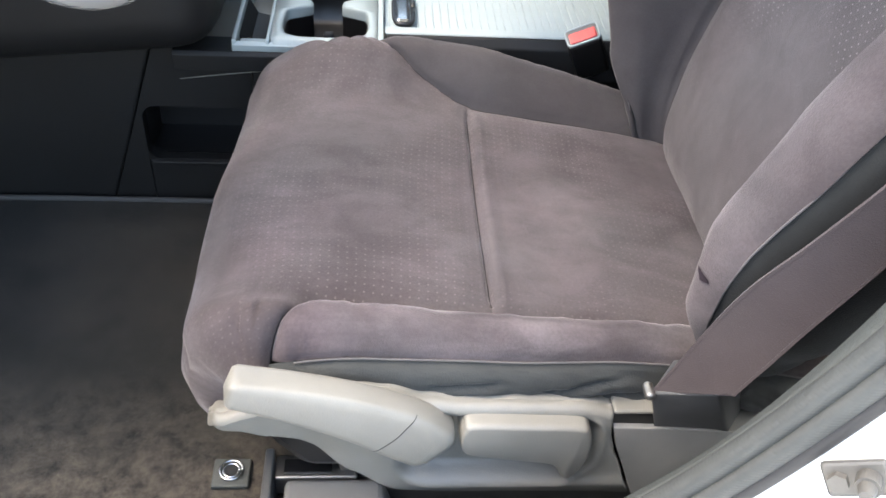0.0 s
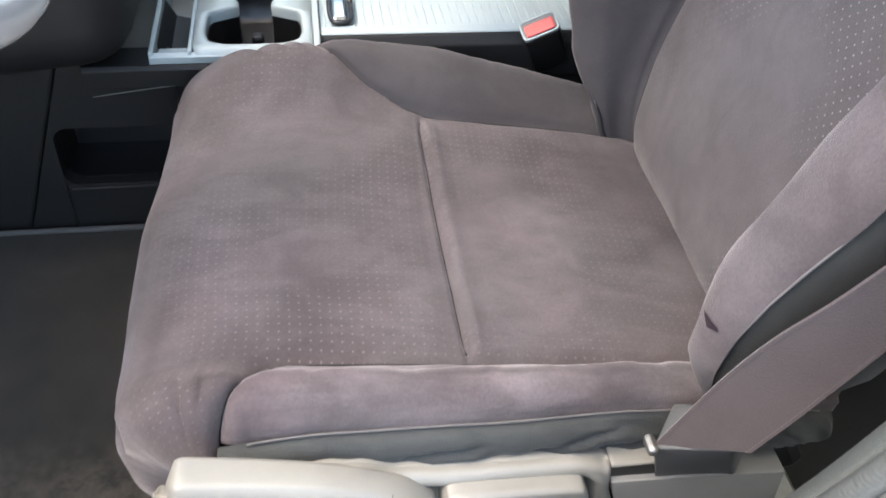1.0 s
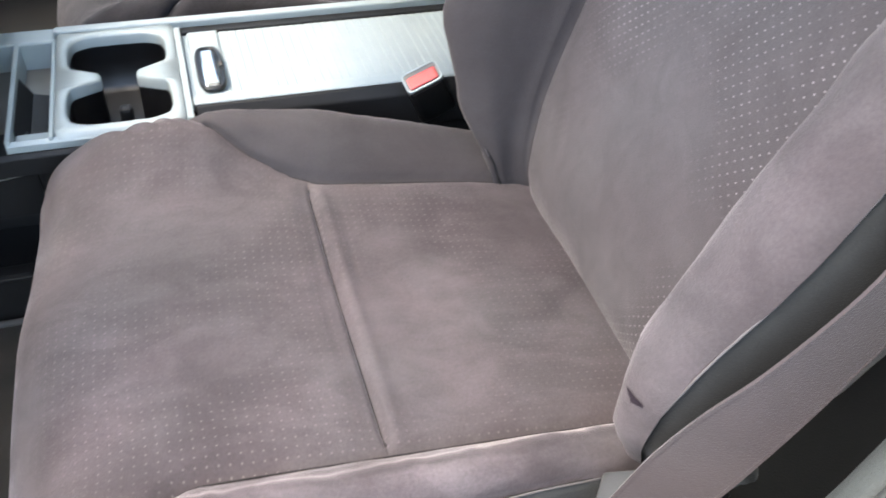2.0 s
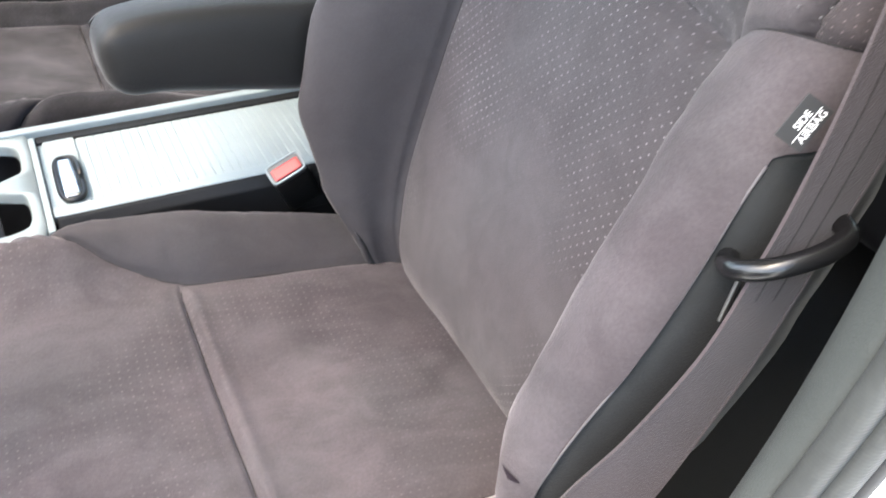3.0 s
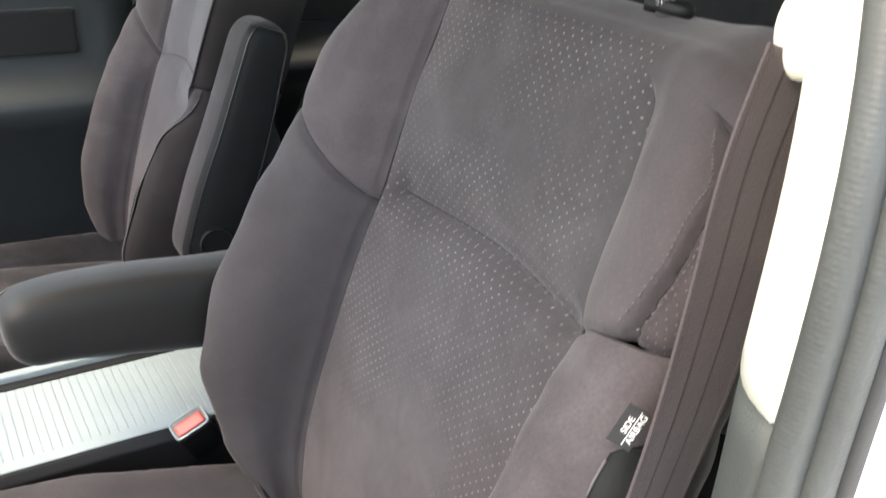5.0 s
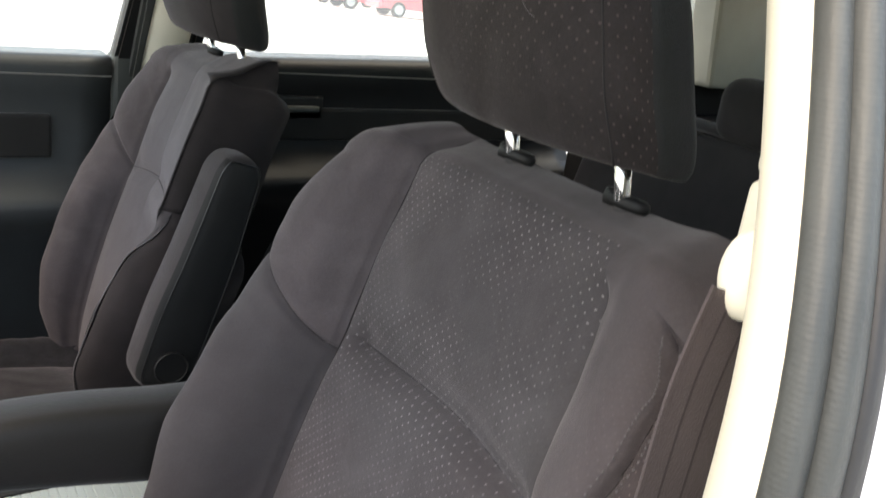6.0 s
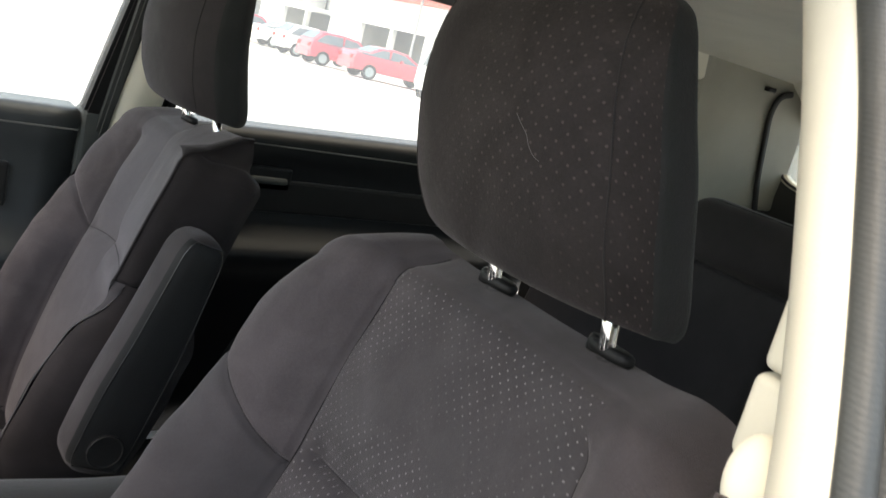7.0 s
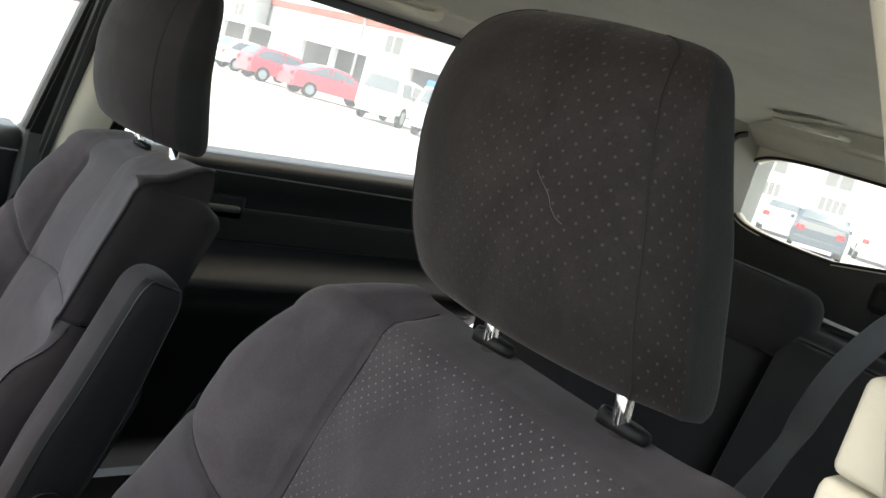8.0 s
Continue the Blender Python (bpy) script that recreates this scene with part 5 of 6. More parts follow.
rec = lever("recline_lever", [(-0.110, 0.729), (-0.06, 0.715), (-0.01, 0.696), (0.030, 0.674), (0.058, 0.652)], [0.013, 0.0185, 0.0245, 0.028, 0.024], 0.438, 0.014, shield, "long grey recline lever", plastic_grey)
surface = BVHTree.FromPolygons([v.co for v in rec.data.vertices], [tuple(p.vertices) for p in rec.data.polygons])
joint = []
for p in curve_points([Vector((0.0385, 0, 0.7060)), Vector((0.0345, 0, 0.7020)), Vector((0.0280, 0, 0.6940)), Vector((0.0190, 0, 0.6800)), Vector((0.0020, 0, 0.6620)), Vector((-0.002, 0, 0.6585))], 30):
    at = surface.ray_cast(Vector((p.x, 0.3, p.z)), Vector((0, 1, 0)))[0]
    if at:
        joint.append(at)
vs, fs = sweep(joint, circle(0.0004, 6))
link("lever_joint", vs, fs, plastic_black, rec)
# height lever: a round-edged bar with a tongue at its rear end
outline = curve_points([Vector((x, 0, z)) for x, z in ((0.0715, 0.668), (0.0735, 0.679), (0.0815, 0.6855), (0.125, 0.6845), (0.166, 0.6825), (0.1765, 0.677), (0.1810, 0.660), (0.1800, 0.638), (0.1735, 0.6205), (0.1665, 0.6135), (0.1605, 0.6165), (0.1560, 0.6265), (0.1470, 0.6345), (0.114, 0.6405), (0.087, 0.6455), (0.0765, 0.6495), (0.0722, 0.658))], 96)
vs = []
rims = [(0.460, 0.0)] + [(0.4310 + 0.0065 * (1 - math.sin(a)), 0.0038 * (1 - math.cos(a))) for a in (0, 0.3, 0.6, 0.9, 1.2, 1.5708)]
for y, inset in rims:
    for i, p in enumerate(outline):
        t = (outline[(i + 1) % 96] - outline[i - 1]).normalized()
        vs.append(p + Vector((-t.z, 0, t.x)) * -inset + Vector((0, y, 0)))
fs = grid_faces(len(rims), 96, wrap=True) + [tuple(range(96 * (len(rims) - 1), 96 * len(rims)))]
bm = mesh_bm(vs, fs)
bmesh.ops.triangulate(bm, faces=[f for f in bm.faces if len(f.verts) > 4])
part("height_lever", bm, plastic_grey, shield, "grey seat height lever", True)
# the shield's own plastic, darkened in colour for the shade at its rear
grey_shaded = material("grey_shaded", (0.15, 0.149, 0.143), 0.45, grain=0.35, grain_scale=900, stain=0.2, stain_scale=12)
part("rear_shield", prism([(0.1994, 0.6685), (0.253, 0.6665), (0.340, 0.660), (0.352, 0.545), (0.2445, 0.540), (0.2338, 0.570), (0.2178, 0.613), (0.2053, 0.645)], "y", 0.4435, 0.475, 0.0012, 3), grey_shaded, shield, "grey rear end of the shield", True)
part("top_ledge", box((0.198, 0.4475, 0.6805), (0.246, 0.486, 0.6845), 0.002), plastic_grey, shield)
part("slot", box((0.1985, 0.4490, 0.6640), (0.244, 0.480, 0.6800)), plastic_black, shield, "dark slot in the shield")
anchor_grey = material("anchor_grey", (0.065, 0.066, 0.067), 0.45, grain=0.3, grain_scale=900, stain=0.2, stain_scale=14)
# cover over the belt's lower end, turned towards the door
face = [Vector(c) for c in ((0.2160, 0.435, 0.7225), (0.2550, 0.4070, 0.7530), (0.304, 0.449, 0.650), (0.2385, 0.4500, 0.650))]
inward = Vector((0.028, 0.036, 0.0))
vs = face + [c + inward for c in face]
bm = mesh_bm(vs, [(0, 1, 2, 3), (7, 6, 5, 4), (0, 4, 5, 1), (1, 5, 6, 2), (2, 6, 7, 3), (3, 7, 4, 0)])
bmesh.ops.bevel(bm, geom=list(bm.edges), offset=0.0025, segments=2, affect="EDGES", profile=0.5)
part("anchor_cover", bm, anchor_grey, shield, "dark belt anchor cover", True)
# rail end under the shield
rail_end = empty("rail_cover", (-0.04, 0.45, 0.50), "grey plastic cover over the end of the seat rail", "rail cover")
part("top_cover", prism([(-0.082, 0.505), (-0.078, 0.548), (0.012, 0.548), (0.024, 0.505)], "y", 0.400, 0.481, 0.005), grey_shaded, rail_end)
part("rail_edge", box((-0.088, 0.483, 0.520), (-0.012, 0.509, 0.546), 0.002), steel, rail_end, "bare steel rail end")
part("rail_slot", box((-0.080, 0.488, 0.5455), (-0.036, 0.503, 0.5475), 0.0005), plastic_black, rail_end)
part("front_lip", prism([(-0.105, 0.502), (-0.098, 0.553), (-0.090, 0.553), (-0.088, 0.502)], "y", 0.380, 0.512, 0.002), anchor_grey, rail_end)

# belt hook on the wing and the metal slot under it
hook_pts = curve_points([Vector((0.326, 0.414, 1.010)), Vector((0.313, 0.404, 1.013)), Vector((0.3085, 0.392, 1.019)), Vector((0.317, 0.379, 1.027)), Vector((0.339, 0.373, 1.033)), Vector((0.357, 0.376, 1.036)), Vector((0.365, 0.388, 1.035))], 40)
vs, fs = sweep(hook_pts, circle(0.0056, 12), up=Vector((0, 0, 1)))
hook_black = material("hook_black", (0.0055, 0.0055, 0.006), 0.27, grain=0.1, grain_scale=500, stain=0.1, spec=0.6)
link("belt_hook", vs, fs, hook_black, driver_seat, "glossy black belt guide hook")
part("metal_slot", box((-0.0145, -0.0012, -0.0022), (0.0145, 0.0012, 0.0022), 0.001, m=Matrix.Translation((0.3193, 0.4000, 0.991)) @ pose(0, 0, 0, 0, -76, 12)), steel, driver_seat, "small bright metal strip")

# tag on the wing
ux = Vector((0.56, -0.03, 0.83)).normalized()
nn = Vector((-0.4525, -0.849, 0.2746)).normalized()
vx = nn.cross(ux).normalized()
nn = ux.cross(vx).normalized()
tm = Matrix(((ux.x, vx.x, nn.x, 0.3360), (ux.y, vx.y, nn.y, 0.4045), (ux.z, vx.z, nn.z, 1.088), (0, 0, 0, 1))) @ Matrix.Scale(0.73, 4)
tag = part("airbag_tag", box((-0.016, -0.0105, -0.0008), (0.016, 0.0105, 0.0008), 0.0003, m=tm), label_black, driver_seat, "black sewn tag with white letters")
for word, row in (("SIDE", 0.0022), ("AIRBAG", -0.0056)):
    cu = bpy.data.curves.new("letters", "FONT")
    cu.body, cu.size, cu.align_x, cu.align_y = word, 0.0070, "CENTER", "CENTER"
    cu.extrude = 0.0002
    ob = new("letters", cu)
    me = bpy.data.meshes.new_from_object(ob)
    bpy.data.objects.remove(ob)
    me.materials.append(label_white)
    ob = new("letters", me)
    ob.parent = tag
    ob.matrix_world = tm @ Matrix.Translation((0.001, row, 0.0011))
part("tag_line", box((-0.014, -0.0021, 0.0009), (0.014, -0.0016, 0.0012), m=tm), label_white, tag)


def build_armrest(parent, pts, halves, lo, hi, pivot, pivot_y, outward, cover):
    """A padded arm along pts (x, z), of the given half heights, between lo and hi across, with a seam round its inner face."""
    path = curve_points([Vector((x, 0, z)) for x, z in pts], 60)
    n, mid, dep = 28, (lo + hi) / 2, (hi - lo) / 2
    vs = []
    for i, p in enumerate(path):
        f = i / 59
        w = spline([(a,) for a in halves], f * (len(halves) - 1))[0]
        e = max(0.0, (0.16 - f) / 0.16, (f - 0.90) / 0.10)
        cap = max(math.sqrt(max(0.0, 1 - e ** 2)), 0.03)
        t = (path[min(i + 1, 59)] - path[max(i - 1, 0)]).normalized()
        nz = Vector((-t.z, 0, t.x))
        for k in range(n):
            a = 2 * math.pi * k / n
            ca, sa = math.cos(a), math.sin(a)
            vs.append(p + nz * (w * cap * math.copysign(abs(ca) ** 0.6, ca)) + Vector((0, mid + dep * (0.35 + 0.65 * cap) * math.copysign(abs(sa) ** 0.5, sa), 0)))
    fs = grid_faces(60, n, wrap=True) + [tuple(range(n))[::-1], tuple(range(59 * n, 60 * n))]
    # faces turned outward take the colour with painted shade
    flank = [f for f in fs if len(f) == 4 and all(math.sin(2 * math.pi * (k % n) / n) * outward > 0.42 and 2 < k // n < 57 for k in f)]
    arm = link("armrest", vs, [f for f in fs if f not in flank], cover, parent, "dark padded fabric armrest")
    link("side_panel", vs, flank, arm_side_shaded, arm, "side of the armrest with shade put into its colour")
    loop = []
    face = mid + outward * dep * 0.93
    for s in (1, -1):
        run = []
        for i in range(3, 57):
            f = i / 59
            w = spline([(a,) for a in halves], f * (len(halves) - 1))[0]
            e = max(0.0, (0.16 - f) / 0.16, (f - 0.90) / 0.10)
            cap = max(math.sqrt(max(0.0, 1 - e ** 2)), 0.03)
            t = (path[i + 1] - path[i - 1]).normalized()
            run.append(path[i] + Vector((-t.z, 0, t.x)) * s * w * cap * 0.80 + Vector((0, face - mid + mid, 0)))
        loop += run if s == 1 else run[::-1]
    loop.append(loop[0])
    vs, fs = sweep(loop, circle(0.0011, 6), up=Vector((0, 1, 0)), caps=False)
    link("armrest_seam", vs, fs, plastic_black, arm)
    part("pivot_cover", rod((pivot[0], pivot_y, pivot[1]), (pivot[0], pivot_y + 0.006 * outward, pivot[1]), 0.021, 28), plastic_black, arm, "round black pivot cap", False)
    ringp = [Vector((pivot[0] + 0.021 * math.cos(a), pivot_y + 0.006 * outward, pivot[1] + 0.021 * math.sin(a))) for a in np.linspace(0, 2 * math.pi, 33)]
    vs, fs = sweep(ringp, circle(0.0014, 6), up=Vector((0, 1, 0)), caps=False)
    link("cap_edge", vs, fs, plastic_dark, arm)
    return arm


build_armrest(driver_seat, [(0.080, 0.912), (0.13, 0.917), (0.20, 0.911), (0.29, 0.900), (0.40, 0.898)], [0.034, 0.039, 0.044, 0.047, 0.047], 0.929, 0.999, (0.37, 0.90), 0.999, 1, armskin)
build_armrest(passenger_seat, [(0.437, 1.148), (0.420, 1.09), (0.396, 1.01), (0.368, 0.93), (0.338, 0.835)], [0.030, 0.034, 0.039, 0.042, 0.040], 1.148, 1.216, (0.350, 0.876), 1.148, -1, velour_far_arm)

# ---- belts and buckles ----
def belt(name, pts, normals, width, mat, label, category="seat belt", lines=0.0, end=None):
    """A woven band; lines is the share of its length that shows woven grooves, end its slanted lower edge."""
    path = curve_points([Vector(p) for p in pts], 70)
    ns = [Vector(spline(normals, (len(normals) - 1) * i / 69)).normalized() for i in range(70)]
    top = empty(name, pts[-1], label, category)
    def ribbon(nm, lo, hi, lift, th, m, count=70):
        vs = []
        for i, p in enumerate(path[:count]):
            t = (path[min(i + 1, 69)] - path[max(i - 1, 0)]).normalized()
            side = t.cross(ns[i]).normalized()
            nor = side.cross(t).normalized()
            if end:
                f = smooth01((i - 52) / 17)
                side = side * (1 - f) + end / width * f
            rim = (hi - lo) * 0.02
            for a, b in ((lo, lift), (lo, lift + th * 0.6), (lo + rim, lift + th), (lo + rim * 3, lift + th), (hi - rim * 3, lift + th), (hi - rim, lift + th), (hi, lift + th * 0.6), (hi, lift)):
                vs.append(p + side * a * width + nor * b)
        link(nm, vs, grid_faces(count, 8, wrap=True) + [tuple(range(8))[::-1], tuple(range(8 * count - 8, 8 * count))], m, top, smooth=nm == "webbing")
    ribbon("webbing", -0.5, 0.5, 0.0, 0.0014, mat)
    if lines:
        for k in (-0.10, 0.22):
            ribbon("woven_line", k - 0.014, k + 0.014, 0.0013, 0.0003, webbing_dark, int(70 * lines))
    for k in (-0.49, 0.49):
        ribbon("selvedge", k - 0.025, k + 0.025, -0.0002, 0.002, mat)
    return top


belt("seat_belt", [(0.394, 0.391, 1.284), (0.379, 0.390, 1.235), (0.370, 0.388, 1.17), (0.360, 0.387, 1.11), (0.350, 0.388, 1.06), (0.338, 0.388, 1.02), (0.317, 0.388, 0.96), (0.287, 0.391, 0.90), (0.266, 0.399, 0.85), (0.255, 0.410, 0.80), (0.2475, 0.4155, 0.768), (0.2405, 0.4200, 0.740)],
     [(-0.25, -0.97, 0.0), (-0.22, -0.97, 0.0), (-0.18, -0.97, 0.0), (-0.10, -0.99, 0.0), (-0.02, -0.99, 0.0), (0.02, -0.99, 0.0), (0.0, -0.99, 0.03), (-0.20, -0.97, 0.06), (-0.48, -0.85, 0.1), (-0.66, -0.74, 0.15), (-0.66, -0.74, 0.18), (-0.66, -0.74, 0.2)], 0.046, webbing, "mauve-grey seat belt webbing hanging beside the driver's seat", lines=0.5, end=Vector((-0.043, 0.039, -0.043)))
tongue = empty("belt_anchor", (0.228, 0.435, 0.70), "small metal anchor end of the driver's seat belt", "belt anchor")
part("tongue", box((0.2120, 0.430, 0.7175), (0.2200, 0.446, 0.7260), 0.0035, 3), steel, tongue)
guide = empty("belt_guide", (0.40, 0.40, 1.29), "cream plastic upper belt guide on the door pillar", "belt guide")
bm = bmesh.new()
bmesh.ops.create_uvsphere(bm, u_segments=20, v_segments=14, radius=1, matrix=Matrix.Translation((0.393, 0.392, 1.296)) @ pose(0, 0, 0, 0, 18, 40) @ Matrix.Diagonal((0.012, 0.015, 0.023, 1)))
part("cover", bm, trim_cream, guide, smooth=True)
part("slider", box((0.430, 0.385, 1.285), (0.456, 0.434, 1.3325), 0.006, 3), trim_cream, guide, smooth=True)
part("slider_cap", box((0.427, 0.385, 1.3355), (0.452, 0.4305, 1.385), 0.006, 3), trim_cream, guide, smooth=True)


def buckle(at, lean, parent_label):
    b = empty("belt_buckle", at, parent_label, "belt buckle", "belt buckles")
    m = Matrix.Translation(at) @ lean
    part("body", box((-0.0205, -0.0125, -0.075), (0.0205, 0.0125, 0.0), 0.005, m=m), plastic_black, b)
    part("well", box((-0.0195, -0.0115, -0.004), (0.0195, 0.0115, 0.0008), 0.002, m=m), grey_shaded, b)
    edge = [m @ Vector((0.0192 * math.copysign(abs(math.cos(a)) ** 0.3, math.cos(a)), 0.0113 * math.copysign(abs(math.sin(a)) ** 0.3, math.sin(a)), 0.0015)) for a in np.linspace(0, 2 * math.pi, 49)]
    vs, fs = sweep(edge, circle(0.0013, 6), up=m.to_3x3() @ Vector((0, 0, 1)), caps=False)
    link("collar", vs, fs, plastic_silver, b, "thin pale frame")
    part("button", box((-0.0160, -0.0090, 0.0005), (0.0160, 0.0050, 0.0034), 0.0022, m=m), red_button, b, "red press button")
    part("stalk", box((-0.016, -0.006, -0.20), (0.016, 0.006, -0.07), 0.003, m=m), plastic_black, b)
    return b


buckle((0.240, 0.927, 0.777), pose(0, 0, 0, 26, -24, 0), "black belt buckle with red button beside the driver's seat")

# ---- far doors, windows and pillars ----
glass = bpy.data.materials.new("glass")
glass.use_nodes = True
gn, gl = glass.node_tree.nodes, glass.node_tree.links
tr, gs, mxs, fr = gn.new("ShaderNodeBsdfTransparent"), gn.new("ShaderNodeBsdfGlossy"), gn.new("ShaderNodeMixShader"), gn.new("ShaderNodeFresnel")
tr.inputs[0].default_value = (0.90, 0.93, 0.91, 1)
gs.inputs["Roughness"].default_value = 0.02
fr.inputs[0].default_value = 1.25
gl.new(fr.outputs[0], mxs.inputs[0])
gl.new(tr.outputs[0], mxs.inputs[1])
gl.new(gs.outputs[0], mxs.inputs[2])
# pale veil mixed into the panes, standing for glare over the view outside
haze, haze_mix = gn.new("ShaderNodeBsdfTranslucent"), gn.new("ShaderNodeMixShader")
haze.inputs[0].default_value = (0.9, 0.9, 0.9, 1)
haze_mix.inputs[0].default_value = 0.085
gl.new(mxs.outputs[0], haze_mix.inputs[1])
gl.new(haze.outputs[0], haze_mix.inputs[2])
gl.new(haze_mix.outputs[0], gn["Material Output"].inputs[0])

YD = 1.80


def far_door(nm, x0, x1, belt0, belt1, arm_z, handle, label, skin):
    """An inner door panel with armrest, pull handle and window sill."""
    d = empty(nm, ((x0 + x1) / 2, YD, 0.5), label, "car door", kind="structure")
    rows = []
    for i in range(20):
        f = i / 19
        x = x0 + (x1 - x0) * f
        bz = belt0 + (belt1 - belt0) * f
        prof = [(0.50, 0.02), (0.58, 0.0), (arm_z - 0.10, 0.0), (arm_z - 0.055, -0.045), (arm_z - 0.02, -0.062), (arm_z, -0.055), (arm_z + 0.012, -0.02), (arm_z + 0.05, 0.012), (bz - 0.06, 0.004), (bz - 0.015, -0.012), (bz, 0.0), (bz + 0.002, 0.03)]
        rows.append([(x, YD + b, a) for a, b in prof])
    sheet("panel", rows, skin, 0.05, "", "", d, into=(0, 1, 0))
    part("sill_trim", box((x0, YD - 0.010, min(belt0, belt1) - 0.02), (x1, YD - 0.004, min(belt0, belt1) - 0.017), 0.001), plastic_grey, d)
    part("insert", box((x0 + 0.05, YD - 0.004, arm_z + 0.06), (x1 - 0.10, YD + 0.016, belt0 - 0.09), 0.006), armskin, d, "dark fabric insert")
    hx, hz = handle
    h = part("pull_handle", box((hx - 0.04, YD - 0.020, hz - 0.007), (hx + 0.04, YD - 0.006, hz + 0.007), 0.005), trim_grey, d, "silver-grey inner door handle")
    part("handle_bezel", box((hx - 0.055, YD - 0.004, hz - 0.025), (hx + 0.055, YD + 0.014, hz + 0.025), 0.005), plastic_black, h)
    part("outer_skin", box((x0, YD + 0.05, 0.35), (x1, YD + 0.08, min(belt0, belt1)), 0.005), paint_white, d, "white painted outside")
    return d


far_door("door_1", -0.62, 0.428, 1.145, 1.158, 0.915, (0.05, 1.05), "dark plastic front passenger door with fabric insert", door_lit)
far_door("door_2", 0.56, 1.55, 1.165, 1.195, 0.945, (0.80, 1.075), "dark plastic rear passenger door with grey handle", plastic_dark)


def pane(name, corners, label):
    vs = [Vector(c) for c in corners]
    ob = link(name, vs + [v + Vector((0.002, 0.004, 0)) for v in vs], [(0, 1, 2, 3), (7, 6, 5, 4), (0, 4, 5, 1), (1, 5, 6, 2), (2, 6, 7, 3), (3, 7, 4, 0)], glass, smooth=False)
    ob.visible_shadow = False
    return tagged(ob, label, "window", kind="structure")


YR = 1.655  # the roof rail on the far side
pane("window_1", [(-0.62, YD + 0.02, 1.14), (0.445, YD + 0.02, 1.155), (0.512, YR + 0.02, 1.515), (-0.22, YR + 0.02, 1.515)], "clear front passenger window glass")
pane("window_2", [(0.56, YD + 0.02, 1.16), (1.42, YD + 0.02, 1.19), (1.36, YR + 0.02, 1.49), (0.60, YR + 0.02, 1.515)], "clear rear passenger window glass")


def tilted_bar(name, x_low, x_high, z0, z1, width, mat, label, depth=0.04, y_off=0.0):
    bm = bmesh.new()
    def at(x, z, out):
        f = (z - 1.15) / (1.52 - 1.15)
        return Vector((x, YD + (YR - YD) * f + out + y_off, z))
    lo = [at(x_low - width / 2, z0, -depth / 2), at(x_low + width / 2, z0, -depth / 2), at(x_low + width / 2, z0, depth / 2), at(x_low - width / 2, z0, depth / 2)]
    hi = [at(x_high - width / 2, z1, -depth / 2), at(x_high + width / 2, z1, -depth / 2), at(x_high + width / 2, z1, depth / 2), at(x_high - width / 2, z1, depth / 2)]
    va, vb = [bm.verts.new(p) for p in lo], [bm.verts.new(p) for p in hi]
    bm.faces.new(va)
    bm.faces.new(vb)
    for i in range(4):
        bm.faces.new((va[i], va[(i + 1) % 4], vb[(i + 1) % 4], vb[i]))
    bmesh.ops.recalc_face_normals(bm, faces=bm.faces)
    bmesh.ops.bevel(bm, geom=list(bm.edges), offset=0.006, segments=2, affect="EDGES")
    return tagged(part(name, bm, mat), label, "pillar trim", kind="structure")


rows = []
for i in range(16):
    z = 0.95 + 0.61 * i / 15
    f = (z - 1.15) / 0.37
    x0, y0 = 0.495 + 0.05 * (z - 0.95) / 0.61, YD + (YR - YD) * f
    rows.append([(x0 - 0.048 * math.cos(math.pi * k / 14), y0 + 0.02 - 0.052 * math.sin(math.pi * k / 14) ** 0.7, z) for k in range(15)])
sheet("trim_far_pillar", rows, trim_cream, 0.02, "cream pillar trim on the passenger side", "pillar trim", into=(0, 1, 0))
tilted_bar("trim_far_seal", 0.436, 0.490, 0.50, 1.56, 0.022, rubber, "dark door seal on the passenger side pillar", 0.05)
tilted_bar("trim_far_frame", 0.446, 0.500, 1.14, 1.56, 0.032, plastic_dark, "dark window frame of the front passenger door", 0.05, 0.02)
tilted_bar("trim_rear_frame", 0.572, 0.612, 1.15, 1.54, 0.022, plastic_dark, "dark window frame of the rear passenger door", 0.05, 0.02)
low_p = part("trim_far_pillar_low", box((0.43, YD - 0.01, 0.50), (0.56, YD + 0.05, 1.165), 0.008), trim_grey)
tagged(low_p, "grey lower pillar trim on the passenger side", "pillar trim", kind="structure")
rail = part("trim_roof_rail", prism([(YR - 0.05, 1.545), (YR - 0.02, 1.518), (YR + 0.03, 1.500), (YR + 0.07, 1.52), (YR + 0.07, 1.60), (YR, 1.60)], "x", -0.25, 1.40, 0.006), headliner)
tagged(rail, "beige roof rail over the passenger side windows", "roof rail", kind="structure")
dark_rail = part("trim_rail_seal", prism([(YR - 0.012, 1.512), (YR + 0.03, 1.497), (YR + 0.03, 1.4935), (YR - 0.011, 1.508)], "x", -0.25, 1.40, 0.001), rubber_black)
tagged(dark_rail, "black seal under the roof rail", "door seal", kind="structure")
grab = empty("grab_handle", (0.955, 1.60, 1.545), "beige fold-up grab handle on the roof rail", "grab handle")
gp = curve_points([Vector((0.875, 1.615, 1.555)), Vector((0.89, 1.59, 1.535)), Vector((0.955, 1.583, 1.528)), Vector((1.025, 1.59, 1.533)), Vector((1.04, 1.615, 1.553))], 24)
vs, fs = sweep(gp, circle(0.009, 10), up=Vector((0, 0, 1)))
link("grip", vs, fs, trim_cream, grab)
for x in (0.873, 1.042):
    part("mount", box((x - 0.015, 1.600, 1.545), (x + 0.015, 1.63, 1.575), 0.005), trim_cream, grab)
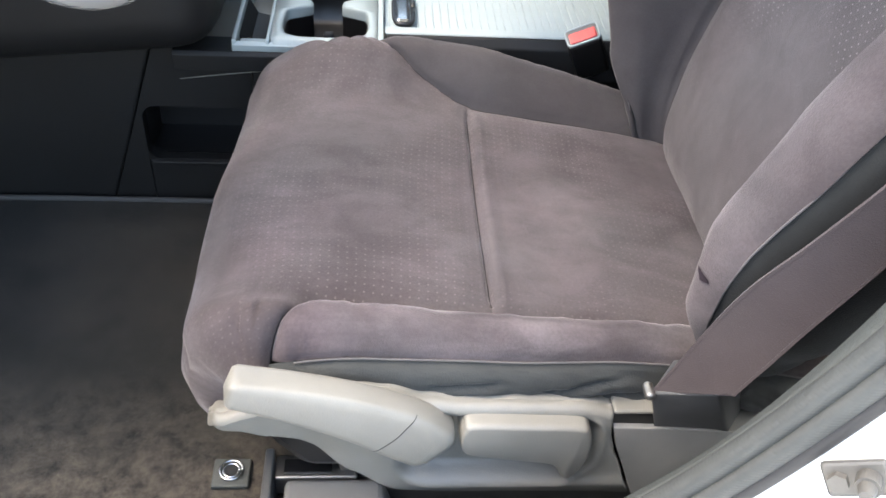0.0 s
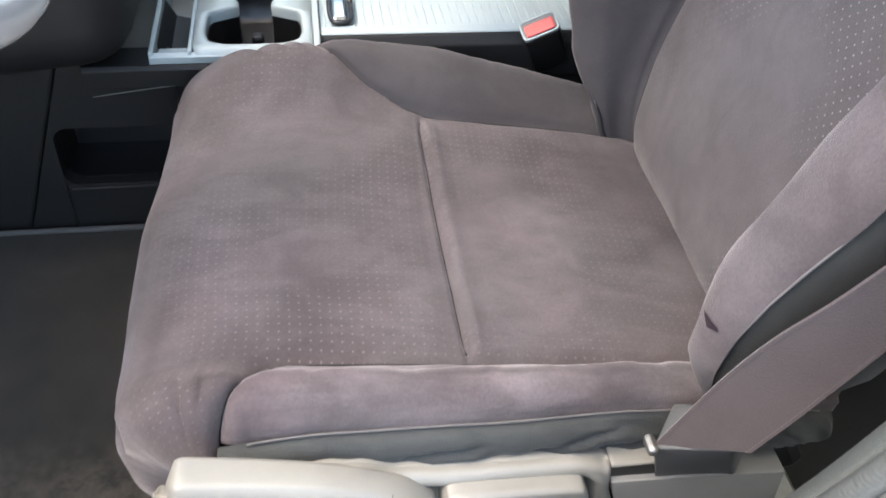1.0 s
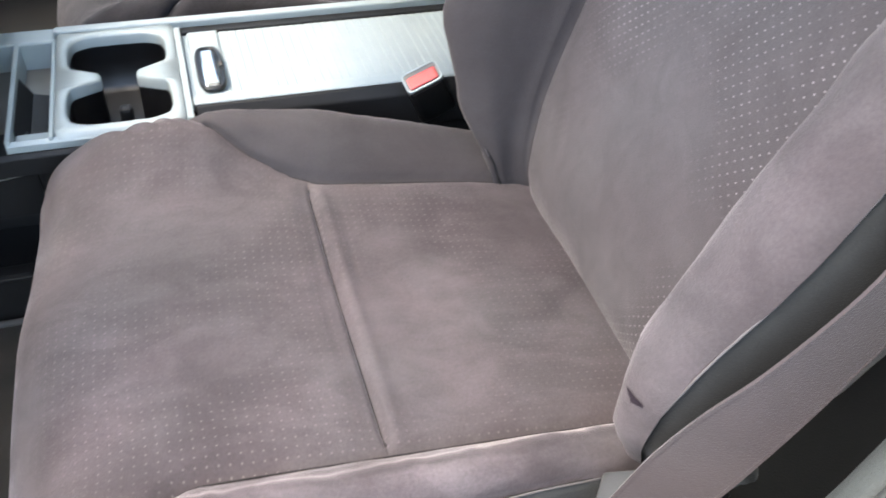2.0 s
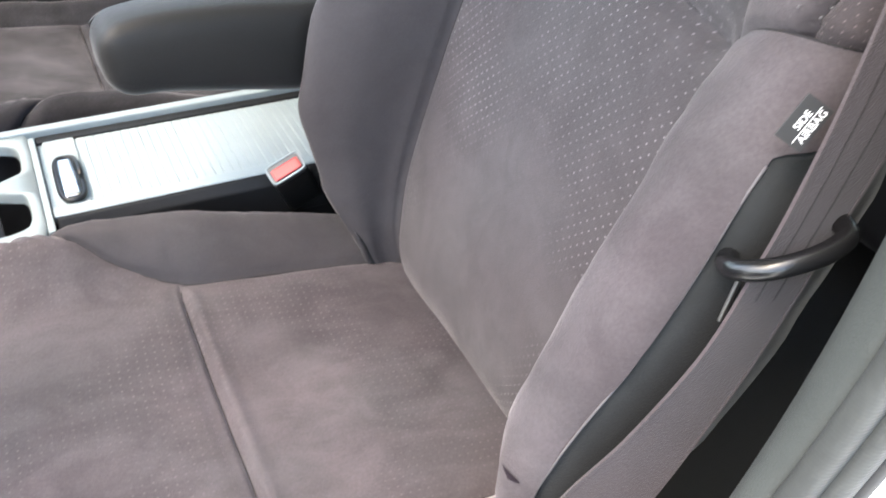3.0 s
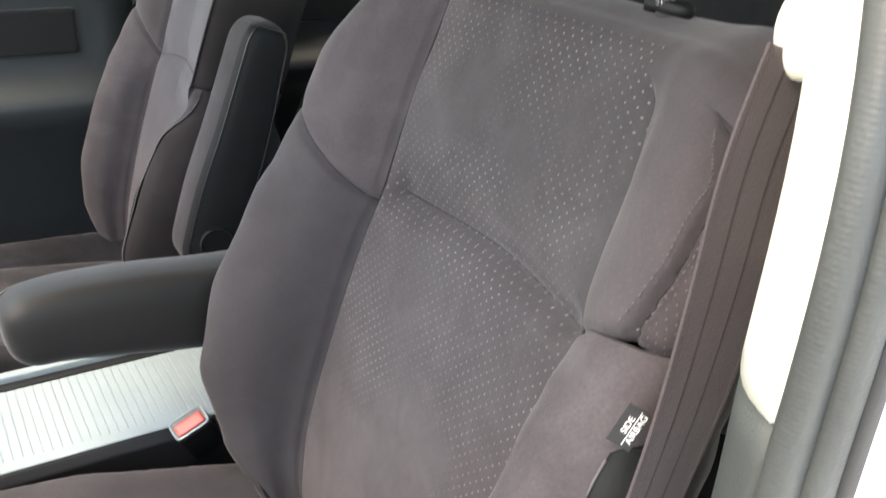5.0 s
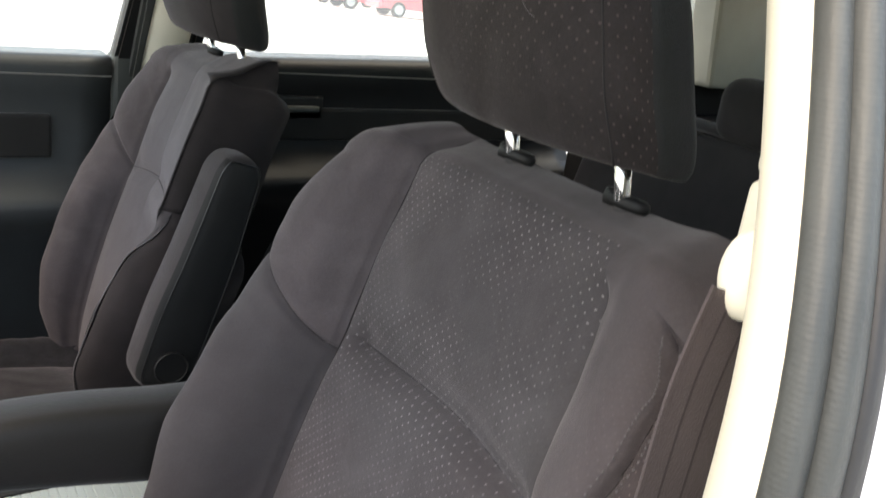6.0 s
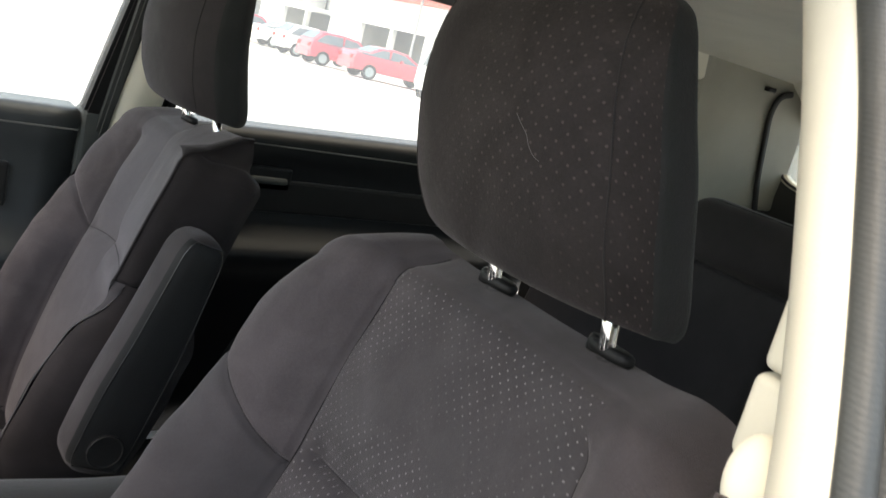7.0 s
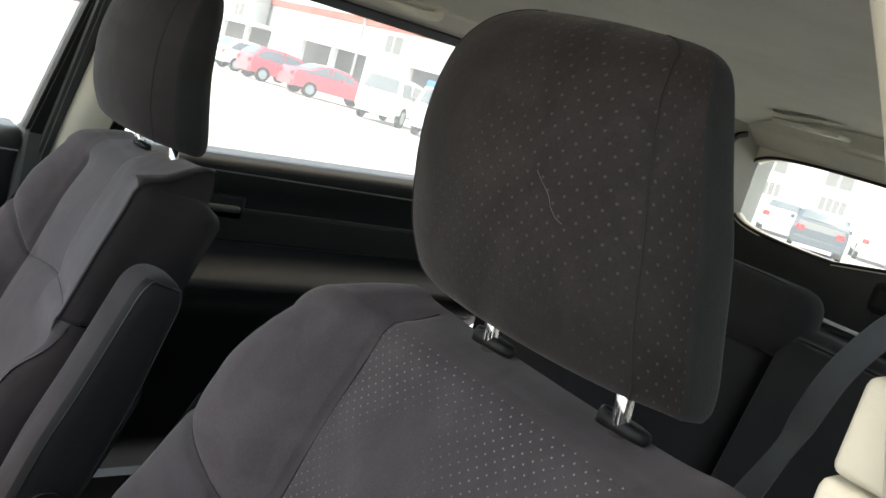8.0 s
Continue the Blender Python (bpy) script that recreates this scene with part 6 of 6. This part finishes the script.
# rear quarter on the far side and the tail
quarter = empty("wall_quarter", (1.9, 1.70, 0.6), "cream and grey side trim beside the luggage space", "side trim", kind="structure")
part("lower", prism([(1.50, 0.50), (1.50, 1.19), (2.30, 1.19), (2.30, 0.50)], "y", 1.66, 1.74, 0.006), plastic_dark, quarter, "dark lower luggage trim")
bm = bmesh.new()
box((1.36, 1.62, 1.18), (1.50, 1.70, 1.58), 0.01, bm=bm)
part("rear_post", bm, trim_cream, quarter)
part("rear_post", prism([(1.80, 1.185), (1.74, 1.58), (2.32, 1.58), (2.32, 1.185)], "y", 1.60, 1.70, 0.012), trim_tan, quarter)
part("top_rail", box((1.45, 1.60, 1.48), (1.80, 1.70, 1.58), 0.01), headliner, quarter)
pane("window_3", [(1.46, 1.69, 1.18), (1.82, 1.69, 1.18), (1.78, 1.665, 1.50), (1.46, 1.665, 1.50)], "small rear quarter window")
tail = empty("wall_tailgate", (2.25, 1.05, 0.8), "tailgate with cream trim round its window", "tailgate", kind="structure")
TX = 2.22
tail_grey = material("tail_grey", (0.030, 0.030, 0.028), 0.5, grain=0.3, grain_scale=700, stain=0.2, stain_scale=10)
bm = bmesh.new()
# ring of trim round the rear window
def tail_loop(grow, n=80):
    out = []
    for i in range(n):
        a = 2 * math.pi * i / n
        c, s = math.cos(a), math.sin(a)
        y = C + (0.535 + grow) * math.copysign(abs(c) ** 0.35, c)
        z = 1.368 + (0.106 + grow) * math.copysign(abs(s) ** 0.35, s)
        if s < 0:
            z += 0.045 * math.exp(-((y - C) / 0.12) ** 2) * min(1, -s * 2)
        out.append((y, z))
    return out
loops = []
for grow, dxx in ((0.0, 0.03), (0.0, 0.0), (0.012, -0.006), (0.05, -0.012)):
    loops.append([(TX + dxx, y, z) for y, z in tail_loop(grow)])
loops.append([(TX + 0.01, C + 0.66 * (1 if y > C else -1) if abs(y - C) > 0.45 else y, 1.58 if z > 1.36 else 1.105) for x, y, z in loops[-1]])
faces = grid_faces(5, 80, wrap=True)
below = [f for f in faces if sum(loops[i // 80][i % 80][2] for i in f) / len(f) < 1.262]
link("window_trim", [v for r in loops for v in r], [f for f in faces if f not in below], trim_cream, tail)
link("lower_trim", [v for r in loops for v in r], below, tail_grey, tail, "dark grey trim under the window")
vs, fs = sweep([Vector((TX - 0.008, y, z)) for y, z in tail_loop(0.004)] + [Vector((TX - 0.008, *tail_loop(0.004)[0]))], circle(0.0042, 8), up=Vector((1, 0, 0)), caps=False)
link("glass_border", vs, fs, rubber_black, tail, "black border of the rear glass")
part("lower_panel", prism([(2.18, 0.50), (2.20, 1.112), (2.26, 1.112), (2.26, 0.50)], "y", 0.42, 1.74, 0.01), trim_grey, tail)
part("wiper_cover", box((TX - 0.03, C - 0.10, 1.18), (TX + 0.01, C + 0.10, 1.262), 0.02), plastic_dark, tail, "dark wiper motor cover")
part("top_trim", prism([(TX - 0.10, 1.53), (TX - 0.02, 1.485), (TX + 0.04, 1.485), (TX + 0.04, 1.60), (TX - 0.10, 1.60)], "y", 0.45, 1.70, 0.01), headliner, tail)
pane("window_4", [(TX + 0.012, 0.55, 1.27), (TX + 0.012, 1.60, 1.27), (TX + 0.012, 1.60, 1.48), (TX + 0.012, 0.55, 1.48)], "tailgate window glass")
vs, fs = sweep(curve_points([Vector((2.12, 1.594, 1.505)), Vector((2.075, 1.594, 1.488)), Vector((2.060, 1.594, 1.44)), Vector((2.075, 1.594, 1.37)), Vector((2.10, 1.594, 1.27)), Vector((2.135, 1.594, 1.18))], 40), rounded_strip(0.008, 0.006), up=Vector((0, 1, 0)))
tagged(link("trim_tail_seal", vs, fs, rubber_black), "black rubber seal round the tailgate opening", "door seal", kind="structure")
coat_hook = empty("coat_hook", (2.02, 1.59, 1.50), "small dark clip at the top of the rear side trim", "clip")
part("body", box((2.005, 1.582, 1.497), (2.035, 1.600, 1.509), 0.003), plastic_dark, coat_hook)
lamp = empty("cargo_lamp", (2.02, 1.25, 1.56), "pale plastic lamp in the rear headliner", "roof lamp")
part("lens", box((1.98, 1.28, 1.548), (2.05, 1.46, 1.560), 0.006), trim_cream, lamp)
# near rear side closed: door, quarter
near_rear = part("wall_near_rear", box((0.62, 0.34, 0.42), (2.30, 0.40, 1.15), 0.01), plastic_black)
tagged(near_rear, "dark inner side of the car behind the driver", "side trim", kind="structure")
near_top = part("wall_near_post", prism([(1.42, 1.14), (1.40, 1.58), (1.50, 1.58), (1.50, 1.14)], "y", 0.40, 0.50, 0.01), trim_cream)
near_back = part("wall_near_corner", prism([(1.84, 1.14), (1.78, 1.58), (2.30, 1.58), (2.30, 1.14)], "y", 0.40, 0.50, 0.01), trim_cream)
tagged(near_back, "cream corner trim beside the tailgate", "side trim", kind="structure")
pane("window_6", [(1.50, 0.42, 1.15), (1.84, 0.42, 1.15), (1.79, 0.48, 1.54), (1.50, 0.48, 1.54)], "small quarter window behind the driver")
tagged(near_top, "cream rear side trim behind the driver", "side trim", kind="structure")
pane("window_5", [(0.60, 0.36, 1.15), (1.42, 0.36, 1.16), (1.38, 0.48, 1.50), (0.62, 0.48, 1.52)], "rear door window glass behind the driver")
near_rail = part("trim_near_rail", prism([(0.50, 1.545), (0.48, 1.56), (0.46, 1.60), (0.56, 1.60)], "x", 0.44, 1.42, 0.004), headliner)
tagged(near_rail, "beige roof rail over the driver's side", "roof rail", kind="structure")

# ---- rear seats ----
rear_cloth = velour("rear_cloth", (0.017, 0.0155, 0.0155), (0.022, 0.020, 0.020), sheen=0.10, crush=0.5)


def padded(name, lo, hi, r, mat, parent, m=None, label=""):
    bm = box(lo, hi, r, 4)
    if m is not None:
        bmesh.ops.transform(bm, matrix=m, verts=bm.verts)
    return part(name, bm, mat, parent, label, True)


for y0, y1, yc, half, lift in ((0.46, 0.985, 0.66, 0.125, 0.045), (1.0, 1.62, 1.128, 0.175, 0.0)):
    rs = empty("rear_bench", (1.30, (y0 + y1) / 2, 0.5), "dark cloth rear bench seat with headrest", "rear bench", "rear benches")
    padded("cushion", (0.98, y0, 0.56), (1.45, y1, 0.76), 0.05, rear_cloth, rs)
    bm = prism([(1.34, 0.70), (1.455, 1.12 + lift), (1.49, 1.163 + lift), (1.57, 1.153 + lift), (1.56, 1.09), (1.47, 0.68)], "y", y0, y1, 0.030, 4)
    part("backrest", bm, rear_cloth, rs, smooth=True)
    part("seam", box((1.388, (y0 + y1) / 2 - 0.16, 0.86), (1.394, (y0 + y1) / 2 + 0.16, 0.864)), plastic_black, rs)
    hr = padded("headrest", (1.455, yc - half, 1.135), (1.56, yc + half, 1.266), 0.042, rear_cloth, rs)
    vs, fs = sweep(curve_points([Vector((1.486, yc - half + 0.006, 1.16)), Vector((1.486, yc - half + 0.006, 1.215)), Vector((1.486, yc - half + 0.03, 1.252)), Vector((1.486, yc - half + 0.09, 1.2655)), Vector((1.486, yc + half - 0.05, 1.2655))], 30), circle(0.0012, 6))
    link("piping", vs, fs, plastic_dark, hr)
    part("plinth", box((1.50, yc - 0.09, 1.15), (1.56, yc + 0.09, 1.17), 0.008), plastic_black, hr)
shelf = empty("cargo_cover", (1.85, 1.05, 1.10), "black roller cover over the luggage space with a bright edge strip", "cargo cover")
part("sheet", box((1.66, 0.44, 1.100), (2.16, 1.66, 1.108), 0.002), plastic_black, shelf)
part("edge_strip", rod((2.150, 0.50, 1.128), (2.150, 1.56, 1.128), 0.005, 10), label_white, shelf, "bright edge strip")
belt("rear_seat_belt", [(1.20, 0.62, 1.42), (1.14, 0.69, 1.32), (1.11, 0.718, 1.25), (1.10, 0.732, 1.185), (1.10, 0.745, 1.122), (1.10, 0.770, 1.037), (1.10, 0.80, 0.95), (1.12, 0.86, 0.78)],
     [(-0.8, -0.55, 0.2), (-0.8, -0.55, 0.2), (-0.8, -0.55, 0.2), (-0.85, -0.35, 0.25), (-0.80, 0.30, 0.3), (-0.85, -0.15, 0.3), (-0.85, -0.4, 0.3), (-0.8, -0.5, 0.3)], 0.034, webbing_grey, "grey rear seat belt drawn down to the rear bench")

# the driver's door, standing open ahead of the opening
open_door = empty("door_3", (-0.80, 0.28, 0.35), "white driver's door with dark inner panel, standing open", "car door", kind="structure")
swing = Matrix.Translation((-0.80, 0.28, 0)) @ pose(0, 0, 0, 0, 0, -66)
part("inner_panel", box((0.02, 0.0, 0.36), (1.02, 0.05, 1.13), 0.02, m=swing), plastic_dark, open_door)
part("outer_skin", box((0.0, -0.06, 0.33), (1.05, -0.002, 1.14), 0.02, m=swing), paint_white, open_door)
for x0, x1, z0, z1 in ((0.0, 0.05, 1.14, 1.30), (1.0, 1.05, 1.14, 1.52), (0.42, 1.05, 1.50, 1.55)):
    part("window_frame", box((x0, -0.03, z0), (x1, 0.01, z1), 0.008, m=swing), plastic_dark, open_door)
bm = prism([(-0.02, 1.14), (0.03, 1.14), (0.45, 1.55), (0.40, 1.55)], "y", -0.03, 0.01, 0.004)
bmesh.ops.transform(bm, matrix=swing, verts=bm.verts)
part("window_frame", bm, plastic_dark, open_door)

# ---- outside: the car park ----
def body_paint(name, color):
    return material(name, color, 0.3, coat=0.6, stain=0.08, stain_scale=2.0)


paints = {"red": body_paint("paint_red", (0.56, 0.085, 0.11)), "white": body_paint("paint_car_white", (0.75, 0.74, 0.70)), "dark": body_paint("paint_dark", (0.05, 0.07, 0.09)),
          "silver": body_paint("paint_silver", (0.5, 0.52, 0.53))}
car_glass = material("car_glass", (0.16, 0.18, 0.19), 0.08, stain=0.2, stain_scale=1.5)
lamp_red = material("lamp_red", (0.6, 0.02, 0.02), 0.2, stain=0.1)

SEDAN = [(-2.20, 0.35), (-2.24, 0.62), (-2.12, 0.80), (-1.55, 0.90), (-1.02, 0.98), (-0.30, 1.38), (0.35, 1.44), (0.95, 1.38), (1.55, 1.06), (2.10, 1.02), (2.22, 0.80), (2.20, 0.35)]
HATCH = [(-1.85, 0.35), (-1.90, 0.62), (-1.75, 0.82), (-1.15, 0.95), (-0.55, 1.42), (0.2, 1.50), (1.25, 1.46), (1.70, 1.02), (1.78, 0.70), (1.75, 0.35)]
TRUCK = [(-2.0, 0.45), (-2.05, 0.80), (-1.95, 1.02), (-1.05, 1.08), (-0.75, 1.68), (0.2, 1.76), (1.75, 1.74), (1.95, 1.10), (1.98, 0.60), (1.95, 0.45)]


def parked_car(shape, paint, at, heading, label, wheel_r=0.32):
    """A car with shaped body, glass, wheels and lamps; its nose points along -x before turning."""
    car = empty("car", (0, 0, 0), label, "car", "parked cars")
    n = len(shape)
    half = 0.85
    roof_z = max(z for _, z in shape)
    vs = []
    belt_z = 0.94 if roof_z < 1.6 else 1.08
    for y, lift in ((-1, 0), (-0.86, 1), (0.86, 1), (1, 0)):
        for x, z in shape:
            up = max(0, (z - belt_z) / (roof_z - belt_z))
            w = half * (1 - 0.20 * up)
            k = 1 - 0.02 * (1 - lift)
            vs.append((x * k, y * w, z + 0.02 * lift - 0.01))
    fs = grid_faces(4, n, wrap=True)
    fs += [tuple(range(n)), tuple(range(3 * n, 4 * n))[::-1]]
    bm = mesh_bm(vs, fs)
    part("body", bm, paint, car, smooth=False)
    # side glass: polygon inside the upper outline
    up = [(x, z) for x, z in shape if z > belt_z]
    cx = sum(x for x, _ in up) / len(up)
    for s in (-1, 1):
        poly = []
        for x, z in up:
            zz = belt_z + 0.06 + (z - belt_z) * 0.72
            xx = cx + (x - cx) * 0.86
            poly.append((xx, zz))
        poly = [(poly[0][0] , belt_z + 0.05)] + [p for p in poly if p[1] > belt_z + 0.10] + [(poly[-1][0], belt_z + 0.05)]
        b2 = bmesh.new()
        fr_, bk = [], []
        for x, z in poly:
            w = half * (1 - 0.20 * (z - belt_z) / (roof_z - belt_z))
            fr_.append(b2.verts.new((x, s * (w + 0.012), z)))
            bk.append(b2.verts.new((x, s * (w - 0.02), z)))
        b2.faces.new(fr_)
        b2.faces.new(bk[::-1])
        for i in range(len(poly)):
            b2.faces.new((fr_[i], bk[i], bk[(i + 1) % len(poly)], fr_[(i + 1) % len(poly)]))
        g = part("side_glass", b2, car_glass, car)
        for x in (cx - 0.05,):
            part("door_post", box((x - 0.03, s * half * 0.9 - 0.06, belt_z), (x + 0.03, s * half * 0.9 + 0.06, roof_z - 0.08), 0.0, m=Matrix.Translation((0, 0, 0))), paint, g)
    # windscreen and rear glass
    top_f = [i for i in range(n) if shape[i][1] > belt_z + 0.25]
    a, b = top_f[0], top_f[-1]
    for i, j, nm in ((a - 1, a, "windscreen"), (b + 1, b, "rear_glass")):
        (x0, z0), (x1, z1) = shape[i], shape[j]
        d = Vector((x1 - x0, 0, z1 - z0))
        nrm = Vector((-d.z, 0, d.x)).normalized() * (0.03 if nm == "windscreen" else -0.03)
        if nm == "rear_glass":
            nrm = Vector((abs(d.z), 0, abs(d.x))).normalized() * 0.03
        else:
            nrm = Vector((-abs(d.z), 0, abs(d.x))).normalized() * 0.03
        p0, p1 = Vector((x0, 0, z0)) + d * 0.12 + nrm, Vector((x0, 0, z0)) + d * 0.92 + nrm
        w0, w1 = half * 0.80, half * 0.68
        vs = [(p0.x, -w0, p0.z), (p0.x, w0, p0.z), (p1.x, w1, p1.z), (p1.x, -w1, p1.z)]
        vs += [(x - nrm.x, y, z - nrm.z) for x, y, z in vs]
        link(nm, vs, [(0, 1, 2, 3), (7, 6, 5, 4), (0, 4, 5, 1), (1, 5, 6, 2), (2, 6, 7, 3), (3, 7, 4, 0)], car_glass, car, smooth=False)
    ends = (shape[1][0], shape[-2][0])
    for wx in (ends[0] * 0.64, ends[1] * 0.62):
        for s in (-1, 1):
            w = part("wheel", rod((wx, s * (half - 0.16), wheel_r), (wx, s * (half + 0.01), wheel_r), wheel_r, 24), tyre, car)
            part("rim", rod((wx, s * (half + 0.005), wheel_r), (wx, s * (half + 0.022), wheel_r), wheel_r * 0.64, 10), plastic_silver, w)
    part("bumper", box((shape[0][0] - 0.06, -half * 0.9, 0.30), (shape[0][0] + 0.1, half * 0.9, 0.52), 0.04), paint, car)
    part("bumper", box((shape[-1][0] - 0.1, -half * 0.9, 0.30), (shape[-1][0] + 0.06, half * 0.9, 0.55), 0.04), paint, car)
    for s in (-1, 1):
        if wheel_r < 0.35:
            part("tail_lamp", box((shape[-2][0] - 0.12, s * half * 0.72 - 0.13, 0.72), (shape[-2][0] + 0.025, s * half * 0.72 + 0.13, 0.90), 0.02), lamp_red, car)
        part("headlamp", box((shape[1][0] - 0.01, s * half * 0.7 - 0.14, 0.62), (shape[1][0] + 0.15, s * half * 0.7 + 0.14, 0.76), 0.02), plastic_silver, car)
        part("mirror", box((cx - 0.62, s * (half + 0.09) - 0.07, belt_z + 0.02), (cx - 0.5, s * (half + 0.09) + 0.07, belt_z + 0.15), 0.02), paint, car)
    car.matrix_world = SLOPE @ Matrix.Translation((at[0], at[1], 0)) @ pose(0, 0, 0, 0, 0, heading)
    return car


parked_car(SEDAN, paints["red"], (20.5, 33.0), 174, "red four-door saloon parked on pale concrete")
parked_car(HATCH, paints["red"], (19.6, 36.2), 176, "red hatchback parked beside a saloon")
parked_car(HATCH, paints["white"], (20.0, 39.8), 178, "white hatchback parked in the row")
parked_car(SEDAN, paints["white"], (21.0, 44.0), 176, "white saloon parked at the row's end")
parked_car(HATCH, paints["red"], (19.5, 46.8), 176, "red hatchback at the far end of the row")
parked_car(TRUCK, paints["white"], (20.2, 27.9), 215, "white off-road car with an open frame behind", 0.38)
parked_car(TRUCK, paints["white"], (20.8, 25.2), 215, "white off-road car parked before the workshop", 0.38)
parked_car(SEDAN, paints["dark"], (29.0, 14.6), 208, "dark blue saloon seen from behind")
parked_car(SEDAN, paints["silver"], (34.5, 19.0), 208, "silver saloon seen from behind")
parked_car(SEDAN, paints["white"], (37.0, 16.0), 208, "white saloon behind the dark one")

# ---- buildings ----
wall_white = material("wall_white", (0.78, 0.77, 0.74), 0.9, grain=0.4, grain_scale=20, stain=0.15, stain_scale=0.5)
wall_pink = material("wall_pink", (0.55, 0.20, 0.17), 0.9, grain=0.4, grain_scale=20, stain=0.25, stain_scale=0.6)
wall_grey = material("wall_grey", (0.42, 0.42, 0.41), 0.9, stain=0.2, stain_scale=0.5)
# window panes: reflected sky and glare painted in as a pale grey
sky_grey_window = material("sky_grey_window", (0.28, 0.28, 0.27), 0.3, stain=0.2)
blue_paint = material("blue_paint", (0.10, 0.28, 0.60), 0.5, stain=0.1)


def building(name, x, y0, y1, height, bay, label, solid=False):
    """A long white workshop: open bays between posts below, a plain wall with a red band and windows above."""
    b = empty(name, (0, 0, 0), label, "building", "buildings")
    part("back_wall", box((x + 4.0, y0, 0), (x + 4.3, y1, 2.7)), wall_grey, b)
    part("upper_wall", box((x, y0, 2.7), (x + 6, y1, height), 0.02), wall_white, b)
    part("lintel", box((x - 0.15, y0, 2.55), (x + 0.1, y1, 2.80), 0.02), wall_white, b)
    part("cornice", box((x - 0.12, y0, 4.15), (x + 0.1, y1, 4.55), 0.02), wall_pink, b, "red painted band")
    part("parapet", box((x - 0.05, y0, height - 0.5), (x + 6.1, y1, height + 0.2), 0.02), wall_pink, b)
    y = y0
    k = 0
    while y < y1:
        part("post", box((x - 0.1, y - 0.16, 0), (x + 0.2, y + 0.16, 2.6), 0.02), wall_white, b)
        if solid or k % 5 == 4:
            w = part("window", box((x - 0.02, y + bay * 0.3, 3.0), (x + 0.05, y + bay * 0.7, 3.9), 0.01), sky_grey_window, b)
            part("mullion", box((x - 0.05, y + bay * 0.5 - 0.04, 3.0), (x + 0.0, y + bay * 0.5 + 0.04, 3.9)), wall_white, w)
        if solid or k % 3 == 1:
            part("infill", box((x, y + 0.16, 0), (x + 0.15, y + bay - 0.16, 2.55)), wall_white, b)
        if solid:
            low = part("window", box((x - 0.06, y + bay * 0.28, 1.5), (x + 0.02, y + bay * 0.68, 2.3), 0.01), sky_grey_window, b)
            for j in range(5):
                part("bar", box((x - 0.09, y + bay * (0.28 + 0.1 * j) - 0.03, 1.47), (x - 0.05, y + bay * (0.28 + 0.1 * j) + 0.03, 2.33)), wall_white, low)
        y += bay
        k += 1
    b.matrix_world = SLOPE @ Matrix()
    return b


hall = building("workshop", 27.0, 22.0, 74.0, 6.4, 3.7, "long white workshop with open bays and a red band")
part("blue_door", box((26.86, 33.2, 0), (26.98, 34.9, 2.2), 0.02), blue_paint, hall, "blue metal door").matrix_world = SLOPE @ Matrix()
tank = empty("water_tank", (0, 0, 0), "dark water tank standing on the workshop's ledge", "water tank")
bm = rod((26.2, 53.0, 2.8), (26.2, 53.0, 4.4), 0.75, 20)
rod((26.2, 53.0, 4.4), (26.2, 53.0, 4.6), 0.75, 20, 0.3, bm)
part("shell", bm, wall_grey, tank)
part("shelf", box((25.3, 52.0, 2.65), (26.9, 54.0, 2.8), 0.02), wall_white, tank)
tank.matrix_world = SLOPE
back_hall = building("workshop", 52.0, -60.0, 46.0, 7.5, 4.4, "pale building with barred windows behind the car park", True)
wire_pole = empty("street_pole", (0, 0, 0), "slim grey pole before the workshop", "pole")
part("shaft", rod((24.5, 38.0, 0), (24.5, 38.0, 7.0), 0.07, 10), wall_grey, wire_pole)
wire_pole.matrix_world = SLOPE
